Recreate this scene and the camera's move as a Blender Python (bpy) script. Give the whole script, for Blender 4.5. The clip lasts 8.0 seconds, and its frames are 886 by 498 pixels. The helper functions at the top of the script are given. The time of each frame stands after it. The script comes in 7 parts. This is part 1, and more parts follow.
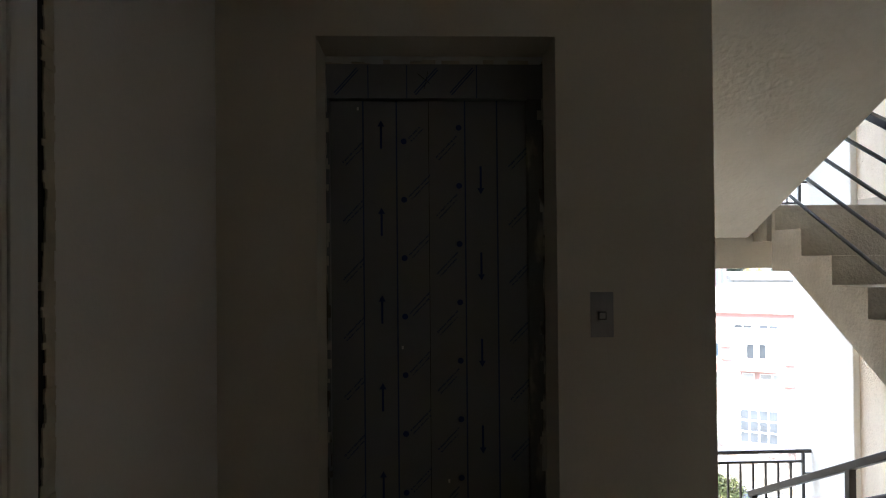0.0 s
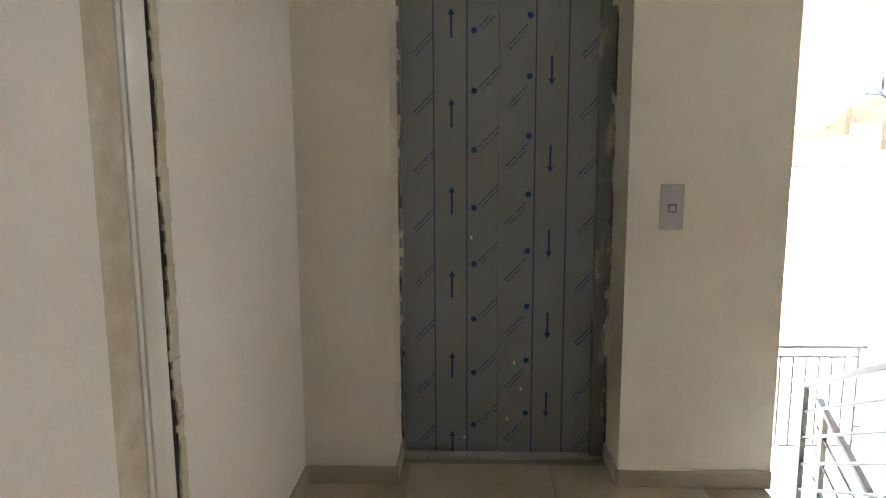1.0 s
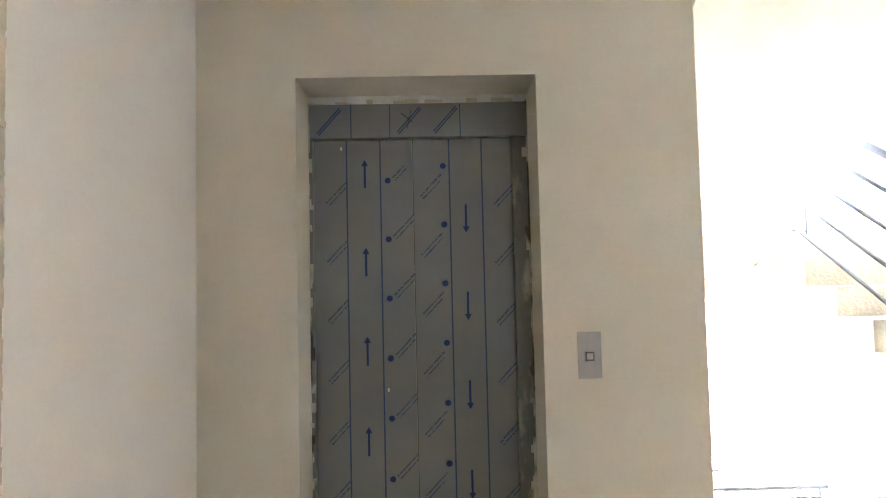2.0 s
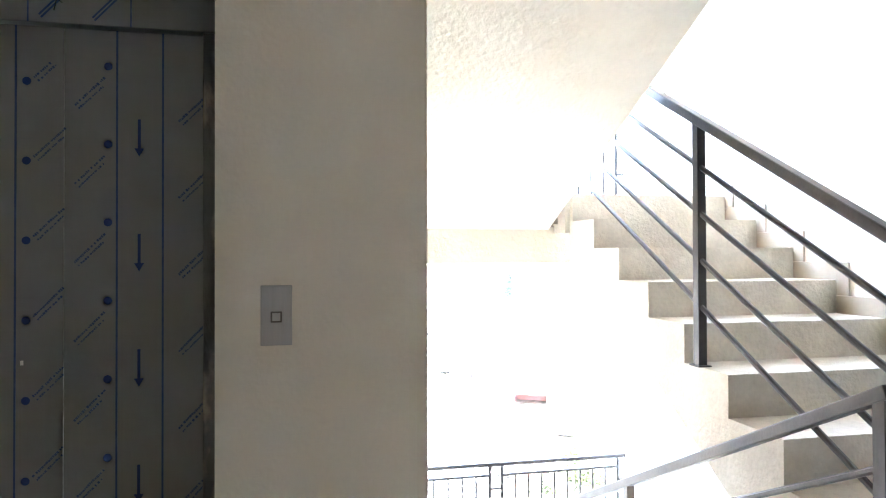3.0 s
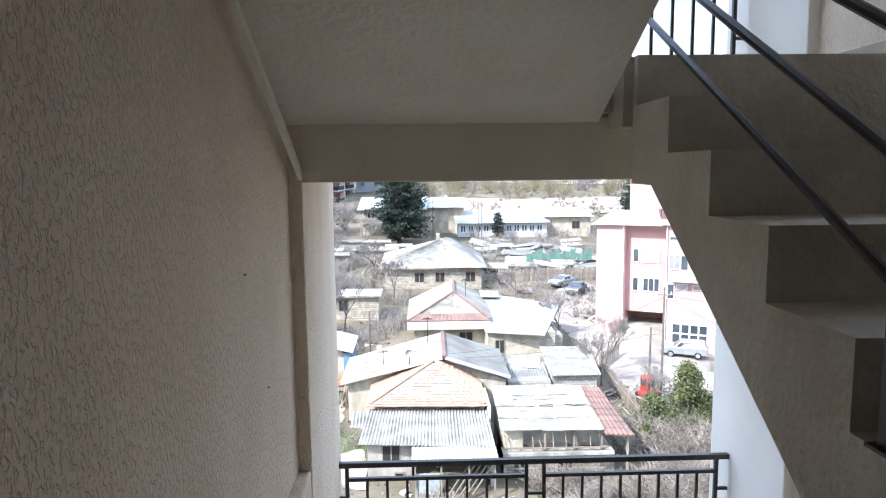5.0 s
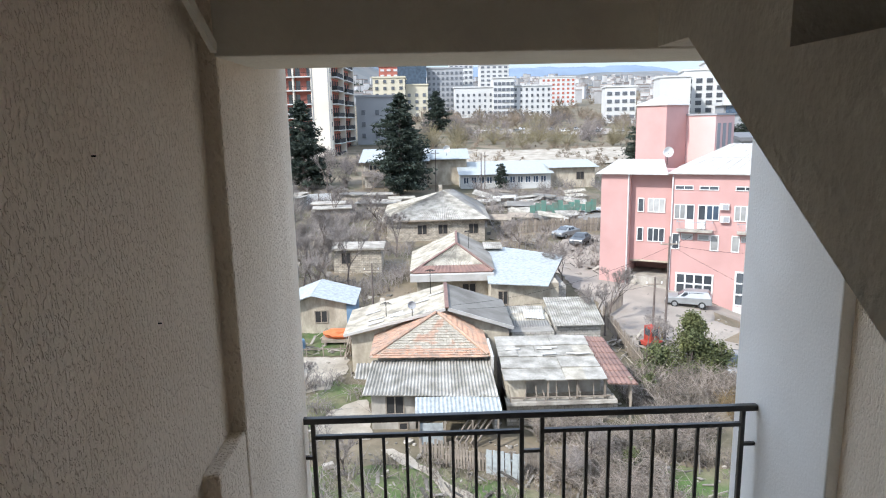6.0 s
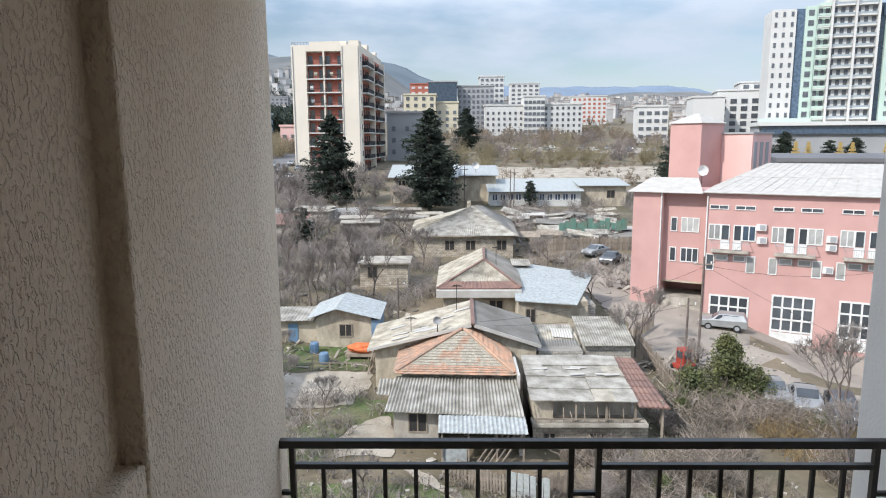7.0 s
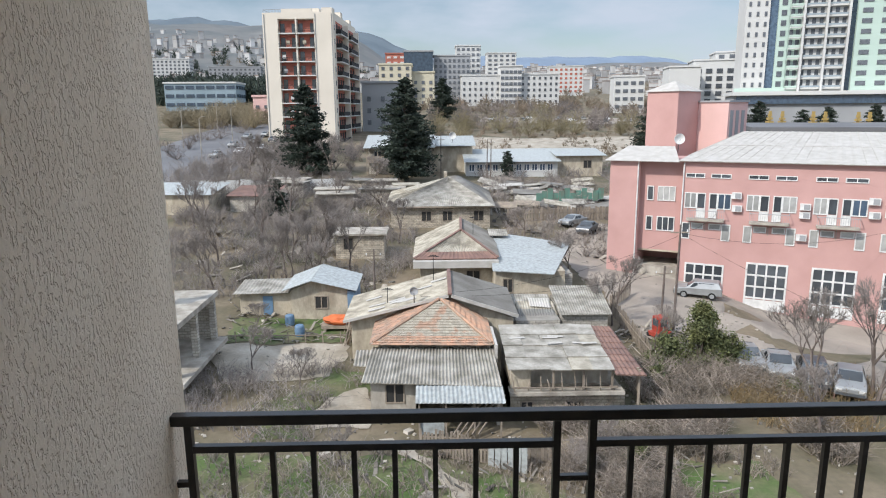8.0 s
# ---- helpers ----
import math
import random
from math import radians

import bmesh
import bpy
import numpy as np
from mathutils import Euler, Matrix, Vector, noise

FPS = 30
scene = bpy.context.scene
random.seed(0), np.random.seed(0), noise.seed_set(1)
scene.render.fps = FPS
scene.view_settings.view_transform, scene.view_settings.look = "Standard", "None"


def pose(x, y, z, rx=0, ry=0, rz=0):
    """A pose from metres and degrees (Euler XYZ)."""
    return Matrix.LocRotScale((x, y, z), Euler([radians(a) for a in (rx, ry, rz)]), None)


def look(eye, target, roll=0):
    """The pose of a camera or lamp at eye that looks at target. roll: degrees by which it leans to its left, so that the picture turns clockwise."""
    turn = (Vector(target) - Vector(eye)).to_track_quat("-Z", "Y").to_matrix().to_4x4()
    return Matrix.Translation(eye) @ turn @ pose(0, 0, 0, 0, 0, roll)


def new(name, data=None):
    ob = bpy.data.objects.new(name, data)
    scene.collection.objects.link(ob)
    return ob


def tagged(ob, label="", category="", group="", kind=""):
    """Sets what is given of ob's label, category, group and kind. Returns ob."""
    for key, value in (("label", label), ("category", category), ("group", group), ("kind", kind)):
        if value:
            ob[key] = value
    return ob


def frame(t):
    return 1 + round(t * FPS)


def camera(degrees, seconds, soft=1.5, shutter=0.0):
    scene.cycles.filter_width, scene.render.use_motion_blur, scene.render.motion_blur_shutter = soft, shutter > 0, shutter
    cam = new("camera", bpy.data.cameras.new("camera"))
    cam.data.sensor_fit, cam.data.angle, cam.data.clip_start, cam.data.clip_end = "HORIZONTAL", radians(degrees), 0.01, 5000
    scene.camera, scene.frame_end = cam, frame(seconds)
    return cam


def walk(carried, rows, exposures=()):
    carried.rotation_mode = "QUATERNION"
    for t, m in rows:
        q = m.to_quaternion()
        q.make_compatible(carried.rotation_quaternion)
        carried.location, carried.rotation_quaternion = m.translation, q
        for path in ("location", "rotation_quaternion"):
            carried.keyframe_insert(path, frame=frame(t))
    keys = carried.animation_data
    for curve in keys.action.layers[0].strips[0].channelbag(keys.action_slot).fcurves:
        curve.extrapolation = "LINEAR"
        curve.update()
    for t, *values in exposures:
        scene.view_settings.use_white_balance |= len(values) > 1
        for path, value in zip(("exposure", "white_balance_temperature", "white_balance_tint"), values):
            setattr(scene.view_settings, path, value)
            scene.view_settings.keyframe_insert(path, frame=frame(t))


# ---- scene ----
cam = camera(67.4, 8.0, soft=1.1)
PATH = [
    (0, (-0.050, -2.505, 1.368), (0.026, -0.507, 1.389), -0.5),
    (0.5, (-0.142, -2.540, 1.378), (-0.234, -0.542, 1.369), -1.2),
    (0.8, (-0.165, -2.556, 1.392), (-0.279, -0.560, 1.334), -1.2),
    (1, (-0.135, -2.566, 1.357), (-0.207, -0.589, 1.065), -0.3),
    (1.2, (-0.130, -2.540, 1.345), (-0.184, -0.588, 0.925), -0.8),
    (1.5, (-0.133, -2.511, 1.307), (-0.164, -0.523, 1.087), -1.4),
    (1.7, (-0.080, -2.510, 1.362), (-0.095, -0.512, 1.405), -2.3),
    (1.8, (-0.030, -2.503, 1.390), (-0.025, -0.505, 1.464), -1.9),
    (2, (0.076, -2.469, 1.414), (0.107, -0.472, 1.520), -1.3),
    (2.2, (0.223, -2.402, 1.405), (0.305, -0.406, 1.480), 0.2),
    (3.3, (0.884, -1.742, 1.292), (1.345, 0.204, 1.282), -0.8),
    (3.5, (0.996, -1.575, 1.315), (1.381, 0.387, 1.267), -0.2),
    (3.8, (1.180, -1.328, 1.316), (1.486, 0.648, 1.250), -0.5),
    (4, (1.254, -1.173, 1.321), (1.628, 0.791, 1.254), -0.4),
    (4.5, (1.464, -0.805, 1.325), (1.618, 1.186, 1.211), 0.0),
    (5, (1.592, -0.459, 1.310), (1.654, 1.525, 1.070), -0.6),
    (5.2, (1.613, -0.330, 1.290), (1.712, 1.648, 1.007), -0.3),
    (6.3, (1.741, 0.299, 1.011), (1.721, 2.261, 0.625), -2.3),
    (6.5, (1.722, 0.454, 0.982), (1.656, 2.422, 0.636), -2.8),
    (7, (1.744, 0.864, 0.748), (1.710, 2.837, 0.421), -0.4),
    (7.5, (1.822, 1.122, 0.634), (1.731, 3.104, 0.381), 0.7),
    (8, (1.824, 1.427, 0.483), (1.857, 3.385, 0.073), -0.5),
]
# seconds, stops, kelvin
STOPS = [(0.0, 2.5, 6250), (0.5, 3.92, 6850), (0.8, 5.1, 6450), (1.0, 5.66, 6150), (1.5, 6.2, 6050), (2.2, 6.28, 5950), (3.3, 4.85, 5450), (3.5, 4.55, 5350), (4.0, 3.5, 5350), (4.5, 2.33, 5550), (5.0, 1.26, 5850), (5.6, 0.75, 6150), (6.5, 0.27, 6300), (7.0, 0.14, 6500), (8.0, -0.04, 6550)]
walk(cam, [(t, look(eye, target, roll)) for t, eye, target, roll in PATH], [(t, stops, kelvin, 10) for t, stops, kelvin in STOPS])

# ---- light: bright hazy day, thin cloud ----
SUN_AZ, SUN_EL = radians(232), radians(42)
sun_dir = Vector((math.sin(SUN_AZ) * math.cos(SUN_EL), math.cos(SUN_AZ) * math.cos(SUN_EL), math.sin(SUN_EL)))
world = bpy.data.worlds.new("sky")
world.use_nodes = True
scene.world = world
wn, wl = world.node_tree.nodes, world.node_tree.links
sky = wn.new("ShaderNodeTexSky")
sky.sky_type = "NISHITA"
sky.sun_disc = False
sky.sun_elevation, sky.sun_rotation = SUN_EL, SUN_AZ
sky.dust_density = 1.0
cl_map = wn.new("ShaderNodeMapping")
cl_co = wn.new("ShaderNodeTexCoord")
cl_map.inputs["Scale"].default_value = (2.2, 2.2, 7.0)
cl_noise = wn.new("ShaderNodeTexNoise")
cl_noise.inputs["Scale"].default_value = 2.3
cl_noise.inputs["Detail"].default_value = 7.0
cl_noise.inputs["Roughness"].default_value = 0.52
cl_ramp = wn.new("ShaderNodeValToRGB")
cl_ramp.color_ramp.elements[0].position, cl_ramp.color_ramp.elements[0].color = 0.36, (0.10, 0.10, 0.10, 1)
cl_ramp.color_ramp.elements[1].position, cl_ramp.color_ramp.elements[1].color = 0.62, (1.0, 1.0, 1.0, 1)
cl_mix = wn.new("ShaderNodeMixRGB")
cl_mix.inputs["Color2"].default_value = (5.3, 6.1, 7.3, 1)
wl.new(cl_co.outputs["Generated"], cl_map.inputs["Vector"])
wl.new(cl_map.outputs["Vector"], cl_noise.inputs["Vector"])
wl.new(cl_noise.outputs["Fac"], cl_ramp.inputs["Fac"])
wl.new(cl_ramp.outputs["Color"], cl_mix.inputs["Fac"])
wl.new(sky.outputs["Color"], cl_mix.inputs["Color1"])
bg = wn["Background"]
bg.inputs["Strength"].default_value = 0.14
# brighter overhead than near the horizon: unseen upper sky raised to light the stairwell
up_sep, up_rng, up_mul = wn.new("ShaderNodeSeparateXYZ"), wn.new("ShaderNodeMapRange"), wn.new("ShaderNodeMixRGB")
up_rng.inputs["From Min"].default_value = 0.15
up_rng.inputs["From Max"].default_value, up_rng.inputs["To Min"].default_value, up_rng.inputs["To Max"].default_value = 0.50, 0.80, 1.9
up_mul.blend_type = "MULTIPLY"
up_mul.inputs["Fac"].default_value = 1.0
wl.new(cl_co.outputs["Generated"], up_sep.inputs["Vector"])
wl.new(up_sep.outputs["Z"], up_rng.inputs["Value"])
wl.new(cl_mix.outputs["Color"], up_mul.inputs["Color1"])
wl.new(up_rng.outputs["Result"], up_mul.inputs["Color2"])
wl.new(up_mul.outputs["Color"], bg.inputs["Color"])
sun = new("sun", bpy.data.lights.new("sun", "SUN"))
sun.data.energy, sun.data.angle, sun.data.color = 3.9, radians(1.5), (1.0, 0.97, 0.92)
sun.matrix_world = look((0, 0, 60), Vector((0, 0, 60)) - sun_dir)


# ---- materials ----
def mat(name, col, col2=None, rough=0.8, scale=6.0, bump=0.0, bump_scale=40.0, metal=0.0, stretch=(1, 1, 1), fine=0.12, wave=None, island=0.0, obj=0.0, detail=5.0, contrast=(0.35, 0.65), courses=None, worms=None):
    m = bpy.data.materials.new(name)
    m.use_nodes = True
    n, l = m.node_tree.nodes, m.node_tree.links
    b = n["Principled BSDF"]
    b.inputs["Roughness"].default_value = rough
    b.inputs["Metallic"].default_value = metal
    co = n.new("ShaderNodeTexCoord")
    mp = n.new("ShaderNodeMapping")
    mp.inputs["Scale"].default_value = stretch
    l.new(co.outputs["Object"], mp.inputs["Vector"])
    big = n.new("ShaderNodeTexNoise")
    big.inputs["Scale"].default_value, big.inputs["Detail"].default_value = scale, detail
    l.new(mp.outputs["Vector"], big.inputs["Vector"])
    ramp = n.new("ShaderNodeValToRGB")
    c2 = col2 or tuple(c * 0.8 for c in col)
    ramp.color_ramp.elements[0].position, ramp.color_ramp.elements[0].color = contrast[0], (*c2, 1)
    ramp.color_ramp.elements[1].position, ramp.color_ramp.elements[1].color = contrast[1], (*col, 1)
    l.new(big.outputs["Fac"], ramp.inputs["Fac"])
    out = ramp.outputs["Color"]
    small = n.new("ShaderNodeTexNoise")
    small.inputs["Scale"].default_value, small.inputs["Detail"].default_value = bump_scale, 4.0
    l.new(mp.outputs["Vector"], small.inputs["Vector"])
    if fine:
        hsv = n.new("ShaderNodeHueSaturation")
        rng = n.new("ShaderNodeMapRange")
        rng.inputs["To Min"].default_value, rng.inputs["To Max"].default_value = 1 - fine, 1 + fine
        l.new(small.outputs["Fac"], rng.inputs["Value"])
        l.new(rng.outputs["Result"], hsv.inputs["Value"])
        l.new(out, hsv.inputs["Color"])
        out = hsv.outputs["Color"]
    if courses:
        sep, com, add = n.new("ShaderNodeSeparateXYZ"), n.new("ShaderNodeCombineXYZ"), n.new("ShaderNodeMath")
        l.new(co.outputs["Object"], sep.inputs["Vector"])
        l.new(sep.outputs["X"], add.inputs[0])
        l.new(sep.outputs["Y"], add.inputs[1])
        l.new(add.outputs["Value"], com.inputs["X"])
        l.new(sep.outputs["Z"], com.inputs["Y"])
        br = n.new("ShaderNodeTexBrick")
        br.inputs["Scale"].default_value = 1.0
        br.inputs["Brick Width"].default_value, br.inputs["Row Height"].default_value, br.inputs["Mortar Size"].default_value = courses[0], courses[1], 0.022
        br.inputs["Color1"].default_value, br.inputs["Color2"].default_value, br.inputs["Mortar"].default_value = (1.12, 1.1, 1.06, 1), (0.74, 0.74, 0.76, 1), (0.5, 0.49, 0.48, 1)
        l.new(com.outputs["Vector"], br.inputs["Vector"])
        mul = n.new("ShaderNodeMixRGB")
        mul.blend_type = "MULTIPLY"
        mul.inputs["Fac"].default_value = 0.8
        l.new(out, mul.inputs["Color1"])
        l.new(br.outputs["Color"], mul.inputs["Color2"])
        out = mul.outputs["Color"]
    for amount, kind, socket in ((island, "ShaderNodeNewGeometry", "Random Per Island"), (obj, "ShaderNodeObjectInfo", "Random")):
        if amount:
            src = n.new(kind)
            h2 = n.new("ShaderNodeHueSaturation")
            r2 = n.new("ShaderNodeMapRange")
            r2.inputs["To Min"].default_value, r2.inputs["To Max"].default_value = 1 - amount, 1 + amount
            l.new(src.outputs[socket], r2.inputs["Value"])
            l.new(r2.outputs["Result"], h2.inputs["Value"])
            l.new(out, h2.inputs["Color"])
            out = h2.outputs["Color"]
    l.new(out, b.inputs["Base Color"])
    if worms:
        wm = n.new("ShaderNodeMapping")
        wm.inputs["Scale"].default_value = (1, 1, 0.6)
        l.new(co.outputs["Object"], wm.inputs["Vector"])
        wt = n.new("ShaderNodeTexNoise")
        wt.inputs["Scale"].default_value, wt.inputs["Detail"].default_value, wt.inputs["Distortion"].default_value = worms[0], 2.4, 0.35
        l.new(wm.outputs["Vector"], wt.inputs["Vector"])
        pit = n.new("ShaderNodeMapRange")
        pit.interpolation_type = "SMOOTHSTEP"
        pit.inputs["From Min"].default_value, pit.inputs["From Max"].default_value = 0.37, 0.53
        l.new(wt.outputs["Fac"], pit.inputs["Value"])
        deep = n.new("ShaderNodeBump")
        deep.inputs["Strength"].default_value, deep.inputs["Distance"].default_value = 1.0, worms[1]
        l.new(pit.outputs["Result"], deep.inputs["Height"])
        l.new(deep.outputs["Normal"], b.inputs["Normal"])
    if bump:
        bp = n.new("ShaderNodeBump")
        bp.inputs["Strength"].default_value, bp.inputs["Distance"].default_value = 1.0, bump
        l.new(small.outputs["Fac"], bp.inputs["Height"])
        if worms:
            l.new(deep.outputs["Normal"], bp.inputs["Normal"])
        l.new(bp.outputs["Normal"], b.inputs["Normal"])
    return m


M_CREAM = mat("cream_wall_paint", (0.84, 0.78, 0.665), (0.80, 0.73, 0.61), 0.75, 1.6, 0.0012, 60, fine=0.03)
# Cream paint whitened for the daylight that falls on the left wall.
M_DAYLIT = mat("daylit_cream_paint", (0.80, 0.76, 0.705), (0.76, 0.72, 0.66), 0.75, 1.6, 0.0012, 60, fine=0.03)
M_WORM = mat("worm_pitted_plaster", (0.91, 0.79, 0.645), (0.83, 0.705, 0.56), 0.9, 3.0, 0.0016, 130, stretch=(1, 1, 0.6), fine=0.10, detail=9, contrast=(0.34, 0.64), worms=(90, 0.0040))
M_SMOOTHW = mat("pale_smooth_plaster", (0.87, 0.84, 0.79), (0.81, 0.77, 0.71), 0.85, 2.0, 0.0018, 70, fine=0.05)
M_SOFFIT = mat("soffit_plaster", (0.83, 0.775, 0.675), (0.76, 0.70, 0.60), 0.9, 3.0, 0.006, 34, fine=0.04)
M_STEP = mat("stair_cement", (0.70, 0.65, 0.56), (0.56, 0.51, 0.43), 0.9, 4.0, 0.006, 48, fine=0.12, detail=8)
M_TILE = mat("beige_floor_tile", (0.50, 0.43, 0.34), (0.40, 0.33, 0.25), 0.45, 3.0, 0.0006, 30, fine=0.08, obj=0.05)
M_SKIRT = mat("beige_skirting_tile", (0.46, 0.39, 0.30), (0.38, 0.32, 0.24), 0.5, 4.0, 0.0006, 30, fine=0.08)
M_GROUT = mat("grout", (0.34, 0.29, 0.23), rough=0.95, scale=10)
M_STEEL = mat("black_painted_steel", (0.034, 0.029, 0.026), (0.020, 0.0175, 0.016), 0.38, 12, 0.0006, 90, fine=0.2)
M_FILM = mat("grey_protective_film", (0.25, 0.255, 0.255), (0.22, 0.225, 0.225), 0.38, 1.5, 0.0012, 14, fine=0.05)
M_BLUE = mat("blue_print", (0.010, 0.035, 0.17), (0.016, 0.045, 0.19), 0.5, 9, fine=0.1)
M_BLUELINE = mat("pale_blue_print", (0.035, 0.065, 0.18), (0.06, 0.09, 0.19), 0.5, 30, fine=0.2)
M_RESID = mat("torn_plaster_edge", (0.66, 0.62, 0.53), (0.13, 0.11, 0.09), 0.95, 11, 0.01, 45, stretch=(1, 1, 0.5), fine=0.2, contrast=(0.46, 0.56))
M_JAMB = mat("plaster_smeared_film", (0.44, 0.39, 0.31), (0.19, 0.185, 0.18), 0.8, 9, 0.006, 40, stretch=(1, 1, 0.45), fine=0.2, detail=7, contrast=(0.54, 0.64))
M_WHITE = mat("white_gloss_paint", (0.80, 0.79, 0.76), (0.68, 0.65, 0.58), 0.5, 7, 0.001, 30, stretch=(1, 1, 0.15), fine=0.05)
M_RAW = mat("bare_beige_plaster", (0.64, 0.57, 0.45), (0.53, 0.455, 0.34), 0.95, 14, 0.006, 30, fine=0.12)
M_DARK = mat("shade_and_mark_black", (0.02, 0.018, 0.016), rough=0.95)
M_PLATE = mat("brushed_steel", (0.50, 0.485, 0.47), (0.45, 0.435, 0.42), 0.40, 5, 0.0003, 120, metal=0.8, stretch=(1, 1, 0.05))
M_BTN = mat("dark_grey_button", (0.13, 0.125, 0.12), (0.10, 0.095, 0.09), 0.4, 20)
M_EXTW = mat("outer_wall_plaster", (0.62, 0.59, 0.53), (0.54, 0.51, 0.45), 0.9, 2.0, 0.008, 30)


# ---- mesh helpers ----
def box(bm, x0, x1, y0, y1, z0, z1, m=None):
    vs = [bm.verts.new((x, y, z)) for z in (z0, z1) for x, y in ((x0, y0), (x1, y0), (x1, y1), (x0, y1))]
    if m is not None:
        for v in vs:
            v.co = m @ v.co
    a, b, c, d, e, f, g, h = vs
    for q in ((d, c, b, a), (e, f, g, h), (a, b, f, e), (b, c, g, f), (c, d, h, g), (d, a, e, h)):
        bm.faces.new(q)
    return vs


def bar(bm, p, q, w, h=None, up=(0, 0, 1)):
    """A square bar from p to q."""
    p, q = Vector(p), Vector(q)
    h = h or w
    d = (q - p).normalized()
    s = d.cross(Vector(up))
    if s.length < 1e-4:
        s = Vector((1, 0, 0))
    s.normalize()
    u = s.cross(d).normalized()
    ring = [[bm.verts.new(c + s * (i * w / 2) + u * (j * h / 2)) for i, j in ((-1, -1), (1, -1), (1, 1), (-1, 1))] for c in (p, q)]
    for i in range(4):
        bm.faces.new((ring[0][i], ring[0][(i + 1) % 4], ring[1][(i + 1) % 4], ring[1][i]))
    bm.faces.new(ring[0][::-1])
    bm.faces.new(ring[1])


def tube(bm, pts, radii, sides=6):
    rings = []
    for i, p in enumerate(pts):
        p = Vector(p)
        d = (Vector(pts[min(i + 1, len(pts) - 1)]) - Vector(pts[max(i - 1, 0)])).normalized()
        s = d.cross(Vector((0.31, 0.9, 0.3))).normalized()
        u = s.cross(d)
        r = radii[i] if hasattr(radii, "__len__") else radii
        rings.append([bm.verts.new(p + (s * math.cos(a) + u * math.sin(a)) * r) for a in (2 * math.pi * k / sides for k in range(sides))])
    for a, b in zip(rings, rings[1:]):
        for k in range(sides):
            bm.faces.new((a[k], a[(k + 1) % sides], b[(k + 1) % sides], b[k]))
    bm.faces.new(rings[0][::-1])
    bm.faces.new(rings[-1])


def prism(bm, outline, x0, x1):
    """An outline of (y, z) pushed along x from x0 to x1."""
    a = [bm.verts.new((x0, y, z)) for y, z in outline]
    b = [bm.verts.new((x1, y, z)) for y, z in outline]
    bm.faces.new(a)
    bm.faces.new(b[::-1])
    for i in range(len(a)):
        j = (i + 1) % len(a)
        bm.faces.new((a[j], a[i], b[i], b[j]))


def mesh_of(name, bm, material, fix=True):
    if fix:
        bmesh.ops.recalc_face_normals(bm, faces=bm.faces)
    me = bpy.data.meshes.new(name)
    bm.to_mesh(me)
    bm.free()
    for m in material if isinstance(material, (list, tuple)) else [material]:
        me.materials.append(m)
    return me


def part(name, bm, material, parent=None, label="", bevel=0.0):
    if bevel:
        bmesh.ops.recalc_face_normals(bm, faces=bm.faces)
        bmesh.ops.bevel(bm, geom=bm.edges[:], offset=bevel, segments=2, affect="EDGES", profile=0.5)
    ob = new(name, mesh_of(name, bm, material))
    if parent:
        ob.parent = parent
    if label:
        ob["label"] = label
    return ob


def thing(name, label, category, group="", kind="", at=(0, 0, 0), yaw=0):
    ob = new(name)
    ob.matrix_world = pose(*at, 0, 0, yaw)
    ob.empty_display_size = 0.1
    return tagged(ob, label, category, group, kind)


def boxes(*rows):
    bm = bmesh.new()
    for r in rows:
        box(bm, *r)
    return bm


def struct(name, bm, material, label, category, bevel=0.0):
    return tagged(part(name, bm, material, bevel=bevel), label, category, kind="structure")


# ---- stairwell: walls, slabs ----
XW, XR, XL = 1.09, 3.38, -0.80
OUT = 3.24
struct("wall_elevator_front", boxes((XL, -0.427, 0, 0.30, 0, 2.84), (0.479, XW - 0.005, 0, 0.30, 0, 2.84), (-0.427, 0.479, 0, 0.30, 2.20, 2.84)), M_CREAM, "cream painted plaster wall round the elevator recess", "wall")
struct("wall_shaft_side", boxes((0.86, XW, 0.302, OUT - 0.3, -3.2, 4.6), (XW - 0.004, XW, 0.002, 0.302, -0.012, 2.84), (0.86, XW - 0.002, -1.2, 0.302, 3.045, 4.6), (0.86, XW - 0.002, -0.45, 0.302, -3.2, -0.205)), M_WORM, "rough sprayed cream plaster wall beside the stairs", "wall")
bm = boxes((0.86, 1.142, 2.07, OUT, -3.2, 4.6))
for v in bm.verts:
    if v.co.x > 1.1 and v.co.y > 3:
        v.co.x = 1.102
box(bm, XW - 0.02, 1.138, 1.80, 2.072, -3.2, 0.125)
struct("pillar_left", bm, M_WORM, "plastered pillar standing proud of the wall beside the opening", "pillar", 0.008)
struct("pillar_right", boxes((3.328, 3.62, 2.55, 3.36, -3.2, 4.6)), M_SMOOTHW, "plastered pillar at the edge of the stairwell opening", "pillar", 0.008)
struct("wall_right", boxes((XR, XR + 0.2, -6.7, 2.56, -3.2, 4.6)), M_WORM, "rough light plaster wall along the stairs", "wall")
struct("wall_back", boxes((XL - 0.2, XR, -6.7, -6.5, 0, 2.84)), M_CREAM, "plain cream landing wall", "wall")
struct("ceiling", boxes((XL - 0.2, XR, -6.7, -0.85, 2.84, 3.04), (XL - 0.2, XW - 0.002, -0.85, 0.302, 2.842, 3.04)), M_SOFFIT, "plain plastered ceiling of the landing", "ceiling")
struct("ceiling_stairwell", boxes((0.86, XR, -4.2, OUT, 4.6, 4.8)), M_SOFFIT, "plastered underside of the stairs above", "ceiling")
struct("wall_upper_back", boxes((XW, XR, -1.2, -1.0, 3.042, 4.6)), M_CREAM, "plain cream wall of the floor above", "wall")
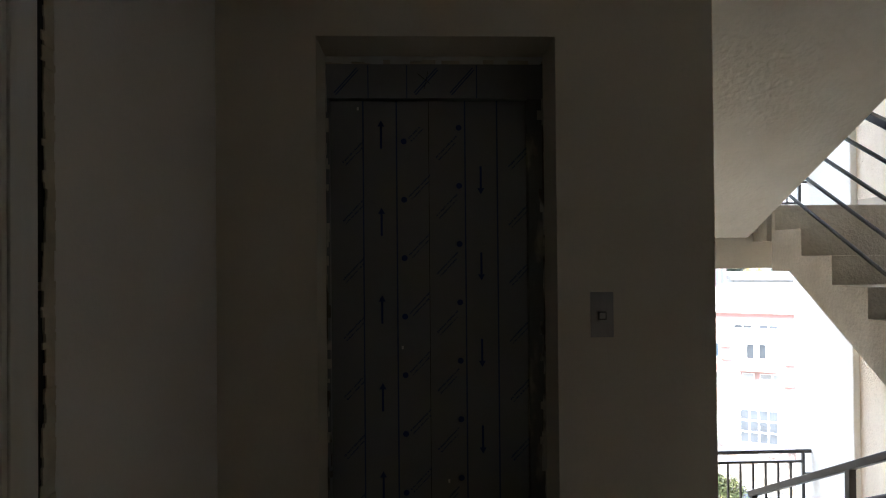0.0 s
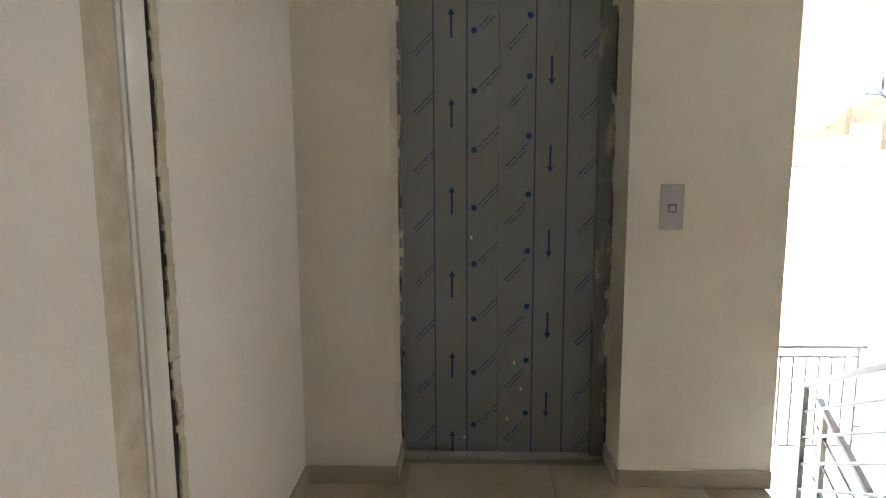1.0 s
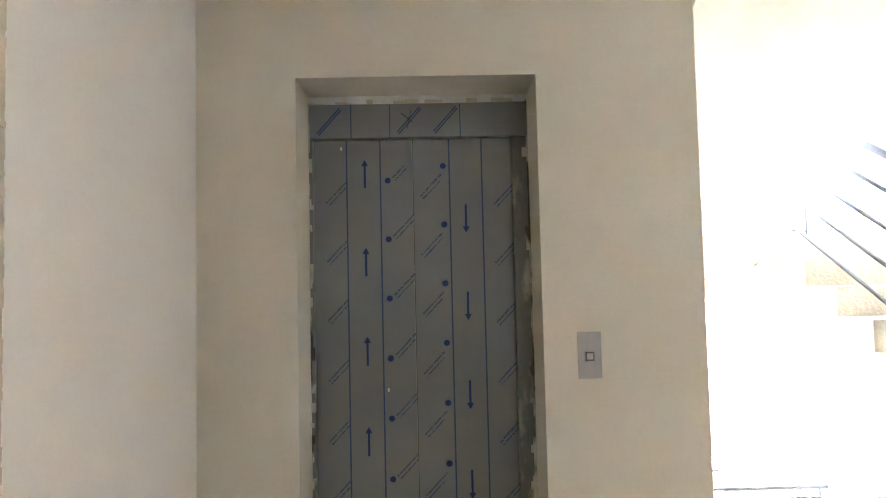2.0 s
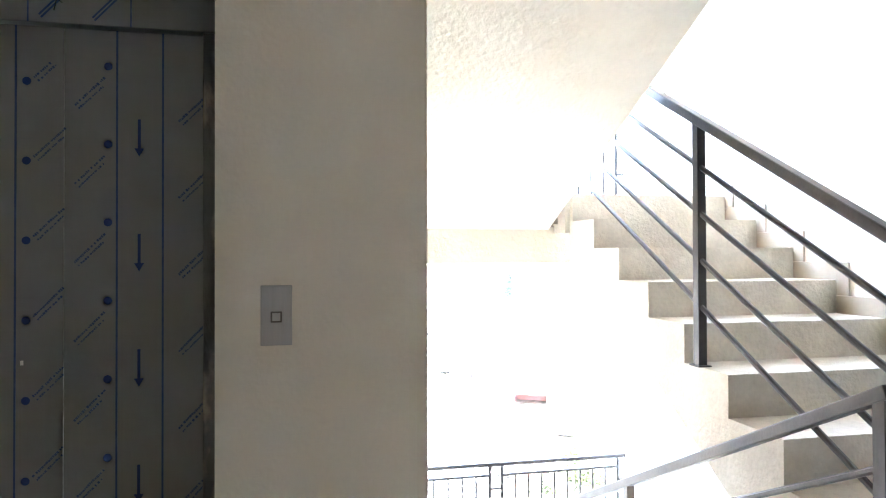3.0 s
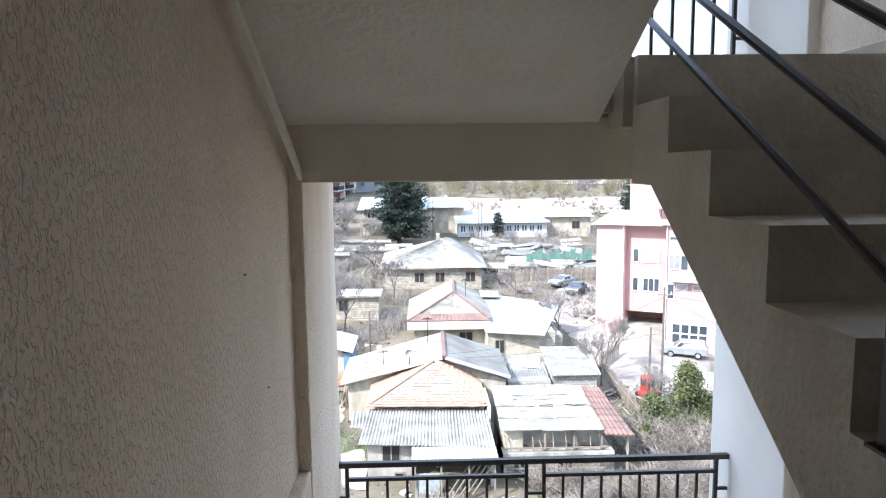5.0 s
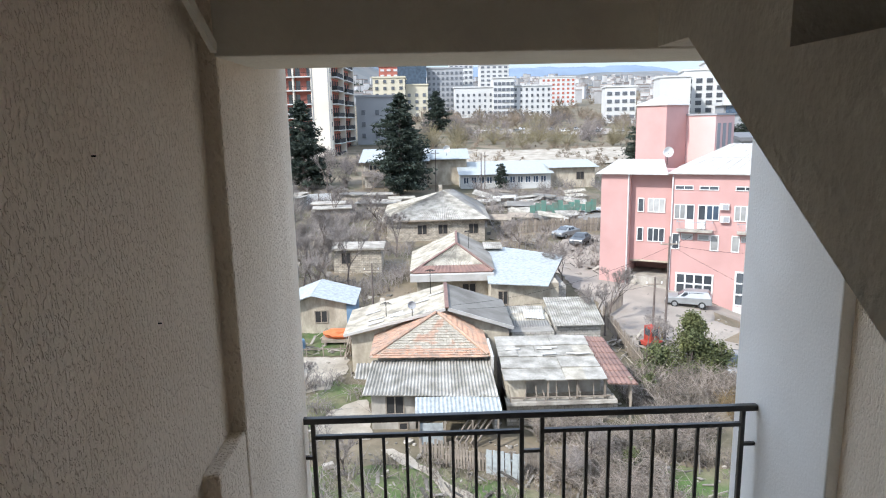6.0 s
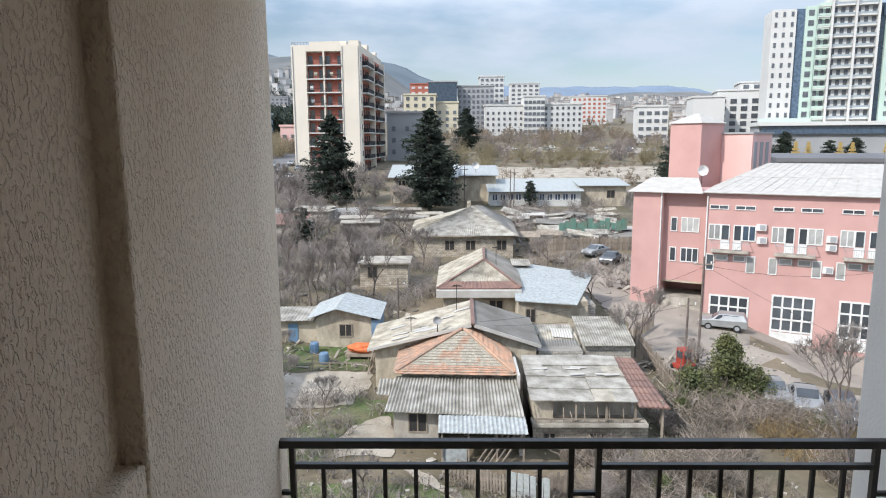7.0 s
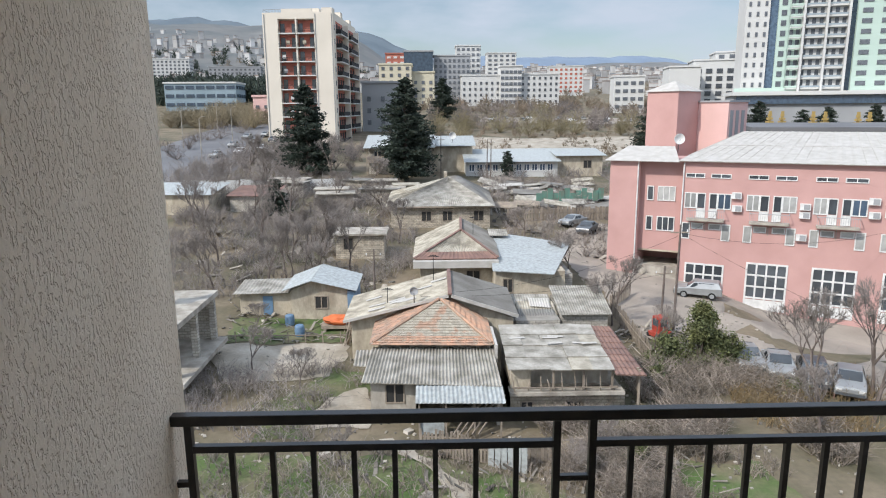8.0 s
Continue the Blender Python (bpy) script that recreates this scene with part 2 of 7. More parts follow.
struct("shaft_outer_wall", boxes((-3.0, 0.858, OUT - 0.3, OUT, -20, 8.0), (3.622, 8.0, 3.06, 3.36, -20, 8.0)), M_EXTW, "outer plaster wall of the apartment block", "wall")

# Unseen boxes added to keep sky light from leaking round the elevator doors.
struct("shaft_lining", boxes((XL - 0.2, -0.55, 0.302, 2.9, -3.2, 4.6), (-0.55, 0.86, 0.36, 0.5, -0.2, 4.6), (-0.55, 0.86, 0.302, 2.9, 4.6, 4.7)), M_DARK, "unseen dark lining that closes the elevator shaft", "wall")
bm = bmesh.new()
bar(bm, (XW + 0.05, 2.062, 1.285), (XW + 0.042, 0.40, 2.18), 0.016, 0.030)
struct("trim_soffit", bm, M_SOFFIT, "plaster bead where the wall meets the sloping soffit", "trim")
# landing floor, with its big tiles as pieces
floor = struct("floor", boxes((XL - 0.2, XW - 0.01, -6.7, 0.30, -0.20, -0.012), (XW - 0.01, 2.33, -6.7, -0.46, -0.20, -0.012), (2.33, XR, -6.7, -0.89, -0.20, -0.012)), M_GROUT, "beige tiled landing floor", "floor")

# up flight: ten risers
RISE, GO = 0.1688, 0.302
Y_TOP = 1.842


def flight(y_top, z_top, n, rise, go, run, x0, x1, under):
    """Steps that climb along +y (run 1) or along -y (run -1); under: the (y, z) line of the underside."""
    pts = []
    y, z = y_top, z_top
    pts.append((y + run * 0.04, z))
    for k in range(n):
        pts.append((y, z))
        z -= rise
        pts.append((y, z))
        y -= run * go
    bm = bmesh.new()
    prism(bm, pts[:-1] + [(pts[-2][0], pts[-1][1])] + under, x0, x1)
    return bm


up = struct("stairs_up", flight(Y_TOP, 1.688, 10, RISE, GO, 1, 2.335, XR, [(-0.876, -0.20), (-0.55, -0.20), (1.68, 1.25), (Y_TOP + 0.04, 1.25)]), M_STEP, "cream cement flight of stairs going up", "stairs")
DR, DG, DY = 0.169, 0.335, -0.45
struct("stairs_down", flight(DY, 0.0, 8, DR, DG, -1, XW, 2.262, [(1.944, -1.55), (1.72, -1.58), (-0.45, -0.36)]), M_STEP, "cream cement flight of stairs going down", "stairs")
bm = bmesh.new()
prism(bm, [(2.07, 1.477), (1.84, 1.686), (-0.85, 3.04), (-0.85, 2.84)], XW - 0.003, 2.262)
struct("stairs_overhead", bm, M_SOFFIT, "plastered sloping underside of the upper flight", "stairs")
struct("landing_upper", boxes((XW, 2.3, 2.53, OUT, 1.455, 1.687), (XW, 2.3, 2.0, 2.53, 1.51, 1.687), (2.3, XR, Y_TOP + 0.04, OUT, 1.45, 1.688)), M_STEP, "cement half landing above the opening", "landing")
struct("beam", boxes((1.136, 3.376, 2.068, 2.52, 1.262, 1.50)), M_SOFFIT, "plastered beam over the stairwell opening", "beam", 0.006)
struct("landing_lower", boxes((XW, XR, 1.946, OUT + 0.05, -1.60, -1.352)), M_STEP, "cement half landing below the opening", "landing")
struct("beam_top", boxes((1.136, 3.376, 2.07, 2.52, 4.30, 4.6)), M_SOFFIT, "plastered beam over the upper opening", "beam")
struct("stairs_down_far", flight(Y_TOP + 0.06, -1.352, 10, RISE, GO, 1, 2.335, XR, [(-0.816, -3.25), (1.72, -1.80), (1.942, -1.6)]), M_STEP, "cement flight going down to the floor below", "stairs")
struct("floor_below", boxes((XL, XR, -4.2, -0.4, -3.25, -3.04), (XW, XR, -0.4, OUT, -3.3, -3.25)), M_STEP, "cement floor of the storey below", "floor")
struct("wall_below", boxes((XW, XR, -2.2, -2.0, -3.04, -0.2)), M_CREAM, "plain wall of the storey below", "wall")

# stepped skirting tiles along the right wall
bm = bmesh.new()
for k in range(1, 11):
    y, z = Y_TOP - GO * (10 - k), RISE * k
    box(bm, XR - 0.012, XR + 0.001, y - 0.012, y + (GO if k < 10 else 0.7) - 0.014, z + 0.001, z + 0.09)
    box(bm, XR - 0.012, XR + 0.001, y - 0.09, y - 0.013, z - RISE + 0.092, z + 0.09)
struct("baseboard_stairs", bm, M_SKIRT, "beige tile skirting stepping up the stair wall", "baseboard")
struct("baseboard", boxes((XL + 0.011, -0.427, -0.011, 0.001, 0, 0.075), (0.479, XW + 0.001, -0.011, 0.001, 0, 0.075), (XL - 0.001, XL + 0.01, -1.10, 0.0, 0, 0.075), (0.4685, 0.4795, 0.0005, 0.25, 0, 0.075), (-0.4275, -0.4165, 0.0005, 0.25, 0, 0.075)), M_SKIRT, "beige tile skirting", "baseboard", 0.002)

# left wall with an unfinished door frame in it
struct("wall_left", boxes((XL - 0.2, XL, -1.105, 0.30, 0, 2.84), (XL - 0.2, XL + 0.012, -6.5, -1.415, 0, 2.84), (XL - 0.2, XL, -1.415, -1.105, 2.25, 2.84)), M_DAYLIT, "cream painted plaster wall with a door frame", "wall", 0.006)
door = thing("door_frame", "white painted door frame with a ragged gap in bare plaster", "door frame", kind="structure")
bm = bmesh.new()
box(bm, XL - 0.15, XL - 0.004, -1.417, -1.281, 0, 2.252)
part("bare_plaster", bm, M_RAW, door, "bare beige plaster strip")
bm = boxes((XL - 0.15, XL + 0.002, -1.281, -1.264, 0, 2.252), (XL - 0.15, XL + 0.006, -1.262, -1.172, 0, 2.252))
part("casing", bm, M_WHITE, door, bevel=0.003)
# Near-black strip 3 mm back: the gap's shade is put into its colour.
part("gap_shadow", boxes((XL - 0.16, XL - 0.003, -1.173, -1.12, 0, 2.252)), M_DARK, door, "flush dark strip painted as the shade in the gap")
bm = bmesh.new()
rnd = random.Random(4)
z = 0.0
while z < 2.25:
    h = rnd.uniform(0.006, 0.03)
    d = 0.012 + 0.012 * noise.noise((z * 5, 1.0, 2.0)) + rnd.uniform(0.0, 1.0) ** 3 * 0.012
    box(bm, XL - 0.07, XL - rnd.uniform(-0.003, 0.001), -1.126 - d, -1.103, z, z + h)
    z += h
part("ragged_edge", bm, M_RAW, door, "ragged plaster edge")

# ---- elevator ----
elev = thing("elevator_door", "closed elevator door wrapped in grey film with blue print", "elevator door", at=(0, 0.28, 0))
part("door_panel", boxes((-0.41, -0.0015, 0, 0.03, 0.012, 2.02)), M_FILM, elev)
part("door_panel", boxes((0.0015, 0.41, 0, 0.03, 0.012, 2.02)), M_FILM, elev)
part("header", boxes((-0.425, 0.477, -0.035, 0.02, 2.022, 2.165)), M_FILM, elev, bevel=0.003)
part("jamb", boxes((0.412, 0.474, -0.03, 0.02, 0, 2.021)), M_JAMB, elev, bevel=0.003)
part("jamb", boxes((-0.425, -0.412, -0.03, 0.02, 0, 2.021)), M_FILM, elev)
part("sill", boxes((-0.425, 0.475, -0.05, 0.03, -0.004, 0.010)), M_PLATE, elev, "metal door sill")


def front_quad(bm, pts, y):
    bm.faces.new([bm.verts.new((x, y, z)) for x, z in pts])


LINES = [-0.41 + 0.82 * f for f in (0.165, 0.335, 0.685, 0.85)]
bm = bmesh.new()
for x in LINES:
    box(bm, x - 0.003, x + 0.003, -0.0012, 0.0, 0.012, 2.02)
part("printed_line", bm, M_BLUELINE, elev, "blue printed lines")
bm = bmesh.new()
for x in (-0.25, -0.09, 0.20):
    box(bm, x - 0.0022, x + 0.0022, -0.0363, -0.035, 2.023, 2.16)
part("printed_line", bm, M_BLUELINE, elev, "blue printed lines")


def arrow(x, tip, up_way, y=-0.0016):
    s = 1 if up_way else -1
    bm = bmesh.new()
    for pts in ([(x - 0.0045, tip - s * 0.118), (x + 0.0045, tip - s * 0.118), (x + 0.0045, tip - s * 0.024), (x - 0.0045, tip - s * 0.024)],
                [(x - 0.0145, tip - s * 0.026), (x + 0.0145, tip - s * 0.026), (x, tip)]):
        front_quad(bm, pts, y)
    bmesh.ops.solidify(bm, geom=bm.faces[:], thickness=0.001)
    part("printed_arrow", bm, M_BLUE, elev, "blue printed arrow")


for k in range(6):
    arrow(-0.200, 0.108 + 0.366 * k, True)
for k in range(5):
    arrow(0.217, 0.176 + 0.3625 * k, False)
rnd = random.Random(9)
bm = bmesh.new()
bd = bmesh.new()
for column, (x0, z0, n) in enumerate(((-0.36, 0.05, 8), (-0.085, 0.15, 8), (0.03, 0.07, 8), (0.335, 0.03, 8))):
    for k in range(n):
        zc = z0 + 0.2445 * k
        for line in range(2):
            s = 0.0
            while s < (0.122, 0.100)[line]:
                w = rnd.uniform(0.0035, 0.0075)
                m = Matrix.Translation((x0 + 0.011 * line, 0, zc - 0.010 * line)) @ Matrix.Rotation(radians(-46), 4, "Y")
                if zc + s < 1.93:
                    box(bm, s, s + w, -0.0012, -0.0002, -0.0045 + rnd.uniform(0, 0.002), (0.0045, 0.0032)[line] - rnd.uniform(0, 0.003), m)
                s += w + (0.002 if rnd.random() > 0.2 else 0.007)
        if column in (1, 2):
            dx, dz = ((-0.105 - x0), -0.012) if column == 1 else (0.144 - x0 - 0.018, 0.125)
            if zc + dz < 2.0:
                bmesh.ops.create_circle(bd, cap_ends=True, segments=14, radius=0.0125, matrix=Matrix.Translation((x0 + dx, -0.0016, zc + dz)) @ Matrix.Rotation(radians(90), 4, "X"))
for x0 in (-0.39, -0.06, 0.09):
    for line in range(2):
        m = Matrix.Translation((x0 + 0.006 * line, -0.035, 2.045 - 0.008 * line)) @ Matrix.Rotation(radians(-48), 4, "Y")
        box(bm, 0.0, 0.14, -0.0012, -0.0002, -0.0028, 0.0028, m)
part("printed_lettering", bm, M_BLUELINE, elev, "slanted rows of small blue print")
part("printed_dot", bd, M_BLUE, elev, "round blue printed marks")
# torn plaster edges round the recess
def ragged(x0, x1, z0, z1, y, along, seed, depth=0.02):
    r = random.Random(seed)
    bm = bmesh.new()
    a, end = (z0, z1) if along == "z" else (x0, x1)
    while a < end:
        h = r.uniform(0.015, 0.06)
        d = r.uniform(0.0, 1.0) ** 2
        b = min(a + h, end)
        if along == "z":
            w = (x1 - x0) * (0.25 + 0.75 * d)
            lo, hi = (x0, x0 + w) if seed % 2 else (x1 - w, x1)
            box(bm, lo, hi, y - depth * r.uniform(0.3, 1), y, a, b)
        else:
            w = (z1 - z0) * (0.25 + 0.75 * d)
            box(bm, a, b, y - depth * r.uniform(0.3, 1), y, z1 - w, z1)
        a = b
    return bm


resid = thing("plaster_residue", "torn plaster and paint residue round the elevator frame", "plaster edge")
part("left_edge", ragged(-0.427, -0.408, 0.0, 2.17, 0.262, "z", 1), M_RESID, resid)
part("right_edge", ragged(0.452, 0.479, 0.0, 2.17, 0.262, "z", 2), M_RESID, resid)
part("top_filler", boxes((-0.427, 0.479, 0.262, 0.275, 2.160, 2.20)), M_RAW, resid)
part("top_edge", ragged(-0.427, 0.479, 2.150, 2.20, 0.262, "x", 3, 0.010), M_WHITE, resid)
# pencilled cross on the header film
bm = bmesh.new()
bar(bm, (-0.045, -0.0365, 2.125), (0.005, -0.0365, 2.085), 0.003, 0.002)
bar(bm, (-0.002, -0.0365, 2.135), (-0.018, -0.0365, 2.06), 0.003, 0.002)
part("pencil_cross", bm, M_DARK, elev, "small dark pencilled cross")
bm = bmesh.new()
for x, z in ((-0.30, 1.98), (-0.12, 0.98), (0.04, 0.16), (0.10, 0.30), (-0.15, 0.07), (0.07, 0.42)):
    box(bm, x, x + 0.008, -0.002, 0.0, z, z + 0.014)
part("paint_speck", bm, M_WHITE, elev, "small white paint specks")
# nails in the rough wall
for y, z in ((1.40, 1.02), (1.62, 0.62), (1.1, 0.45)):
    o = thing("nail", "small dark nail head in the rough plaster", "nail", "nails", at=(XW, y, z))
    bm = bmesh.new()
    tube(bm, [(-0.01, 0, 0), (0.006, 0, 0), (0.008, 0, 0)], [0.0015, 0.002, 0.0015], 8)
    part("head", bm, M_DARK, o)
# call button
call = thing("call_panel", "brushed steel elevator call panel with one square button", "call panel", at=(0.648, 0, 1.14))
part("plate", boxes((-0.044, 0.044, -0.004, 0.0, -0.086, 0.086)), M_PLATE, call, bevel=0.0015)
part("button", boxes((-0.016, 0.016, -0.009, -0.0035, -0.020, 0.012)), M_BTN, call, "dark grey square button", bevel=0.002)
part("button_ring", boxes((-0.011, 0.011, -0.0105, -0.009, -0.015, 0.007)), M_PLATE, call, "steel square in the button")


# ---- rails ----
def opening_rail(z_floor, z_top, label):
    r = thing("balcony_rail", label, "railing", "stairwell opening rails", at=(0, 3.125, z_top))
    x0, x1 = 1.104, 3.326
    bot = z_floor + 0.10 - z_top
    part("top_bar", boxes((x0, x1, -0.016, 0.016, -0.030, 0.0)), M_STEEL, r, bevel=0.003)
    ends = (x0 + 0.045, x1 - 0.068)
    mids = (2.165, 2.265)
    for a, b in ((ends[0], mids[0]), (mids[1], ends[1])):
        part("second_bar", boxes((a, b, -0.010, 0.010, -0.112, -0.092)), M_STEEL, r)
        part("bottom_bar", boxes((a, b, -0.010, 0.010, bot, bot + 0.02)), M_STEEL, r)
    for x in (*ends, *mids):
        part("post", boxes((x - 0.010, x + 0.010, -0.0105, 0.0105, bot - 0.06, -0.029)), M_STEEL, r)
    for z in (-0.20, bot + 0.2):
        part("link", boxes((mids[0] + 0.01, mids[1] - 0.01, -0.008, 0.008, z - 0.016, z)), M_STEEL, r)
        part("bracket", boxes((x0, ends[0], -0.008, 0.008, z - 0.016, z)), M_STEEL, r)
        part("bracket", boxes((ends[1], x1, -0.008, 0.008, z - 0.016, z)), M_STEEL, r)
    for a, b in ((ends[0], mids[0]), (mids[1], ends[1])):
        n = 9
        for i in range(1, n):
            x = a + (b - a) * i / n
            part("baluster", boxes((x - 0.0075, x + 0.0075, -0.0075, 0.0075, bot + 0.02, -0.112)), M_STEEL, r)


opening_rail(-1.352, -0.326, "black steel railing across the stairwell opening")
opening_rail(1.688, 2.69, "black steel railing across the upper opening")


def stair_rail(label, x, ya, za, yb, zb, posts, low):
    r = thing("stair_rail", label, "railing", "stair handrails")
    bm = bmesh.new()
    bar(bm, (x, ya, za), (x, yb, zb), 0.045, 0.040)
    part("handrail", bm, M_STEEL, r, bevel=0.005)
    for k in range(1, 5):
        bm = bmesh.new()
        tube(bm, [(x, ya, za - 0.195 * k), (x, yb, zb - 0.195 * k)], 0.0115, 8)
        part("bar", bm, M_STEEL, r)
    for y in posts:
        z = za + (zb - za) * (y - ya) / (yb - ya)
        part("post", boxes((x - 0.019, x + 0.019, y - 0.019, y + 0.019, low(y), z - 0.012)), M_STEEL, r)
        part("foot_plate", boxes((x - 0.03, x + 0.03, y - 0.035, y + 0.035, low(y), low(y) + 0.006)), M_STEEL, r)


def tread_up(y):
    return RISE * min(10, max(0, math.floor((y + 0.876) / GO) + 1))


def tread_down(y):
    return -DR * min(8, max(0, math.floor((y - DY) / DG) + 1))


stair_rail("black steel handrail with sloping bars up the stairs", 2.354, -0.86, 1.10, 2.05, 2.715, (-0.82, 0.545), tread_up)
stair_rail("black steel handrail with sloping bars down the stairs", 2.235, -0.50, 0.95, 2.02, -0.296, (-0.475, 0.95, 1.98), tread_down)
stair_rail("black steel handrail with sloping bars to the floor below", 2.372, -0.80, -1.96, 2.05, -0.41, (0.6, 1.96), lambda y: tread_up(y - 0.06) - 3.04)

# ================= outside =================
GZ = -20.0


def smooth(v):
    v = min(1.0, max(0.0, v))
    return v * v * (3 - 2 * v)


def land(x, y):
    """The lie of the land: it climbs gently away from the block and falls to the east."""
    return GZ + 0.29 + 0.0622 * y - 0.0203 * x


def gz(x, y):
    dip = 2.0 * smooth((x - 27.5) / 6) * smooth((y - 46) / 7) * smooth((90 - y) / 20)
    bumps = 0.25 * noise.noise((x * 0.09, y * 0.09, 3.1)) * smooth((160 - y) / 60)
    return land(x, y) - dip + (bumps if abs(x) < 60 else 0.0)


M_SOIL = mat("winter_soil", (0.185, 0.145, 0.098), (0.09, 0.08, 0.046), 0.95, 0.16, 0.06, 2.2, fine=0.3, detail=9, contrast=(0.38, 0.62))
M_GRASS = mat("rough_grass", (0.065, 0.105, 0.026), (0.14, 0.125, 0.07), 0.95, 0.5, 0.05, 5, fine=0.35, detail=8)
M_DIRT = mat("pale_dirt_track", (0.40, 0.355, 0.29), (0.25, 0.215, 0.165), 0.95, 0.5, 0.03, 5, fine=0.25, detail=10)
M_ASPHALT = mat("worn_asphalt", (0.325, 0.28, 0.232), (0.225, 0.195, 0.165), 0.95, 0.25, 0.01, 8, fine=0.12, detail=8)
M_ROAD = mat("asphalt_road", (0.15, 0.15, 0.155), (0.11, 0.11, 0.115), 0.9, 0.1, 0.01, 6)
M_STONE = mat("rubble_stone_wall", (0.50, 0.445, 0.36), (0.30, 0.26, 0.205), 0.95, 1.4, 0.05, 5, stretch=(1, 1, 1.6), fine=0.3, detail=6, courses=(0.42, 0.2))
M_BLOCK = mat("grey_block_wall", (0.48, 0.45, 0.40), (0.34, 0.315, 0.27), 0.95, 1.2, 0.03, 6, stretch=(1, 1, 2.0), fine=0.18, courses=(0.4, 0.2))
M_RENDER = mat("old_beige_render", (0.48, 0.42, 0.325), (0.31, 0.265, 0.20), 0.95, 1.1, 0.015, 9, stretch=(1, 1, 0.5), fine=0.22, detail=9, contrast=(0.36, 0.62))
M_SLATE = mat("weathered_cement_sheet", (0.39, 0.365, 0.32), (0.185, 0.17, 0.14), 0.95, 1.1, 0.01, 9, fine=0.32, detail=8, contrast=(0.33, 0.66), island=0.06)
# Pale and dark sheets; on paired slopes their tones carry sun and shade.
M_SLATEW = mat("pale_and_lit_cement_sheet", (0.44, 0.40, 0.325), (0.23, 0.205, 0.16), 0.95, 1.1, 0.01, 9, fine=0.28, detail=8)
M_SLATED = mat("dark_and_shaded_cement_sheet", (0.215, 0.205, 0.185), (0.14, 0.13, 0.115), 0.95, 0.5, 0.01, 9, fine=0.2, detail=8)
M_RTILE = mat("orange_clay_tile", (0.43, 0.25, 0.165), (0.27, 0.20, 0.15), 0.9, 1.6, 0.02, 9, fine=0.3, detail=7, contrast=(0.36, 0.60), island=0.13)
M_RTILEG = mat("lichen_grey_tile", (0.33, 0.295, 0.235), (0.36, 0.235, 0.165), 0.95, 1.1, 0.03, 9, fine=0.4, detail=9, contrast=(0.38, 0.46), island=0.13)
M_ZINC = mat("pale_blue_metal_sheet", (0.375, 0.40, 0.395), (0.26, 0.27, 0.26), 0.65, 3.5, 0.004, 4, fine=0.16, detail=8, island=0.08)
M_WMETAL = mat("white_metal_roof", (0.46, 0.435, 0.40), (0.385, 0.36, 0.32), 0.7, 1.3, 0.004, 4, fine=0.06, detail=7, island=0.05)
M_RUST = mat("red_brown_sheet", (0.225, 0.13, 0.10), (0.15, 0.09, 0.075), 0.8, 1.0, 0.01, 7, fine=0.2)
M_PINK = mat("pink_stucco", (0.50, 0.30, 0.272), (0.445, 0.26, 0.235), 0.9, 0.35, 0.004, 9, fine=0.04, detail=7)
M_PINKL = mat("pale_pink_stucco", (0.64, 0.42, 0.385), (0.59, 0.385, 0.35), 0.9, 0.35, 0.004, 9, fine=0.04)
M_PVC = mat("white_window_frame", (0.68, 0.675, 0.655), rough=0.4, scale=2, fine=0.03)
M_CONC = mat("bare_concrete", (0.40, 0.365, 0.31), (0.235, 0.21, 0.175), 0.95, 1.0, 0.012, 7, stretch=(1, 1, 0.6), fine=0.2, detail=9, contrast=(0.36, 0.62))
M_BEIGE = mat("tower_beige_panel", (0.66, 0.60, 0.51), (0.60, 0.545, 0.46), 0.9, 0.12, 0.01, 4, fine=0.04)
M_BRICK = mat("red_loggia_wall", (0.42, 0.145, 0.10), (0.34, 0.11, 0.08), 0.9, 0.4, 0.01, 6)
# Far white is greyed: distance haze is put into the colour.
M_CITYW = mat("hazed_white_wall", (0.58, 0.575, 0.55), (0.51, 0.505, 0.485), 0.9, 0.05, fine=0.05)
M_CITYC = mat("far_cream_wall", (0.55, 0.50, 0.375), (0.50, 0.455, 0.345), 0.9, 0.05, fine=0.05)
M_CITYG = mat("far_grey_wall", (0.32, 0.325, 0.33), (0.27, 0.275, 0.28), 0.9, 0.05, fine=0.05)
M_GREENW = mat("pale_green_cladding", (0.47, 0.58, 0.51), (0.43, 0.54, 0.47), 0.7, 0.05, fine=0.04)
M_RAILB = mat("blue_grey_balcony_glass", (0.30, 0.35, 0.38), (0.24, 0.29, 0.32), 0.35, 0.3, fine=0.05)
M_HALL = mat("blue_grey_cladding", (0.25, 0.32, 0.36), (0.20, 0.265, 0.30), 0.7, 0.08, fine=0.05)
M_MIXW = mat("far_house_walls", (0.50, 0.49, 0.475), (0.30, 0.295, 0.29), 0.9, 0.05, fine=0.1, island=0.35)
# Wooded hill and far ridge: distance haze is mixed into their colour.
M_HILL = mat("hazed_wooded_hill", (0.115, 0.145, 0.165), (0.08, 0.105, 0.125), 1.0, 0.006, fine=0.15, bump_scale=0.05, detail=8)
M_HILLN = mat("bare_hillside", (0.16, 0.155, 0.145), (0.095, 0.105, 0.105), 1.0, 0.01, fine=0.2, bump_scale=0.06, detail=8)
M_HILLF = mat("hazed_blue_ridge", (0.165, 0.215, 0.28), (0.14, 0.185, 0.245), 1.0, 0.004, fine=0.1, bump_scale=0.05)
M_BARK = mat("grey_brown_bark", (0.17, 0.135, 0.115), (0.10, 0.08, 0.068), 0.95, 2.0, fine=0.2)
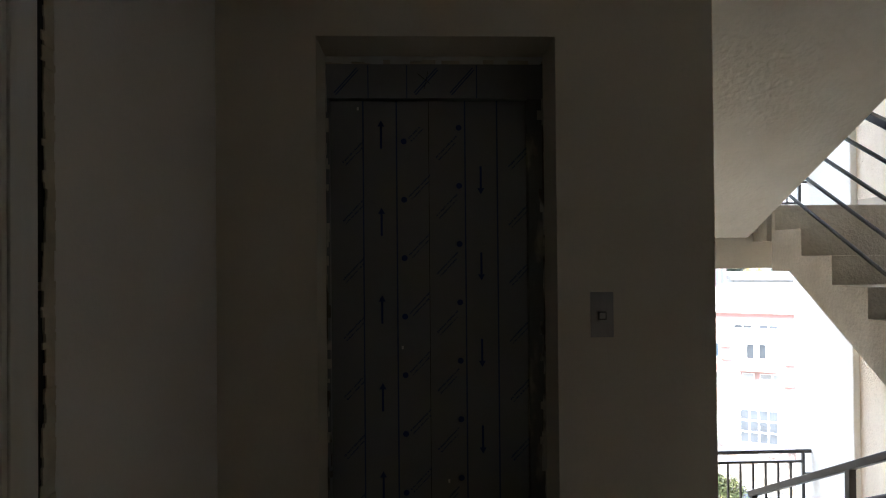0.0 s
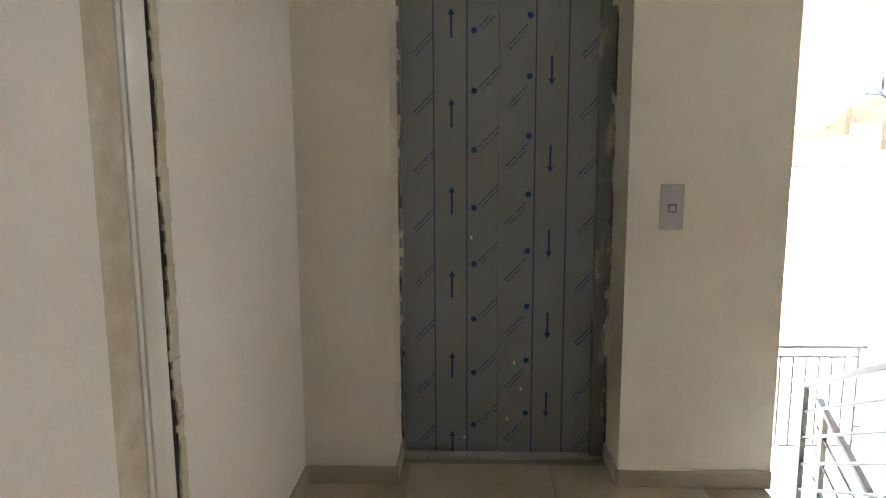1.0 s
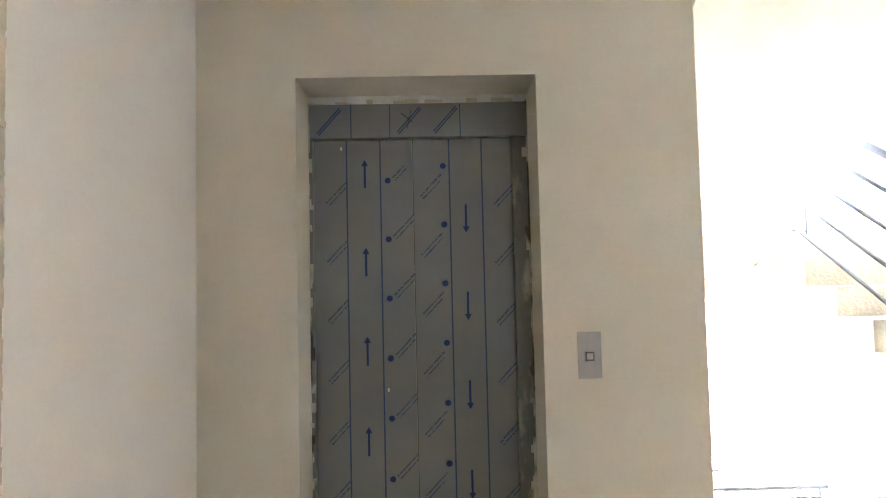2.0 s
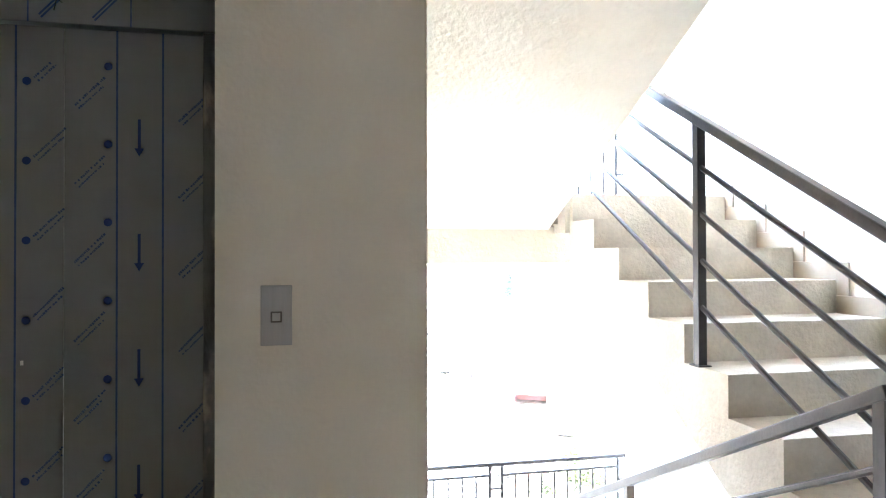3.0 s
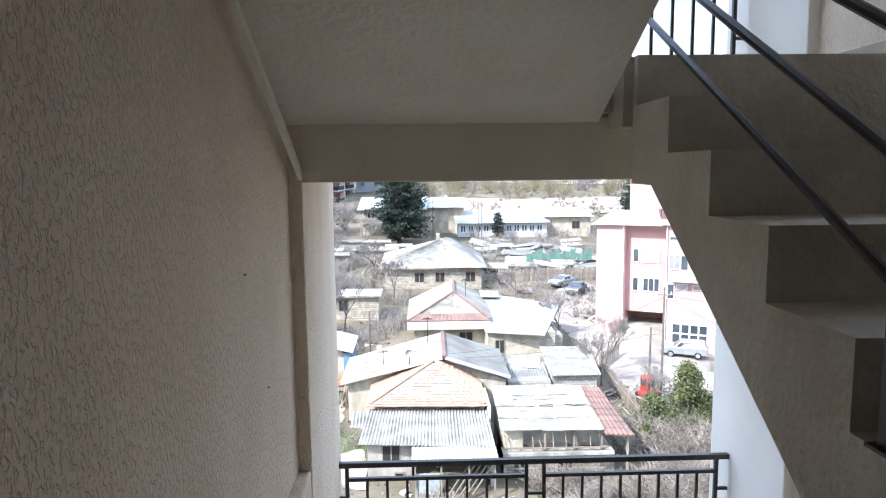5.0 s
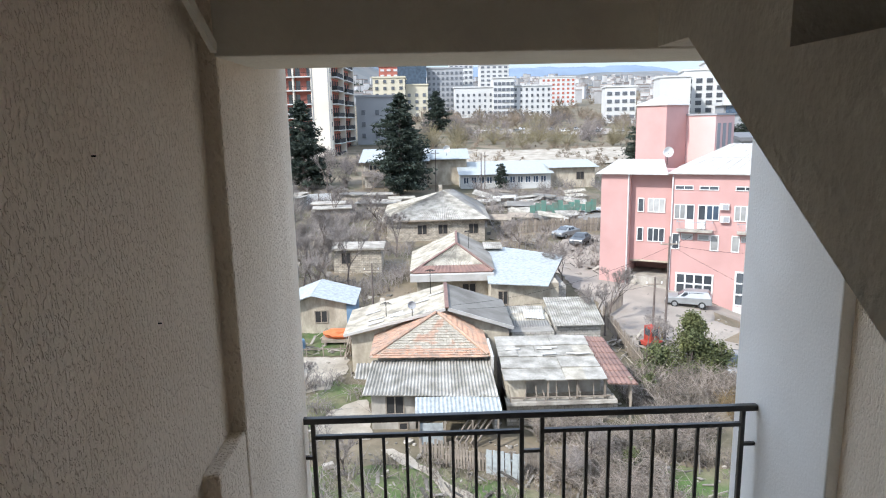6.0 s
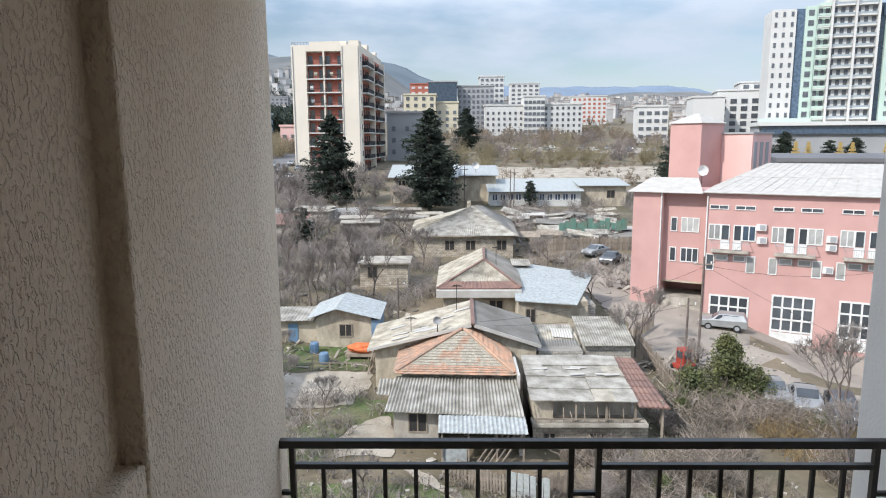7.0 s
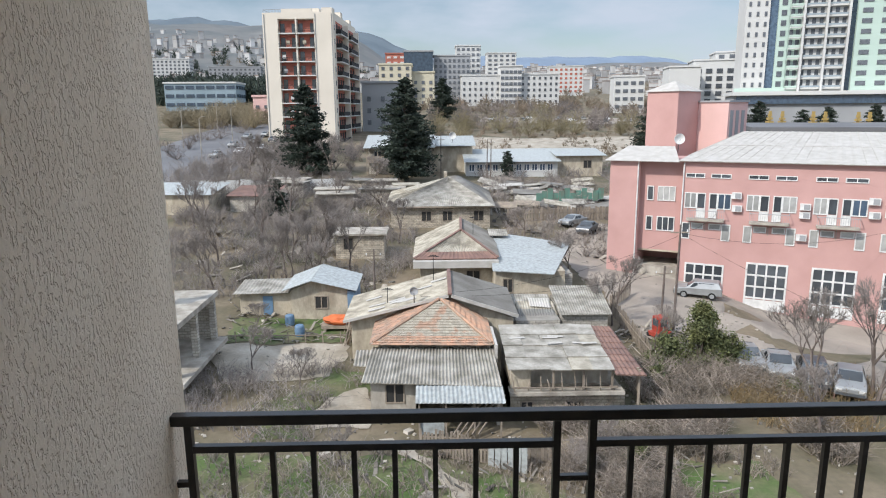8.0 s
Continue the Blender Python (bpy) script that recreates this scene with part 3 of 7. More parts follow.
M_TWIG = mat("winter_twigs", (0.275, 0.24, 0.215), (0.17, 0.147, 0.13), 0.95, 0.3, fine=0.2, island=0.3)
M_TWIGP = mat("pale_grey_twigs", (0.27, 0.225, 0.185), (0.15, 0.125, 0.10), 0.95, 0.3, fine=0.2, island=0.45)
M_TWIGY = mat("dry_yellow_twigs", (0.26, 0.185, 0.095), (0.16, 0.115, 0.06), 0.95, 0.3, fine=0.2, island=0.3)
M_FAR = mat("far_bare_wood", (0.23, 0.175, 0.125), (0.15, 0.125, 0.09), 0.95, 0.05, fine=0.2, island=0.35)
M_NEEDLE = mat("dark_conifer_needles", (0.032, 0.046, 0.030), (0.016, 0.026, 0.017), 0.8, 0.6, fine=0.3, island=0.4)
M_LEAF = mat("olive_green_leaves", (0.135, 0.14, 0.05), (0.06, 0.075, 0.028), 0.75, 0.8, fine=0.3, island=0.4)
M_PLANK = mat("weathered_planks", (0.30, 0.25, 0.195), (0.20, 0.165, 0.13), 0.95, 1.5, fine=0.2, obj=0.2)
M_TARP = mat("blue_tarpaulin", (0.15, 0.25, 0.36), (0.12, 0.20, 0.30), 0.5, 1.5)
M_NET = mat("green_netting", (0.10, 0.24, 0.19), (0.13, 0.17, 0.13), 0.8, 1.0)
M_RED = mat("red_machine_paint", (0.36, 0.055, 0.035), (0.28, 0.045, 0.03), 0.5, 2)
M_YELLOW = mat("yellow_machine_paint", (0.40, 0.28, 0.09), rough=0.6, scale=2)
M_ORANGE = mat("orange_plastic", (0.65, 0.16, 0.05), rough=0.6, scale=2)
M_SILVER = mat("silver_car_paint", (0.33, 0.34, 0.34), rough=0.3, scale=1, metal=0.3, fine=0.02)
M_DGREY = mat("dark_grey_car_paint", (0.12, 0.13, 0.14), rough=0.3, scale=1, metal=0.3, fine=0.02)
M_CARW = mat("white_car_paint", (0.72, 0.73, 0.74), rough=0.3, scale=1, fine=0.02)
M_TYRE = mat("black_rubber", (0.02, 0.02, 0.02), rough=0.9)
M_ROOM = mat("room_shade_and_rail_black", (0.035, 0.033, 0.03), (0.02, 0.02, 0.02), 0.9, 1.0)


def glass_mat(name, col, rough=0.12):
    m = mat(name, col, tuple(c * 0.6 for c in col), rough, 0.7, fine=0.15, obj=0.35)
    m.node_tree.nodes["Principled BSDF"].inputs["Specular IOR Level"].default_value = 0.8
    return m


M_PANE = glass_mat("dark_window_glass", (0.07, 0.08, 0.09))
# Lighter than near glass, with distance haze in the pane colour.
M_FARPANE = glass_mat("hazed_window_glass", (0.12, 0.13, 0.145), 0.3)
M_PANEC = glass_mat("curtained_window_glass", (0.42, 0.42, 0.40))
M_PANEB = glass_mat("blue_grey_glass", (0.075, 0.115, 0.17))

# ---- ground: one sheet to the horizon ----
xs = [-3000, -1500, -800, -400, -220, -140, -100, -80, -60] + list(range(-50, 62, 2)) + [70, 85, 110, 150, 220, 400, 800, 1500, 3000]
ys = [3.6] + list(range(6, 132, 2)) + [140, 160, 190, 230, 300, 400, 600, 900, 1500, 2500, 4500]
verts = [(x, y, gz(x, y)) for y in ys for x in xs]
w = len(xs)
faces = [(j * w + i, j * w + i + 1, (j + 1) * w + i + 1, (j + 1) * w + i) for j in range(len(ys) - 1) for i in range(w - 1)]
me = bpy.data.meshes.new("ground")
me.from_pydata(verts, [], faces)
me.materials.append(M_SOIL)
tagged(new("ground", me), "bare brown winter ground with dry litter", "ground", kind="structure")


def patch(name, outline, material, label, category, lift=0.05, step=1.5):
    """A ground patch with an uneven edge, laid just over the soil."""
    pts = []
    for (ax, ay), (bx, by) in zip(outline, outline[1:] + outline[:1]):
        n = max(1, int(math.hypot(bx - ax, by - ay) / (step * 0.35)))
        for i in range(n):
            x, y = ax + (bx - ax) * i / n, ay + (by - ay) * i / n
            pts.append((x + 0.7 * noise.noise((x * 0.5, y * 0.5, 1.0)) + 0.3 * noise.noise((x * 2.1, y * 2.1, 5.0)), y + 0.7 * noise.noise((x * 0.5, y * 0.5, 9.0)) + 0.3 * noise.noise((x * 2.1, y * 2.1, 3.0))))
    bm = bmesh.new()
    f = bm.faces.new([bm.verts.new((x, y, 0)) for x, y in pts])
    bmesh.ops.triangulate(bm, faces=[f])
    for _ in range(2):
        long = [e for e in bm.edges if e.calc_length() > 2.5]
        bmesh.ops.subdivide_edges(bm, edges=long, cuts=1)
        bmesh.ops.triangulate(bm, faces=[f for f in bm.faces if len(f.verts) > 3])
    for v in bm.verts:
        v.co.z = gz(v.co.x, v.co.y) + lift
    return struct(name, bm, material, label, category)


patch("courtyard", [(17, 52), (17.5, 60), (15, 75), (21, 90), (26, 88), (22, 73), (26.5, 66), (46, 56), (48, 36), (33, 37), (29, 40), (24, 43.5), (21, 46)], M_ASPHALT, "worn pale asphalt yard beside the pink building", "yard", 0.09)
patch("dirt_track", [(-30, 48.2), (-14, 48.4), (-4.6, 48.6), (-4.2, 46.2), (-5.5, 43.0), (-9, 42.2), (-12, 42.5), (-14, 45.6), (-30, 45.5)], M_DIRT, "pale beaten dirt track between the yards", "track")
patch("dirt_yard", [(-2.6, 41.8), (-1.9, 41), (-1.9, 36.8), (-4.8, 36.6), (-5.6, 38.5), (-4.4, 40.5)], M_DIRT, "pale dirt spot by the old house", "yard", 0.07)
patch("grass_strip", [(-5.2, 44), (-1.8, 44.5), (-2.0, 40.2), (-4.6, 40.6), (-6, 38), (-5, 35.5), (-8, 35), (-9, 39)], M_GRASS, "rough green grass", "grass", 0.04)
patch("grass_yard", [(-14, 54), (-4.4, 53.6), (-4.6, 48.9), (-14, 48.6)], M_GRASS, "rough green yard grass", "grass", 0.04)
patch("grass_front", [(-12, 34), (1, 34), (8, 31), (8, 26), (-12, 26)], M_GRASS, "rough green grass", "grass", 0.04)
patch("grass_side", [(14, 33), (19, 33), (20, 28), (15, 27)], M_GRASS, "rough green grass", "grass", 0.045)
patch("footpath", [(-1.5, 35.5), (-0.6, 35.6), (3.6, 31.5), (4.6, 28), (3.8, 28), (2.6, 31.2)], M_DIRT, "trodden footpath", "path", 0.08)
patch("clearing", [(2, 168), (30, 160), (70, 172), (84, 190), (60, 205), (30, 196), (8, 200), (-6, 186)], M_DIRT, "pale trodden clearing on the open ground", "ground", 0.3, 5)
patch("lot", [(20, 256), (60, 250), (104, 262), (100, 282), (24, 280)], M_ASPHALT, "grey parking ground with cars", "ground", 0.3, 5)
patch("road", [(-46, 96), (-60, 96), (-66, 190), (-70, 300), (-55, 300), (-46, 215), (-22, 222), (-20, 212), (-46, 196), (-38, 150), (-36, 128)], M_ROAD, "grey asphalt street", "road", 0.06, 6)


# ---- pieces of houses ----
def corr(bm, a, b, c, d, pitch=0.2, amp=0.035, thick=0.05, steps=1, drop=0.0):
    """A wavy roof sheet. a, b: the lower edge; d, c: the upper edge."""
    amp = amp * 0.4 if pitch > 0.5 else amp
    a, b, c, d = (Vector(p) for p in (a, b, c, d))
    n = max(2, int(2 * max((b - a).length, (c - d).length) / pitch))
    up = (b - a).cross(d - a).normalized()
    if up.z < 0:
        up = -up
    rows = []
    for s in range(steps):
        for f, lift in ((s / steps, drop), ((s + 1) / steps, 0.0)):
            lo, hi = a.lerp(d, f), b.lerp(c, f)
            rows.append([bm.verts.new(lo.lerp(hi, i / n) + up * (thick + lift + (amp if i % 2 else -amp))) for i in range(n + 1)])
    for r, q in zip(rows, rows[1:]):
        for i in range(n):
            bm.faces.new((r[i], r[i + 1], q[i + 1], q[i]))
    base = [bm.verts.new(p) for p in (a, b, c, d)]
    bm.faces.new(base[::-1])
    bm.faces.new([base[0], base[1]] + rows[0][::-1])
    bm.faces.new([base[2], base[3]] + rows[-1])
    bm.faces.new([base[3], base[0], rows[0][0], rows[-1][0]])
    bm.faces.new([base[1], base[2], rows[-1][-1], rows[0][-1]])


def flat_roof(bm, a, b, c, d, thick=0.1):
    lo = [bm.verts.new(Vector(p)) for p in (a, b, c, d)]
    hi = [bm.verts.new(Vector(p) + Vector((0, 0, thick))) for p in (a, b, c, d)]
    bm.faces.new(lo[::-1])
    bm.faces.new(hi)
    for i in range(4):
        j = (i + 1) % 4
        bm.faces.new((lo[i], lo[j], hi[j], hi[i]))


def tri_roof(bm, a, b, c, thick=0.1):
    lo = [bm.verts.new(Vector(p)) for p in (a, b, c)]
    hi = [bm.verts.new(Vector(p) + Vector((0, 0, thick))) for p in (a, b, c)]
    bm.faces.new(lo[::-1])
    bm.faces.new(hi)
    for i in range(3):
        j = (i + 1) % 3
        bm.faces.new((lo[i], lo[j], hi[j], hi[i]))


CACHE = {}


def shared(key, maker, material):
    if key not in CACHE:
        CACHE[key] = mesh_of(key[0], maker(), material)
    return CACHE[key]


def piece(name, mesh, parent, at=(0, 0, 0), turn=0.0, label=""):
    ob = new(name, mesh)
    ob.parent = parent
    ob.matrix_basis = pose(*at, 0, 0, turn)
    if label:
        ob["label"] = label
    return ob


def frame_bars(w, h, cols, rows, t, depth=0.08):
    bm = bmesh.new()
    xs, zs = [], []
    for i in range(cols + 1):
        x = (w - t) * i / cols
        xs += [x, x + t]
    for j in range(rows + 1):
        z = (h - t) * j / rows
        zs += [z, z + t]
    grid = [[bm.verts.new((x, 0.02, z)) for z in zs] for x in xs]
    fs = [bm.faces.new((grid[i][j], grid[i + 1][j], grid[i + 1][j + 1], grid[i][j + 1])) for i in range(len(xs) - 1) for j in range(len(zs) - 1) if i % 2 == 0 or j % 2 == 0]
    ext = bmesh.ops.extrude_face_region(bm, geom=fs)
    bmesh.ops.translate(bm, verts=[g for g in ext["geom"] if isinstance(g, bmesh.types.BMVert)], vec=(0, -depth - 0.02, 0))
    for v in [v for v in bm.verts if not v.link_faces]:
        bm.verts.remove(v)
    return bm


def window(parent, x, z, w, h, y=0.0, cols=2, rows=1, frame=M_PVC, pane=M_PANE, turn=0.0, t=0.09, panel=0.0):
    """A window on the wall plane y, seen from -y: frame, and pane beneath it."""
    fr = piece("window", shared(("frame", w, h, cols, rows, t, frame.name), lambda: frame_bars(w, h, cols, rows, t), frame), parent, (x, y, z), turn)
    piece("pane", shared(("pane", w, h, pane.name, panel), lambda: boxes((t * 0.5, w - t * 0.5, -0.035, 0.01, panel + t * 0.5, h - t * 0.5)), pane), fr)
    if panel:
        piece("kick_panel", shared(("kick", w, panel, frame.name), lambda: boxes((t * 0.5, w - t * 0.5, -0.05, 0.01, t, panel)), frame), fr)
    return fr


def hole(parent, x, z, w, h, y=0.0, turn=0.0, name="window"):
    """An unglazed opening: timber surround, and a flat panel coloured as room shade."""
    fr = piece(name, shared(("hframe", w, h), lambda: frame_bars(w, h, 2 if w > 0.7 else 1, 1, 0.08, 0.06), M_PLANK), parent, (x, y, z), turn)
    piece("dark_inside", shared(("dark", w, h), lambda: boxes((0.04, w - 0.04, -0.012, 0.01, 0.04, h - 0.04)), M_ROOM), fr)


def walls(parent, x0, x1, y0, y1, h, material, name="wall"):
    return part(name, boxes((x0, x1, y0, y1, -0.6, h)), material, parent)


def gable_end(parent, x0, x1, xr, y, z0, z1, material, t=0.2, name="gable"):
    bm = bmesh.new()
    lo = [bm.verts.new((x, yy, z)) for yy in (y, y + t) for x, z in ((x0, z0), (x1, z0), (xr, z1))]
    bm.faces.new(lo[:3])
    bm.faces.new(lo[3:][::-1])
    for i in range(3):
        j = (i + 1) % 3
        bm.faces.new((lo[j], lo[i], lo[3 + i], lo[3 + j]))
    return part(name, bm, material, parent)


def house_at(name, label, x, y, yaw=0, group="old yard houses"):
    return thing(name, label, "house", group, at=(x - 0.5, y, land(x, y)), yaw=yaw)


# old house with the orange hip roof and its lean-to porch
h = house_at("tile_roof_house", "old stone house with a worn orange clay tile hip roof", 0, 41.6)
walls(h, -1.2, 5.8, 0.3, 6.0, 3.2, M_STONE)
A, B, C, D, T1, T2 = (-1.7, -0.2, 3.1), (6.1, -0.6, 3.1), (6.1, 6.4, 3.1), (-1.7, 6.4, 3.1), (2.8, 3.4, 5.0), (3.2, 4.6, 5.0)


def tiled_slope(a, b, c, d, rows, width, seed):
    """Overlapping flat tiles over the slope a, b (eave) to d, c (ridge), each a little askew."""
    r = random.Random(seed)
    a, b, c, d = (Vector(q) for q in (a, b, c, d))
    up = (b - a).cross(d - a).normalized()
    bm = bmesh.new()
    for k in range(rows):
        f0, f1 = k / rows, min(1.0, (k + 1.25) / rows)
        l0, r0, l1, r1 = a.lerp(d, f0), b.lerp(c, f0), a.lerp(d, f1), b.lerp(c, f1)
        n = max(1, int((r0 - l0).length / width))
        for i in range(n):
            g, h = i / n, (i + 0.94) / n
            lift = up * (0.045 + r.uniform(0, 0.035))
            low = [l0.lerp(r0, g) + lift, l0.lerp(r0, h) + lift + up * r.uniform(-0.015, 0.015)]
            top = [l1.lerp(r1, h) + up * 0.01, l1.lerp(r1, g) + up * 0.01]
            face = [bm.verts.new(q) for q in low + top]
            foot = [bm.verts.new(q - up * 0.04) for q in low + top]
            bm.faces.new(face)
            bm.faces.new(foot[::-1])
            for j in range(4):
                bm.faces.new((face[j], foot[j], foot[(j + 1) % 4], face[(j + 1) % 4]))
    return bm


part("front_slope", tiled_slope(A, B, (3.2, 3.2, 4.9), (2.4, 3.2, 4.9), 16, 0.2, 3), M_RTILEG, h, "lichen-grey clay tiles with orange rows")
part("left_slope", tiled_slope(D, A, (2.6, 3.2, 4.9), (2.8, 4.6, 4.95), 16, 0.2, 4), M_RTILE, h)
bm = bmesh.new()
corr(bm, B, C, (3.2, 4.6, 4.95), (3.0, 3.2, 4.9), 0.26, 0.04, 0.06, 9, 0.05)
part("right_slope", bm, M_RTILE, h)
bm = tiled_slope((-1.6, -0.30, 3.10), (6.0, -0.70, 3.10), (5.4, 0.15, 3.46), (-0.95, 0.42, 3.46), 4, 0.2, 5)
part("eave_tiles", bm, M_RTILE, h, "rows of orange eave tiles")
bm = bmesh.new()
tube(bm, [(-1.5, -0.1, 3.25), (2.7, 3.3, 5.02), (3.0, 4.6, 5.08)], 0.11, 6)
tube(bm, [(6.0, -0.5, 3.25), (2.9, 3.3, 5.02)], 0.11, 6)
part("ridge_tiles", bm, M_RTILE, h)
part("white_edge", boxes((6.15, 6.3, -1.4, 2.2, 2.2, 3.4)), M_WMETAL, h, "whitewashed edge of the roof")

h = house_at("porch_house", "stone lean-to house with a grey corrugated roof", 0, 36.6)
walls(h, -1.4, 1.25, 1.5, 4.9, 2.55, M_CONC)
hole(h, -0.55, 0.95, 1.15, 1.25, 1.5)
hole(h, 0.2, -0.1, 0.6, 0.55, 1.5)
walls(h, 1.25, 6.2, 3.6, 4.9, 2.6, M_BLOCK, "back_wall")
walls(h, 6.0, 6.25, 0.8, 3.6, 2.5, M_BLOCK, "side_wall")
hole(h, 2.0, 0.1, 0.85, 1.9, 3.59, name="doorway")
window(h, 3.3, 0.9, 1.2, 1.0, 3.59, 3, 1, M_PVC, M_PANE)
bm = bmesh.new()
corr(bm, (-1.9, 1.0, 2.45), (6.2, 0.2, 2.45), (6.1, 4.8, 3.05), (-1.6, 5.1, 3.05), 0.21, 0.05)
part("roof", bm, M_SLATE, h)
bm = bmesh.new()
corr(bm, (-2.6, 3.4, 2.55), (-1.5, 3.3, 2.5), (-1.5, 5.0, 2.95), (-2.6, 5.0, 2.95), 0.21, 0.05)
part("side_roof", bm, M_SLATE, h)
bm = bmesh.new()
corr(bm, (1.3, -0.9, 2.0), (6.3, -1.1, 2.0), (6.25, 0.35, 2.42), (1.3, 0.5, 2.42), 0.24, 0.03)
part("canopy", bm, M_ZINC, h, "pale blue metal sheets hanging over the porch")
for x in (1.5, 3.0, 4.6, 6.1):
    part("post", boxes((x - 0.05, x + 0.05, -0.75, -0.65, -0.4, 2.0)), M_PLANK, h)
bm = bmesh.new()
for k in range(5):
    bar(bm, (3.4 + k * 0.35, -0.9, 0.1), (5.0 + k * 0.35, 0.3, 1.9), 0.09)
part("leaning_poles", bm, M_PLANK, h, "leaning poles in front of the porch")
part("panel", boxes((1.5, 2.9, -0.62, -0.55, 0.0, 1.3)), M_ZINC, h, "pale blue metal panel")

# house with the long grey cement-sheet roof
h = house_at("grey_roof_house", "old rendered house with a patched grey sheet roof", 0, 45.5)
walls(h, -3.4, 8.0, 0.6, 7.2, 2.95, M_RENDER)
gable_end(h, -3.4, 8.0, 3.5, 0.6, 2.95, 4.85, M_RENDER)
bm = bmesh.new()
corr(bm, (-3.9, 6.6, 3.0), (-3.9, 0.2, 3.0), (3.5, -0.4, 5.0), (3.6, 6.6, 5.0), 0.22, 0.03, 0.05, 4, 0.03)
part("roof_left", bm, M_SLATEW, h, "patched cement sheets coloured pale as the sunlit slope")
# Shade on the slope turned from the sun is put into its colour.
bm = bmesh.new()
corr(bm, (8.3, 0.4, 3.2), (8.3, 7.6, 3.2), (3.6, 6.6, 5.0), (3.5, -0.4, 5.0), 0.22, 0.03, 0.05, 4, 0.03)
part("roof_right", bm, M_SLATED, h, "weathered cement sheets coloured dark as the shaded slope")
bm = bmesh.new()
bar(bm, (3.5, -0.5, 5.1), (3.6, 6.7, 5.1), 0.28, 0.1)
part("ridge_cap", bm, M_RUST, h, "red-brown ridge cap")
bm = bmesh.new()
bar(bm, (3.4, -0.45, 4.95), (-3.9, 0.15, 3.02), 0.08, 0.2)
bar(bm, (3.6, -0.45, 4.95), (8.3, 0.35, 3.2), 0.08, 0.24)
part("verge_board", bm, M_WMETAL, h, "white verge board")
rnd = random.Random(21)
for k in range(9):
    f, g = rnd.uniform(0.1, 0.9), rnd.uniform(0.05, 0.8)
    x, y = -3.7 + 7.2 * f, 0.4 + 6 * g
    z = 3.0 + 2.0 * (x + 3.9) / 7.4
    bm = bmesh.new()
    box(bm, -0.6, 0.6, -0.16, 0.16, 0, 0.03, pose(x, y, z + 0.115, 0, -15, rnd.uniform(-8, 8)))
    part("patch_sheet", bm, M_WMETAL, h)
dish = thing("satellite_dish", "small dark grey satellite dish on a mast", "satellite dish", "dishes", at=(0.55, 45.3, land(1.05, 45.3) + 4.35))


def dish_parts(d, r=0.3):
    bm = bmesh.new()
    rings = []
    for i in range(5):
        a = i / 4
        rings.append([bm.verts.new((r * a * math.cos(q), -0.43 * a * a * r + 0.1, r * a * math.sin(q))) for q in (2 * math.pi * k / 14 for k in range(14))])
    for p, q in zip(rings, rings[1:]):
        for k in range(14):
            bm.faces.new((p[k], p[(k + 1) % 14], q[(k + 1) % 14], q[k]))
    bmesh.ops.remove_doubles(bm, verts=bm.verts, dist=1e-4)
    bmesh.ops.solidify(bm, geom=bm.faces[:], thickness=0.02)
    ob = part("reflector", bm, M_CITYG if r < 0.5 else M_PVC, d)
    ob.location = (0, 0, 0.95)
    bm = bmesh.new()
    tube(bm, [(0, 0.12, -0.4), (0, 0.12, 0.95)], 0.035, 6)
    tube(bm, [(0, 0.05, 0.7), (0, -0.45, 0.9)], 0.02, 5)
    part("mast", bm, M_STEEL, d)


dish_parts(dish)

# low lean-tos with grey slabs beside it
h = house_at("lean_to_sheds", "low sheds roofed with loose grey sheets", 10, 47)
walls(h, -1.6, 1.6, 0.6, 6.0, 2.4, M_BLOCK)
for k, (x, y, z, w, d, m) in enumerate(((-1.5, 4.4, 2.7, 3.2, 2.0, M_SLATE), (-1.2, 2.6, 2.6, 3.0, 2.1, M_SLATEW), (-1.9, 0.9, 2.5, 3.4, 2.0, M_SLATED), (-0.2, 3.5, 2.85, 1.6, 1.2, M_WMETAL))):
    bm = bmesh.new()
    corr(bm, (x, y, z - 0.25), (x + w, y - 0.2, z - 0.35), (x + w, y + d, z), (x, y + d, z + 0.05), 0.2, 0.03)
    part("roof_sheet", bm, m, h)

# barn with the sagging slab roof
h = house_at("slab_roof_barn", "open-fronted block barn with a flat grey slab roof", 10, 37.2)
walls(h, -3.1, 3.0, 4.6, 6.8, 3.3, M_BLOCK)
walls(h, -3.1, 2.9, 1.2, 4.6, 1.75, M_STONE, "lower_wall")
walls(h, -3.1, -1.9, 1.25, 4.6, 3.1, M_RENDER, "pier")
part("ledge", boxes((-3.2, 3.6, 0.6, 1.6, 1.55, 1.75)), M_CONC, h, "concrete ledge over the lower wall")
part("inner_wall", boxes((-1.9, 2.9, 2.0, 4.6, 1.75, 3.05)), M_CONC, h)
for x in (-0.6, 1.2, 2.9, 4.4):
    part("post", boxes((x - 0.06, x + 0.06, 0.9, 1.02, 1.7, 3.1)), M_PLANK, h)
rnd = random.Random(8)
for k in range(9):
    x = -2.8 + 0.72 * k + rnd.uniform(-0.15, 0.15)
    bm = bmesh.new()
    bar(bm, (x, 0.75, rnd.uniform(1.2, 1.76)), (x + rnd.uniform(-0.25, 0.25), 1.05, rnd.uniform(2.2, 3.0)), 0.05)
    part("stake", bm, M_PLANK, h, "thin pale wooden stake")
bm = bmesh.new()
bar(bm, (-3.0, 0.7, 2.05), (3.2, 0.72, 2.0), 0.07)
bar(bm, (-3.0, 0.66, 0.75), (3.0, 0.66, 0.65), 0.1)
part("rail", bm, M_PLANK, h, "weathered timber rail")
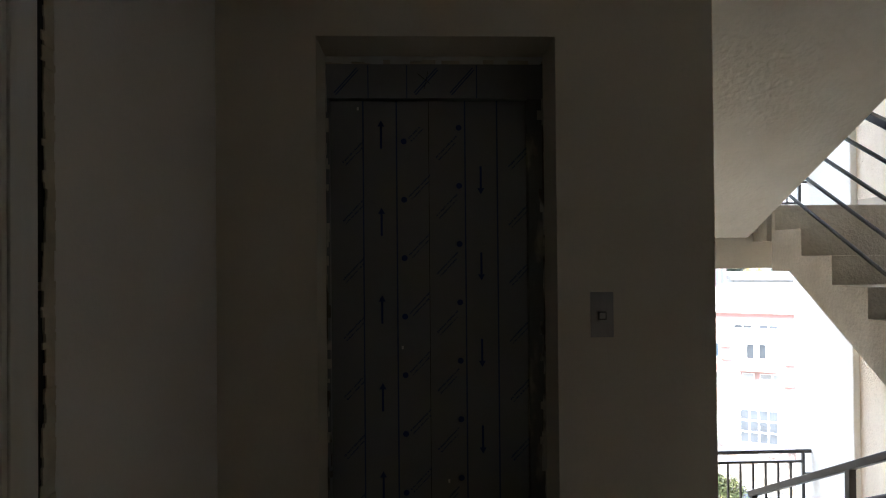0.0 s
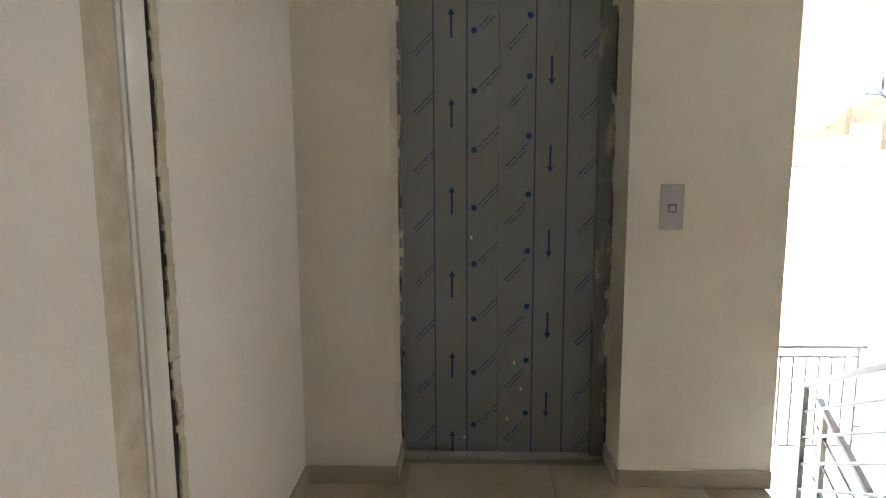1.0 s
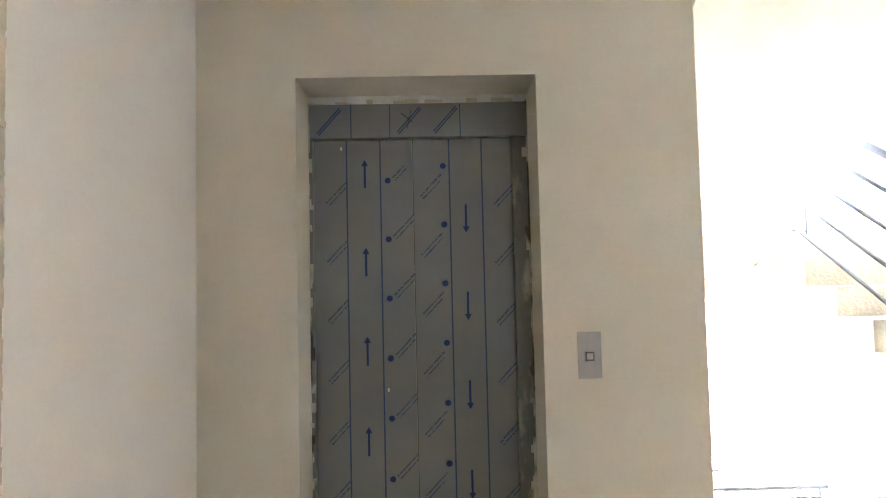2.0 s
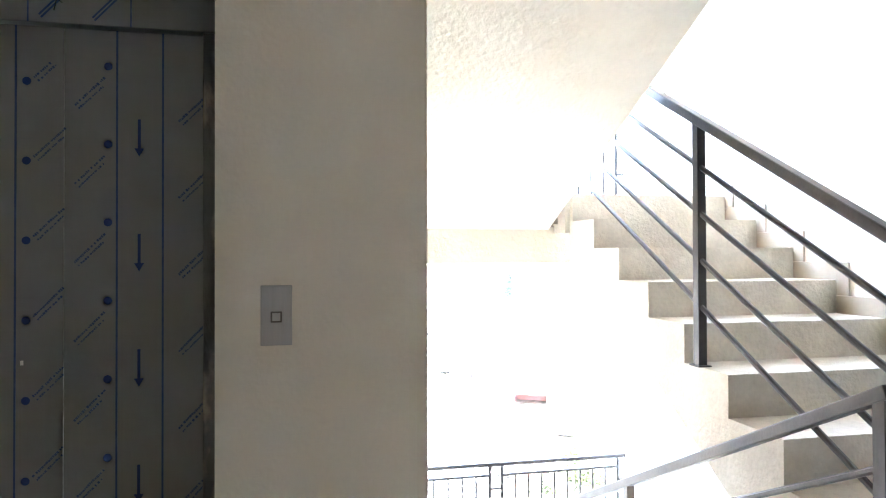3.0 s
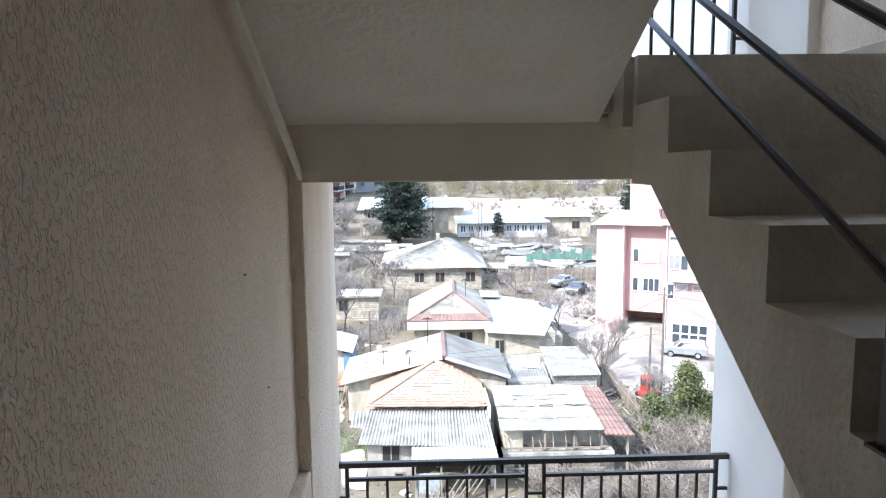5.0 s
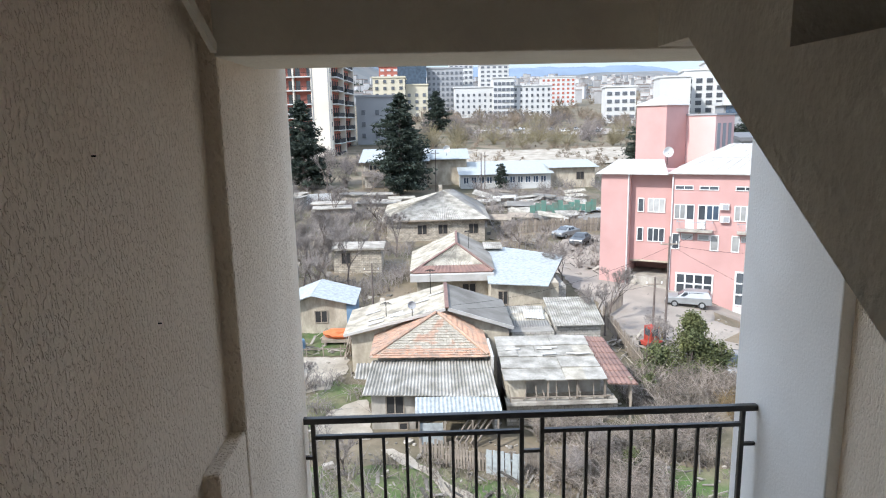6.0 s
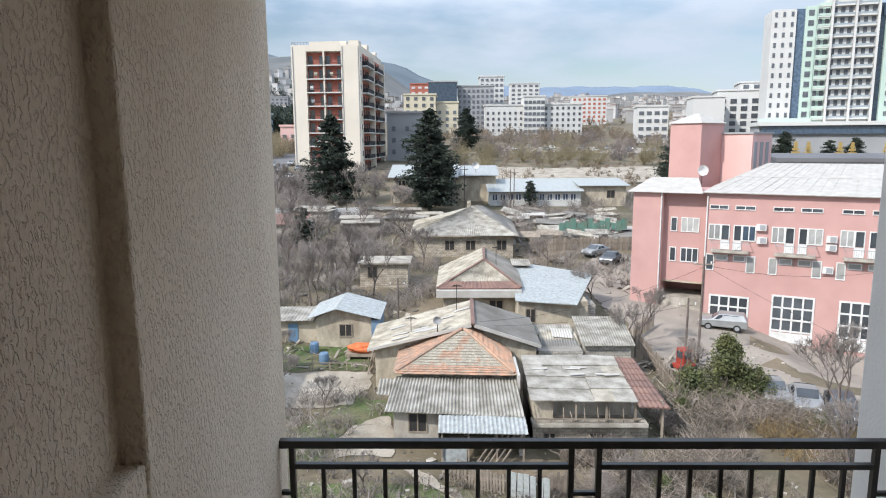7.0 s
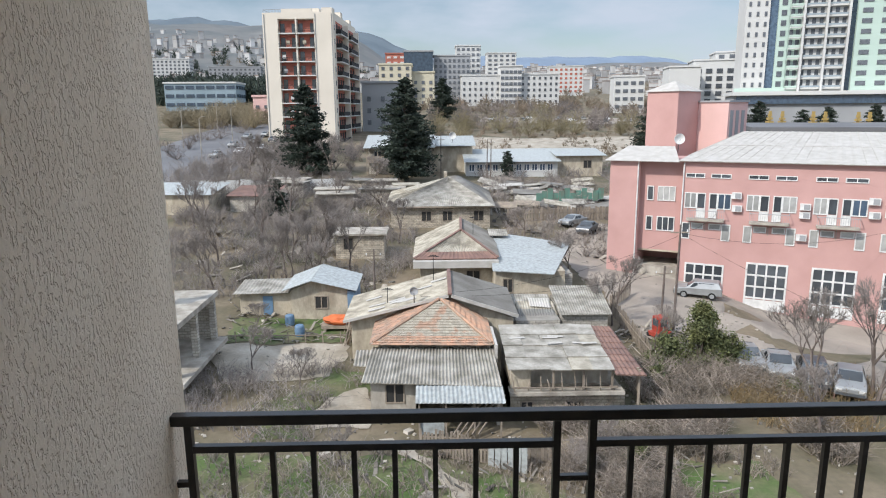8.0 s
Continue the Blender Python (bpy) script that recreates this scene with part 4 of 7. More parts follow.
for x, z, w, hh in ((-2.5, 0.3, 0.8, 0.7), (0.2, 0.2, 1.0, 0.8)):
    hole(h, x, z, w, hh, 1.19)
for k in range(7):
    bm = bmesh.new()
    box(bm, -0.5, 0.5, -0.1, 0.1, 0, 0.025, pose(rnd.uniform(-2.8, 2.4), rnd.uniform(1.2, 6.4), 3.36 + rnd.uniform(0, 0.05) + 0.28, 4, 0, rnd.uniform(-10, 10)))
    part("loose_sheet", bm, M_WMETAL, h, "white loose strip on the roof")
part("tall_post", boxes((4.35, 4.47, 0.6, 0.72, -0.5, 3.1)), M_PLANK, h)
part("wing_wall", boxes((3.0, 3.9, 1.6, 6.6, -0.5, 1.2)), M_STONE, h)
rnd = random.Random(5)
for i in range(5):
    for j in range(4):
        x0, y0 = -3.3 + i * 1.24, 0.7 + j * 1.58
        bm = bmesh.new()
        z = 3.1 + 0.11 * (y0 - 0.7)
        box(bm, 0, 1.26, 0, 1.66, 0, 0.06, pose(x0, y0 - 0.15 * (i / 5), z + rnd.uniform(0.0, 0.07), 4, rnd.uniform(-1.5, 1.5), rnd.uniform(-2, 2)))
        part("roof_slab", bm, rnd.choice((M_SLATE, M_SLATE, M_SLATEW, M_SLATE)), h)
bm = bmesh.new()
corr(bm, (2.9, 0.2, 2.95), (4.7, 0.2, 2.85), (4.3, 6.9, 3.6), (2.9, 6.9, 3.7), 0.3, 0.03, 0.05, 8, 0.04)
part("red_roof_strip", bm, M_RUST, h, "red-brown tile strip")

# block shed
h = house_at("block_shed", "small block shed with a corrugated roof", 13.7, 48)
walls(h, -1.8, 1.6, 0.4, 5.6, 2.6, M_BLOCK)
bm = bmesh.new()
corr(bm, (-2.0, 0.0, 2.65), (1.8, 0.0, 2.65), (2.3, 6.0, 3.2), (-1.8, 6.3, 3.2), 0.2, 0.035)
part("roof", bm, M_SLATE, h)

# house with brown-edged hip and the pale metal extension
h = house_at("metal_extension_house", "old house with a half-hip roof and a pale metal extension", 5.2, 59.6)
walls(h, -4.0, 2.6, 0.6, 11.5, 3.2, M_RENDER)
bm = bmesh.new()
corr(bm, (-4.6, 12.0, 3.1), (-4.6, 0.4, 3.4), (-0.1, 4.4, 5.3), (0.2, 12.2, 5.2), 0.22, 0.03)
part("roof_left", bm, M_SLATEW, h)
# Right slope again darker by colour, as its shaded side.
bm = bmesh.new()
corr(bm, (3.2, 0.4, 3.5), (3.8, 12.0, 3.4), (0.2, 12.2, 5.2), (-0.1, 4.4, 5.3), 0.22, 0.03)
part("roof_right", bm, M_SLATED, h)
bm = bmesh.new()
corr(bm, (-4.4, 0.3, 3.42), (3.0, 0.3, 3.42), (0.0, 4.3, 5.28), (-0.2, 4.3, 5.28), 0.22, 0.03)
part("hip_sheet", bm, M_SLATEW, h, "corrugated half-hip")
bm = bmesh.new()
corr(bm, (-4.4, 0.1, 3.40), (3.0, 0.1, 3.40), (2.2, 0.95, 3.88), (-3.6, 0.95, 3.88), 0.4, 0.02, 0.1)
part("rust_band", bm, M_RUST, h, "rusty red-brown band")
bm = bmesh.new()
bar(bm, (-4.5, 0.2, 3.55), (-0.1, 4.4, 5.42), 0.25, 0.08)
bar(bm, (3.1, 0.2, 3.55), (-0.1, 4.4, 5.42), 0.25, 0.08)
bar(bm, (-0.1, 4.3, 5.42), (0.2, 12.2, 5.32), 0.25, 0.08)
part("ridge_cap", bm, M_RUST, h, "red-brown hip and ridge caps")
part("white_fascia", boxes((-4.6, 3.1, -0.5, 0.25, 2.75, 3.38)), M_WMETAL, h, "white sheet fascia")
walls(h, 2.6, 8.6, -2.6, 6.0, 2.9, M_RENDER, "extension_wall")
hole(h, 3.2, 1.0, 0.9, 1.3, -2.61)
hole(h, 0.2, 0.9, 1.3, 1.4, 0.59)
bm = bmesh.new()
corr(bm, (2.3, -2.9, 3.0), (7.4, -4.0, 2.9), (11.0, 7.0, 3.3), (3.2, 12.2, 3.7), 0.9, 0.02, 0.06, 3, 0.02)
part("extension_roof", bm, M_ZINC, h, "pale blue-white metal roof")
bm = bmesh.new()
corr(bm, (3.0, 8.8, 3.9), (5.0, 8.8, 3.85), (5.0, 11.0, 4.1), (3.0, 11.0, 4.2), 0.2, 0.03)
part("small_slate_roof", bm, M_SLATE, h)
walls(h, 8.6, 9.6, -1.0, 5.6, 2.2, M_BLOCK, "lean_to_wall")

# stone house with a broad hip roof
h = house_at("stone_hip_house", "long stone house with a broad grey hip roof", 3.5, 85)
walls(h, -6.4, 6.3, 0.6, 15.5, 3.1, M_STONE)
a, b, c, d, r1, r2 = (-7.0, 0.2, 3.0), (6.9, -0.4, 3.0), (7.4, 16.2, 3.0), (-7.2, 16.2, 3.0), (1.2, 9.8, 5.8), (2.6, 11.0, 5.8)
# Slope colours step from sunlit left to shaded right.
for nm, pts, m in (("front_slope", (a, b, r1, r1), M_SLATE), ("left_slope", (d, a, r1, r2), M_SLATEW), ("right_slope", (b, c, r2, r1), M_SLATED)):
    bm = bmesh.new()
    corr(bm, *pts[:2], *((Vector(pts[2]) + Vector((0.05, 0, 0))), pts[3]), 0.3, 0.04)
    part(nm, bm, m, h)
part("eave_board", boxes((-6.9, 6.8, -0.1, 0.1, 2.85, 3.02)), M_PLANK, h)
for x in (-2.5, 0.2, 4.2):
    hole(h, x, 1.0, 1.3, 1.35, 0.59)
part("chimney", boxes((0.6, 1.1, 10.2, 10.7, 5.4, 6.5)), M_STONE, h)

# blue-roofed cottage
h = house_at("blue_roof_cottage", "small beige cottage with a pale blue metal roof", -7, 53.4)
walls(h, -2.2, 2.4, 0.4, 4.6, 2.5, M_RENDER)
gable_end(h, -2.2, 2.4, -0.5, 0.4, 2.5, 3.2, M_RENDER)
hole(h, -0.3, 0.9, 1.1, 1.1, 0.39)
for nm, pts in (("roof_left", ((-2.8, 5.0, 2.6), (-2.8, -0.2, 2.55), (-0.4, -0.3, 3.4), (-0.3, 5.2, 3.5))), ("roof_right", ((3.2, -0.2, 2.5), (3.2, 5.0, 2.6), (-0.3, 5.2, 3.5), (-0.4, -0.3, 3.4)))):
    bm = bmesh.new()
    corr(bm, *pts, 0.8, 0.02)
    part(nm, bm, M_ZINC, h)
part("tarpaulin_wall", boxes((2.4, 3.1, 0.2, 3.6, 0.0, 2.4)), M_TARP, h, "blue tarpaulin side screen")
walls(h, -6.6, -2.2, 1.2, 4.0, 2.1, M_RENDER, "side_wall")
bm = bmesh.new()
corr(bm, (-7.0, 0.7, 2.1), (-2.4, 0.6, 2.2), (-2.3, 4.3, 2.5), (-7.0, 4.3, 2.4), 0.3, 0.03)
part("side_roof", bm, M_SLATE, h)
part("blue_door", boxes((-4.7, -3.9, 1.15, 1.2, 0, 1.8)), M_TARP, h, "faded blue door")

# small ruin
h = house_at("roofless_hut", "low stone hut with a flat slab roof", -5.4, 71.5)
walls(h, -2.6, 2.6, 0, 3.4, 2.6, M_STONE)
part("roof", boxes((-2.9, 2.9, -0.4, 3.8, 2.6, 2.8)), M_CONC, h)
hole(h, -1.8, 1.0, 1.1, 1.3, -0.01)

# long white house and veranda house farther back
h = house_at("long_white_house", "long white house with blue windows and a pale roof", 9, 127.5, 1)
walls(h, 0, 17.5, 0.6, 9, 2.8, M_CITYW)
walls(h, 17.5, 26.5, 2, 10, 3.6, M_RENDER, "end_wall")
bm = bmesh.new()
corr(bm, (-0.4, -0.4, 2.7), (18, -0.4, 2.7), (18, 9.5, 4.6), (-0.4, 9.5, 4.6), 1.0, 0.02)
part("roof", bm, M_ZINC, h)
bm = bmesh.new()
corr(bm, (17.2, 1.2, 3.6), (27.2, 1.2, 3.6), (27.2, 10.5, 4.5), (17.2, 10.5, 4.5), 1.0, 0.02)
part("end_roof", bm, M_ZINC, h)
for k in range(11):
    window(h, 0.5 + 1.5 * k, 0.9, 1.15, 1.4, 0.59, 2, 1, M_PVC, M_PANEB, t=0.14)
hole(h, 22.8, 1.2, 1.6, 1.5, 1.99)
h = house_at("veranda_house", "two-storey house with timber veranda and pale metal roof", -9.5, 127)
walls(h, 0, 12, 2.0, 10, 5.2, M_BLOCK)
walls(h, 12, 20, 6.0, 14, 5.0, M_RENDER, "rear_wall")
for nm, pts in (("roof", ((-0.8, -0.4, 5.2), (12.6, -0.4, 5.2), (12.6, 10.5, 7.2), (-0.8, 10.5, 7.2))), ("rear_roof", ((11.6, 4.8, 5.2), (20.6, 4.8, 5.2), (20.6, 14, 6.8), (11.6, 14, 6.8)))):
    bm = bmesh.new()
    corr(bm, *pts, 1.0, 0.02)
    part(nm, bm, M_ZINC, h)
part("veranda_floor", boxes((-0.4, 12.2, 0.0, 2.0, 2.5, 2.75)), M_PLANK, h)
for k in range(7):
    part("veranda_post", boxes((-0.3 + 2.05 * k, -0.15 + 2.05 * k, 0.05, 0.2, -0.4, 5.2)), M_PLANK, h)
part("veranda_rail", boxes((-0.3, 12.1, 0.0, 0.12, 2.8, 3.7)), M_YELLOW if False else M_PLANK, h)
for k in range(4):
    window(h, 1.0 + 2.8 * k, 3.2, 1.4, 1.4, 1.99, 2, 1, M_PVC, M_PANE)
d2 = thing("satellite_dish", "white satellite dish on a metal roof", "satellite dish", "dishes", at=(6, 131, land(6.5, 131) + 6.4))
dish_parts(d2, 0.7)

# ---- pink building ----
p = thing("pink_building", "long pink stucco building with white windows and metal roof", "building", at=(26.1, 64.6, land(26.8, 64.6)), yaw=-27)
PT = 11.75
bay = 5.45
NB = 5
wallx = 0.0
bm = boxes((-0.2, 27.5, 0.0, 14.0, -3.0, PT))
part("wall", bm, M_PINK, p)
part("end_wall", boxes((-7.1, -4.2, 0.0, 9.0, -3.0, PT - 0.1)), M_PINK, p)
part("recess_wall", boxes((-4.2, -0.2, 0.9, 9.0, 2.8, PT - 0.1), (-4.2, -0.2, 5.0, 9.0, -3.0, 2.8)), M_PINK, p)
part("passage_floor", boxes((-4.2, -0.2, 0.2, 5.0, -3.0, 1.15)), M_CONC, p)
part("passage_ceiling", boxes((-4.2, -0.2, 0.9, 5.0, 2.62, 2.799)), M_RENDER, p)
for x, z, w, hh in ((-3.55, 7.75, 0.65, 1.45), (-2.55, 7.75, 1.7, 1.45), (-3.55, 4.75, 0.65, 1.45), (-2.5, 4.75, 1.7, 1.45)):
    window(p, x, z, w, hh, 0.89, 1 if w < 1 else 3, 1, M_PVC, M_PANEC if w > 1 and z > 7 else M_PANE)


def balcony():
    bm = boxes((0, 3.3, -1.0, 0, 0, 0.18))
    return bm


rail_bm = None
for k in range(NB):
    o = bay * k
    for x0, x1 in ((0.1, 1.8), (2.35, 4.1)):
        window(p, o + x0, 10.22, x1 - x0, 0.42, -0.001, 2, 1, M_PVC, M_PANE, t=0.07)
    window(p, o + 0.1, 7.3, 1.1, 1.5, -0.001, 2, 1, M_PVC, M_PANEC)
    window(p, o + 1.2, 6.42, 0.8, 2.38, -0.001, 1, 1, M_PVC, M_PANE, panel=0.9)
    window(p, o + 2.3, 6.42, 0.75, 2.38, -0.001, 1, 1, M_PVC, M_PANE, panel=0.9)
    window(p, o + 3.05, 7.3, 1.2, 1.5, -0.001, 2, 1, M_PVC, M_PANEC if k % 2 else M_PANEB)
    window(p, o + 0.0, 4.3, 0.75, 1.6, -0.001, 1, 1, M_PVC, M_PANEC if k else M_PANE)
    window(p, o + 0.85, 5.3, 1.1, 0.6, -0.001, 1, 1, M_PVC, M_PANEC)
    window(p, o + 2.4, 5.3, 1.1, 0.6, -0.001, 1, 1, M_PVC, M_PANEC)
    window(p, o + 3.55, 4.3, 0.8, 1.6, -0.001, 1, 1, M_PVC, M_PANEC)
    top = 1.95 if k == 0 else 2.45
    bottom = -0.2 if k == 0 else -2.1
    window(p, o + 0.5, bottom, 3.55, top - bottom, -0.001, 4, 2 if k == 0 else 4, M_PVC, M_PANE, t=0.16, panel=0 if k == 0 else 1.0)
    b = piece("balcony", shared(("balcony",), balcony, M_CONC), p, (o + 0.45, 0, 6.2))

    def rails():
        bm = bmesh.new()
        bar(bm, (0.02, -0.97, 1.0), (3.28, -0.97, 1.0), 0.05)
        bar(bm, (0.02, -0.97, 1.0), (0.02, 0, 1.0), 0.05)
        bar(bm, (3.28, -0.97, 1.0), (3.28, 0, 1.0), 0.05)
        for i in range(19):
            x = 0.02 + 3.26 * i / 18
            bar(bm, (x, -0.97, 0.18), (x, -0.97, 1.0), 0.022)
        return bm

    piece("balcony_rail", shared(("balrail",), rails, M_CITYG), b, (0, 0, 0))
    piece("brace", shared(("brace",), lambda: boxes((0, 0.06, -0.06, 0, -1.1, 0.1)), M_CONC), b, (1.6, 0, 0))

    def ac():
        return boxes((0, 0.85, -0.35, 0, 0, 0.58))

    for x, z in (((4.25, 8.4), (4.35, 7.2)) if k % 2 == 0 else ((4.5, 7.65), (4.5, 6.9), (4.4, 4.85))):
        a = piece("air_conditioner", shared(("ac",), ac, M_PVC), p, (o + x, -0.02, z))
        piece("fan_grille", shared(("acfan",), lambda: boxes((0.3, 0.78, -0.37, -0.345, 0.06, 0.52)), M_CITYG), a)
for x in (-4.35, -0.1, 21.6):
    bm = bmesh.new()
    tube(bm, [(x, -0.12, -0.5), (x, -0.12, PT - 0.3), (x, 0.2, PT)], 0.07, 8)
    part("downpipe", bm, M_PVC, p)
bm = bmesh.new()
corr(bm, (-0.6, -0.5, PT), (28, -0.5, PT), (24, 12.0, PT + 2.4), (4.5, 12.0, PT + 2.4), 0.8, 0.03, 0.05, 2, 0.03)
part("roof", bm, M_WMETAL, p)
for k in range(1, 30):
    f = k / 30
    lo, hi = Vector((-0.6 + 28.6 * f, -0.5, PT + 0.06)), Vector((4.5 + 19.5 * f, 12.0, PT + 2.46))
    bm = bmesh.new()
    bar(bm, lo, hi, 0.04, 0.07)
    part("seam", bm, M_WMETAL, p)
bm = bmesh.new()
corr(bm, (-0.6, 9.5, PT), (-0.6, -0.5, PT), (4.5, 12.0, PT + 2.4), (4.4, 12.2, PT + 2.4), 0.8, 0.03)
part("roof_end", bm, M_WMETAL, p)
bm = bmesh.new()
corr(bm, (-7.6, -0.5, PT - 0.1), (-0.5, -0.5, PT - 0.1), (-1.6, 4.4, PT + 1.1), (-6.2, 4.4, PT + 1.1), 0.8, 0.03)
part("wing_roof", bm, M_WMETAL, p)
bm = bmesh.new()
corr(bm, (-7.6, 9.2, PT - 0.1), (-7.6, -0.5, PT - 0.1), (-6.2, 4.4, PT + 1.1), (-6.0, 4.6, PT + 1.1), 0.8, 0.03)
part("wing_roof_end", bm, M_WMETAL, p)
bm = bmesh.new()
box(bm, -1.5, 2.3, -2.5, 2.5, 0, 18.5, pose(-3.6, 14.5, 0, 0, 0, -22))
part("stair_tower", bm, M_PINK, p)
bm = bmesh.new()
tm = pose(-3.6, 14.5, 18.5, 0, 0, -22)
for a, b in (((-1.7, -2.7), (2.5, -2.7)), ((2.5, -2.7), (2.5, 2.7)), ((2.5, 2.7), (-1.7, 2.7)), ((-1.7, 2.7), (-1.7, -2.7))):
    tri_roof(bm, tm @ Vector((*a, 0)), tm @ Vector((*b, 0)), tm @ Vector((0.4, 0, 1.2)), 0.06)
part("stair_tower_roof", bm, M_WMETAL, p)
bm = bmesh.new()
lm = pose(1.7, 17.0, 0, 0, 0, -24)
box(bm, -2.0, 2.0, -2.2, 2.2, 0, 17.3, lm)
part("lift_tower", bm, M_PINKL, p)
bm = bmesh.new()
box(bm, -2.15, 2.15, -2.35, 2.35, 17.3, 17.5, lm)
part("lift_tower_cap", bm, M_CITYG, p)
for k in range(3):
    piece("louvre", shared(("louvre",), lambda: boxes((0, 0.04, 0, 0.7, 0, 3.6)), M_CITYG), p, tuple(lm @ Vector((2.0, -1.8 + 1.3 * k, 12.8))), -24)
d3 = thing("satellite_dish", "white satellite dish at the edge of the metal roof", "satellite dish", "dishes", at=(27.1, 69.4, land(27.6, 69.4) + 12.4))
dish_parts(d3, 0.55)

# ---- vehicles ----
def car(name, label, x, y, yaw, paint, length=4.4, height=1.5, estate=False):
    c = thing(name, label, "car", "parked cars", at=(x - 0.5, y, gz(x - 0.5, y) + 0.05), yaw=yaw)
    L, W = length / 2, 0.88
    prof = [(-L, 0.35), (-L, 0.78), (-L + 0.1, 0.92), (-L + 1.05, 1.0), (-L + 1.75, height), (L - (0.35 if estate else 1.2), height), (L - (0.05 if estate else 0.45), 1.02), (L, 0.95), (L, 0.35)]
    bm = bmesh.new()
    rows = []
    for s, inset in ((-1, 0.0), (1, 0.0)):
        rows.append([bm.verts.new((u, s * (W - (0.21 if z > 1.1 else 0.0)), z)) for u, z in prof])
    bm.faces.new(rows[0])
    bm.faces.new(rows[1][::-1])
    for i in range(len(prof)):
        j = (i + 1) % len(prof)
        bm.faces.new((rows[0][j], rows[0][i], rows[1][i], rows[1][j]))
    part("body", bm, paint, c, bevel=0.07)
    zr, zb = height - 0.1, 1.06
    for s in (-1, 1):
        for u0, u1 in ((-L + 1.45, -0.05), (0.05, L - (0.65 if estate else 1.25))):
            bm = bmesh.new()
            vs = [bm.verts.new((u, s * (W + 0.014 - 0.21 * (z - 1.0) / (height - 1.0)), z)) for u, z in ((u0 - 0.1 * (u0 < -0.5), zb), (u1, zb), (u1 - 0.1 * (u1 > 0.5), zr), (u0 + 0.25 * (u0 < -0.5), zr))]
            f = bm.faces.new(vs)
            bmesh.ops.solidify(bm, geom=[f], thickness=0.02)
            part("side_window", bm, M_PANE, c)
    bm = bmesh.new()
    box(bm, -0.01, 0.012, -0.66, 0.66, -0.38, 0.34, pose(-L + 1.39, 0, 1.27, 0, 54, 0))
    part("windscreen", bm, M_PANE, c)
    bm = bmesh.new()
    box(bm, -0.01, 0.01, -0.62, 0.62, -0.2, 0.2, pose(L - (0.2 if estate else 0.82), 0, 1.27, 0, -18 if estate else -57, 0))
    part("rear_window", bm, M_PANE, c)
    for u in (-L + 0.85, L - 0.85):
        for s in (-1, 1):
            bm = bmesh.new()
            tube(bm, [(u, s * (W - 0.18), 0.33), (u, s * (W + 0.02), 0.33)], 0.33, 14)
            wh = part("wheel", bm, M_TYRE, c)
            bm = bmesh.new()
            tube(bm, [(u, s * (W + 0.015), 0.33), (u, s * (W + 0.03), 0.33)], 0.2, 12)
            part("rim", bm, M_SILVER, wh)
    for s in (-0.62, 0.62):
        part("headlight", boxes((-L - 0.02, -L + 0.1, s - 0.16, s + 0.16, 0.66, 0.8)), M_PVC, c)
        part("tail_light", boxes((L - 0.06, L + 0.02, s - 0.1, s + 0.1, 0.72, 0.9)), M_RED, c)
    part("bumper", boxes((-L - 0.05, -L + 0.1, -0.8, 0.8, 0.38, 0.56)), M_DGREY, c)
    return c


car("estate_car", "silver and dark estate car parked before the pink building", 26.7, 59.9, -24, M_SILVER, 4.1, 1.55, True)
car("sedan_car", "silver hatchback parked by the bushes", 24.3, 45.2, 78, M_SILVER, 4.0, 1.42)
car("sedan_car", "pale silver car parked by the bushes", 26.0, 44.0, 70, M_SILVER, 4.0, 1.42)
car("sedan_car", "dark grey car half hidden by bare branches", 27.8, 42.9, 66, M_DGREY, 4.3, 1.5)
car("sedan_car", "pale silver car half hidden by bare branches", 29.5, 41.7, 60, M_SILVER, 4.3, 1.5)
car("sedan_car", "light car parked at the end of the yard", 20.9, 87.5, 40, M_SILVER, 4.0, 1.45)
car("sedan_car", "dark car parked behind the metal roof", 21.9, 83.5, 60, M_DGREY, 4.0, 1.45)
rnd = random.Random(8)
for k in range(9):
    car("sedan_car", "distant car parked along the street", -45 - 1.4 * k * 0.4 + (k % 3) * 4, 150 + 6.5 * k, 86, rnd.choice((M_SILVER, M_CARW, M_DGREY)))

m = thing("small_excavator", "small red and yellow digger standing in the yard", "excavator", at=(19.4, 50.2, gz(19.4, 50.2)), yaw=20)
m.scale = (0.62, 0.62, 0.72)
part("cab", boxes((-0.7, 0.6, -0.7, 0.7, 0.7, 2.4)), M_RED, m, bevel=0.06)
part("cab_window", boxes((-0.5, 0.4, -0.73, -0.7, 1.4, 2.15), (-0.735, -0.7, -0.5, 0.5, 1.4, 2.15)), M_PANE, m)
part("chassis", boxes((-1.2, 1.2, -0.75, 0.75, 0.3, 0.75)), M_RED, m, bevel=0.05)
for s in (-0.75, 0.75):
    bm = bmesh.new()
    box(bm, -1.3, 1.3, s - 0.2, s + 0.2, 0.0, 0.55)
    part("track", bm, M_TYRE, m, bevel=0.1)
bm = bmesh.new()
bar(bm, (0.9, 0.2, 0.8), (1.4, 0.2, 2.6), 0.22)
bar(bm, (1.4, 0.2, 2.6), (1.9, 0.2, 0.7), 0.18)
part("boom", bm, M_YELLOW, m)


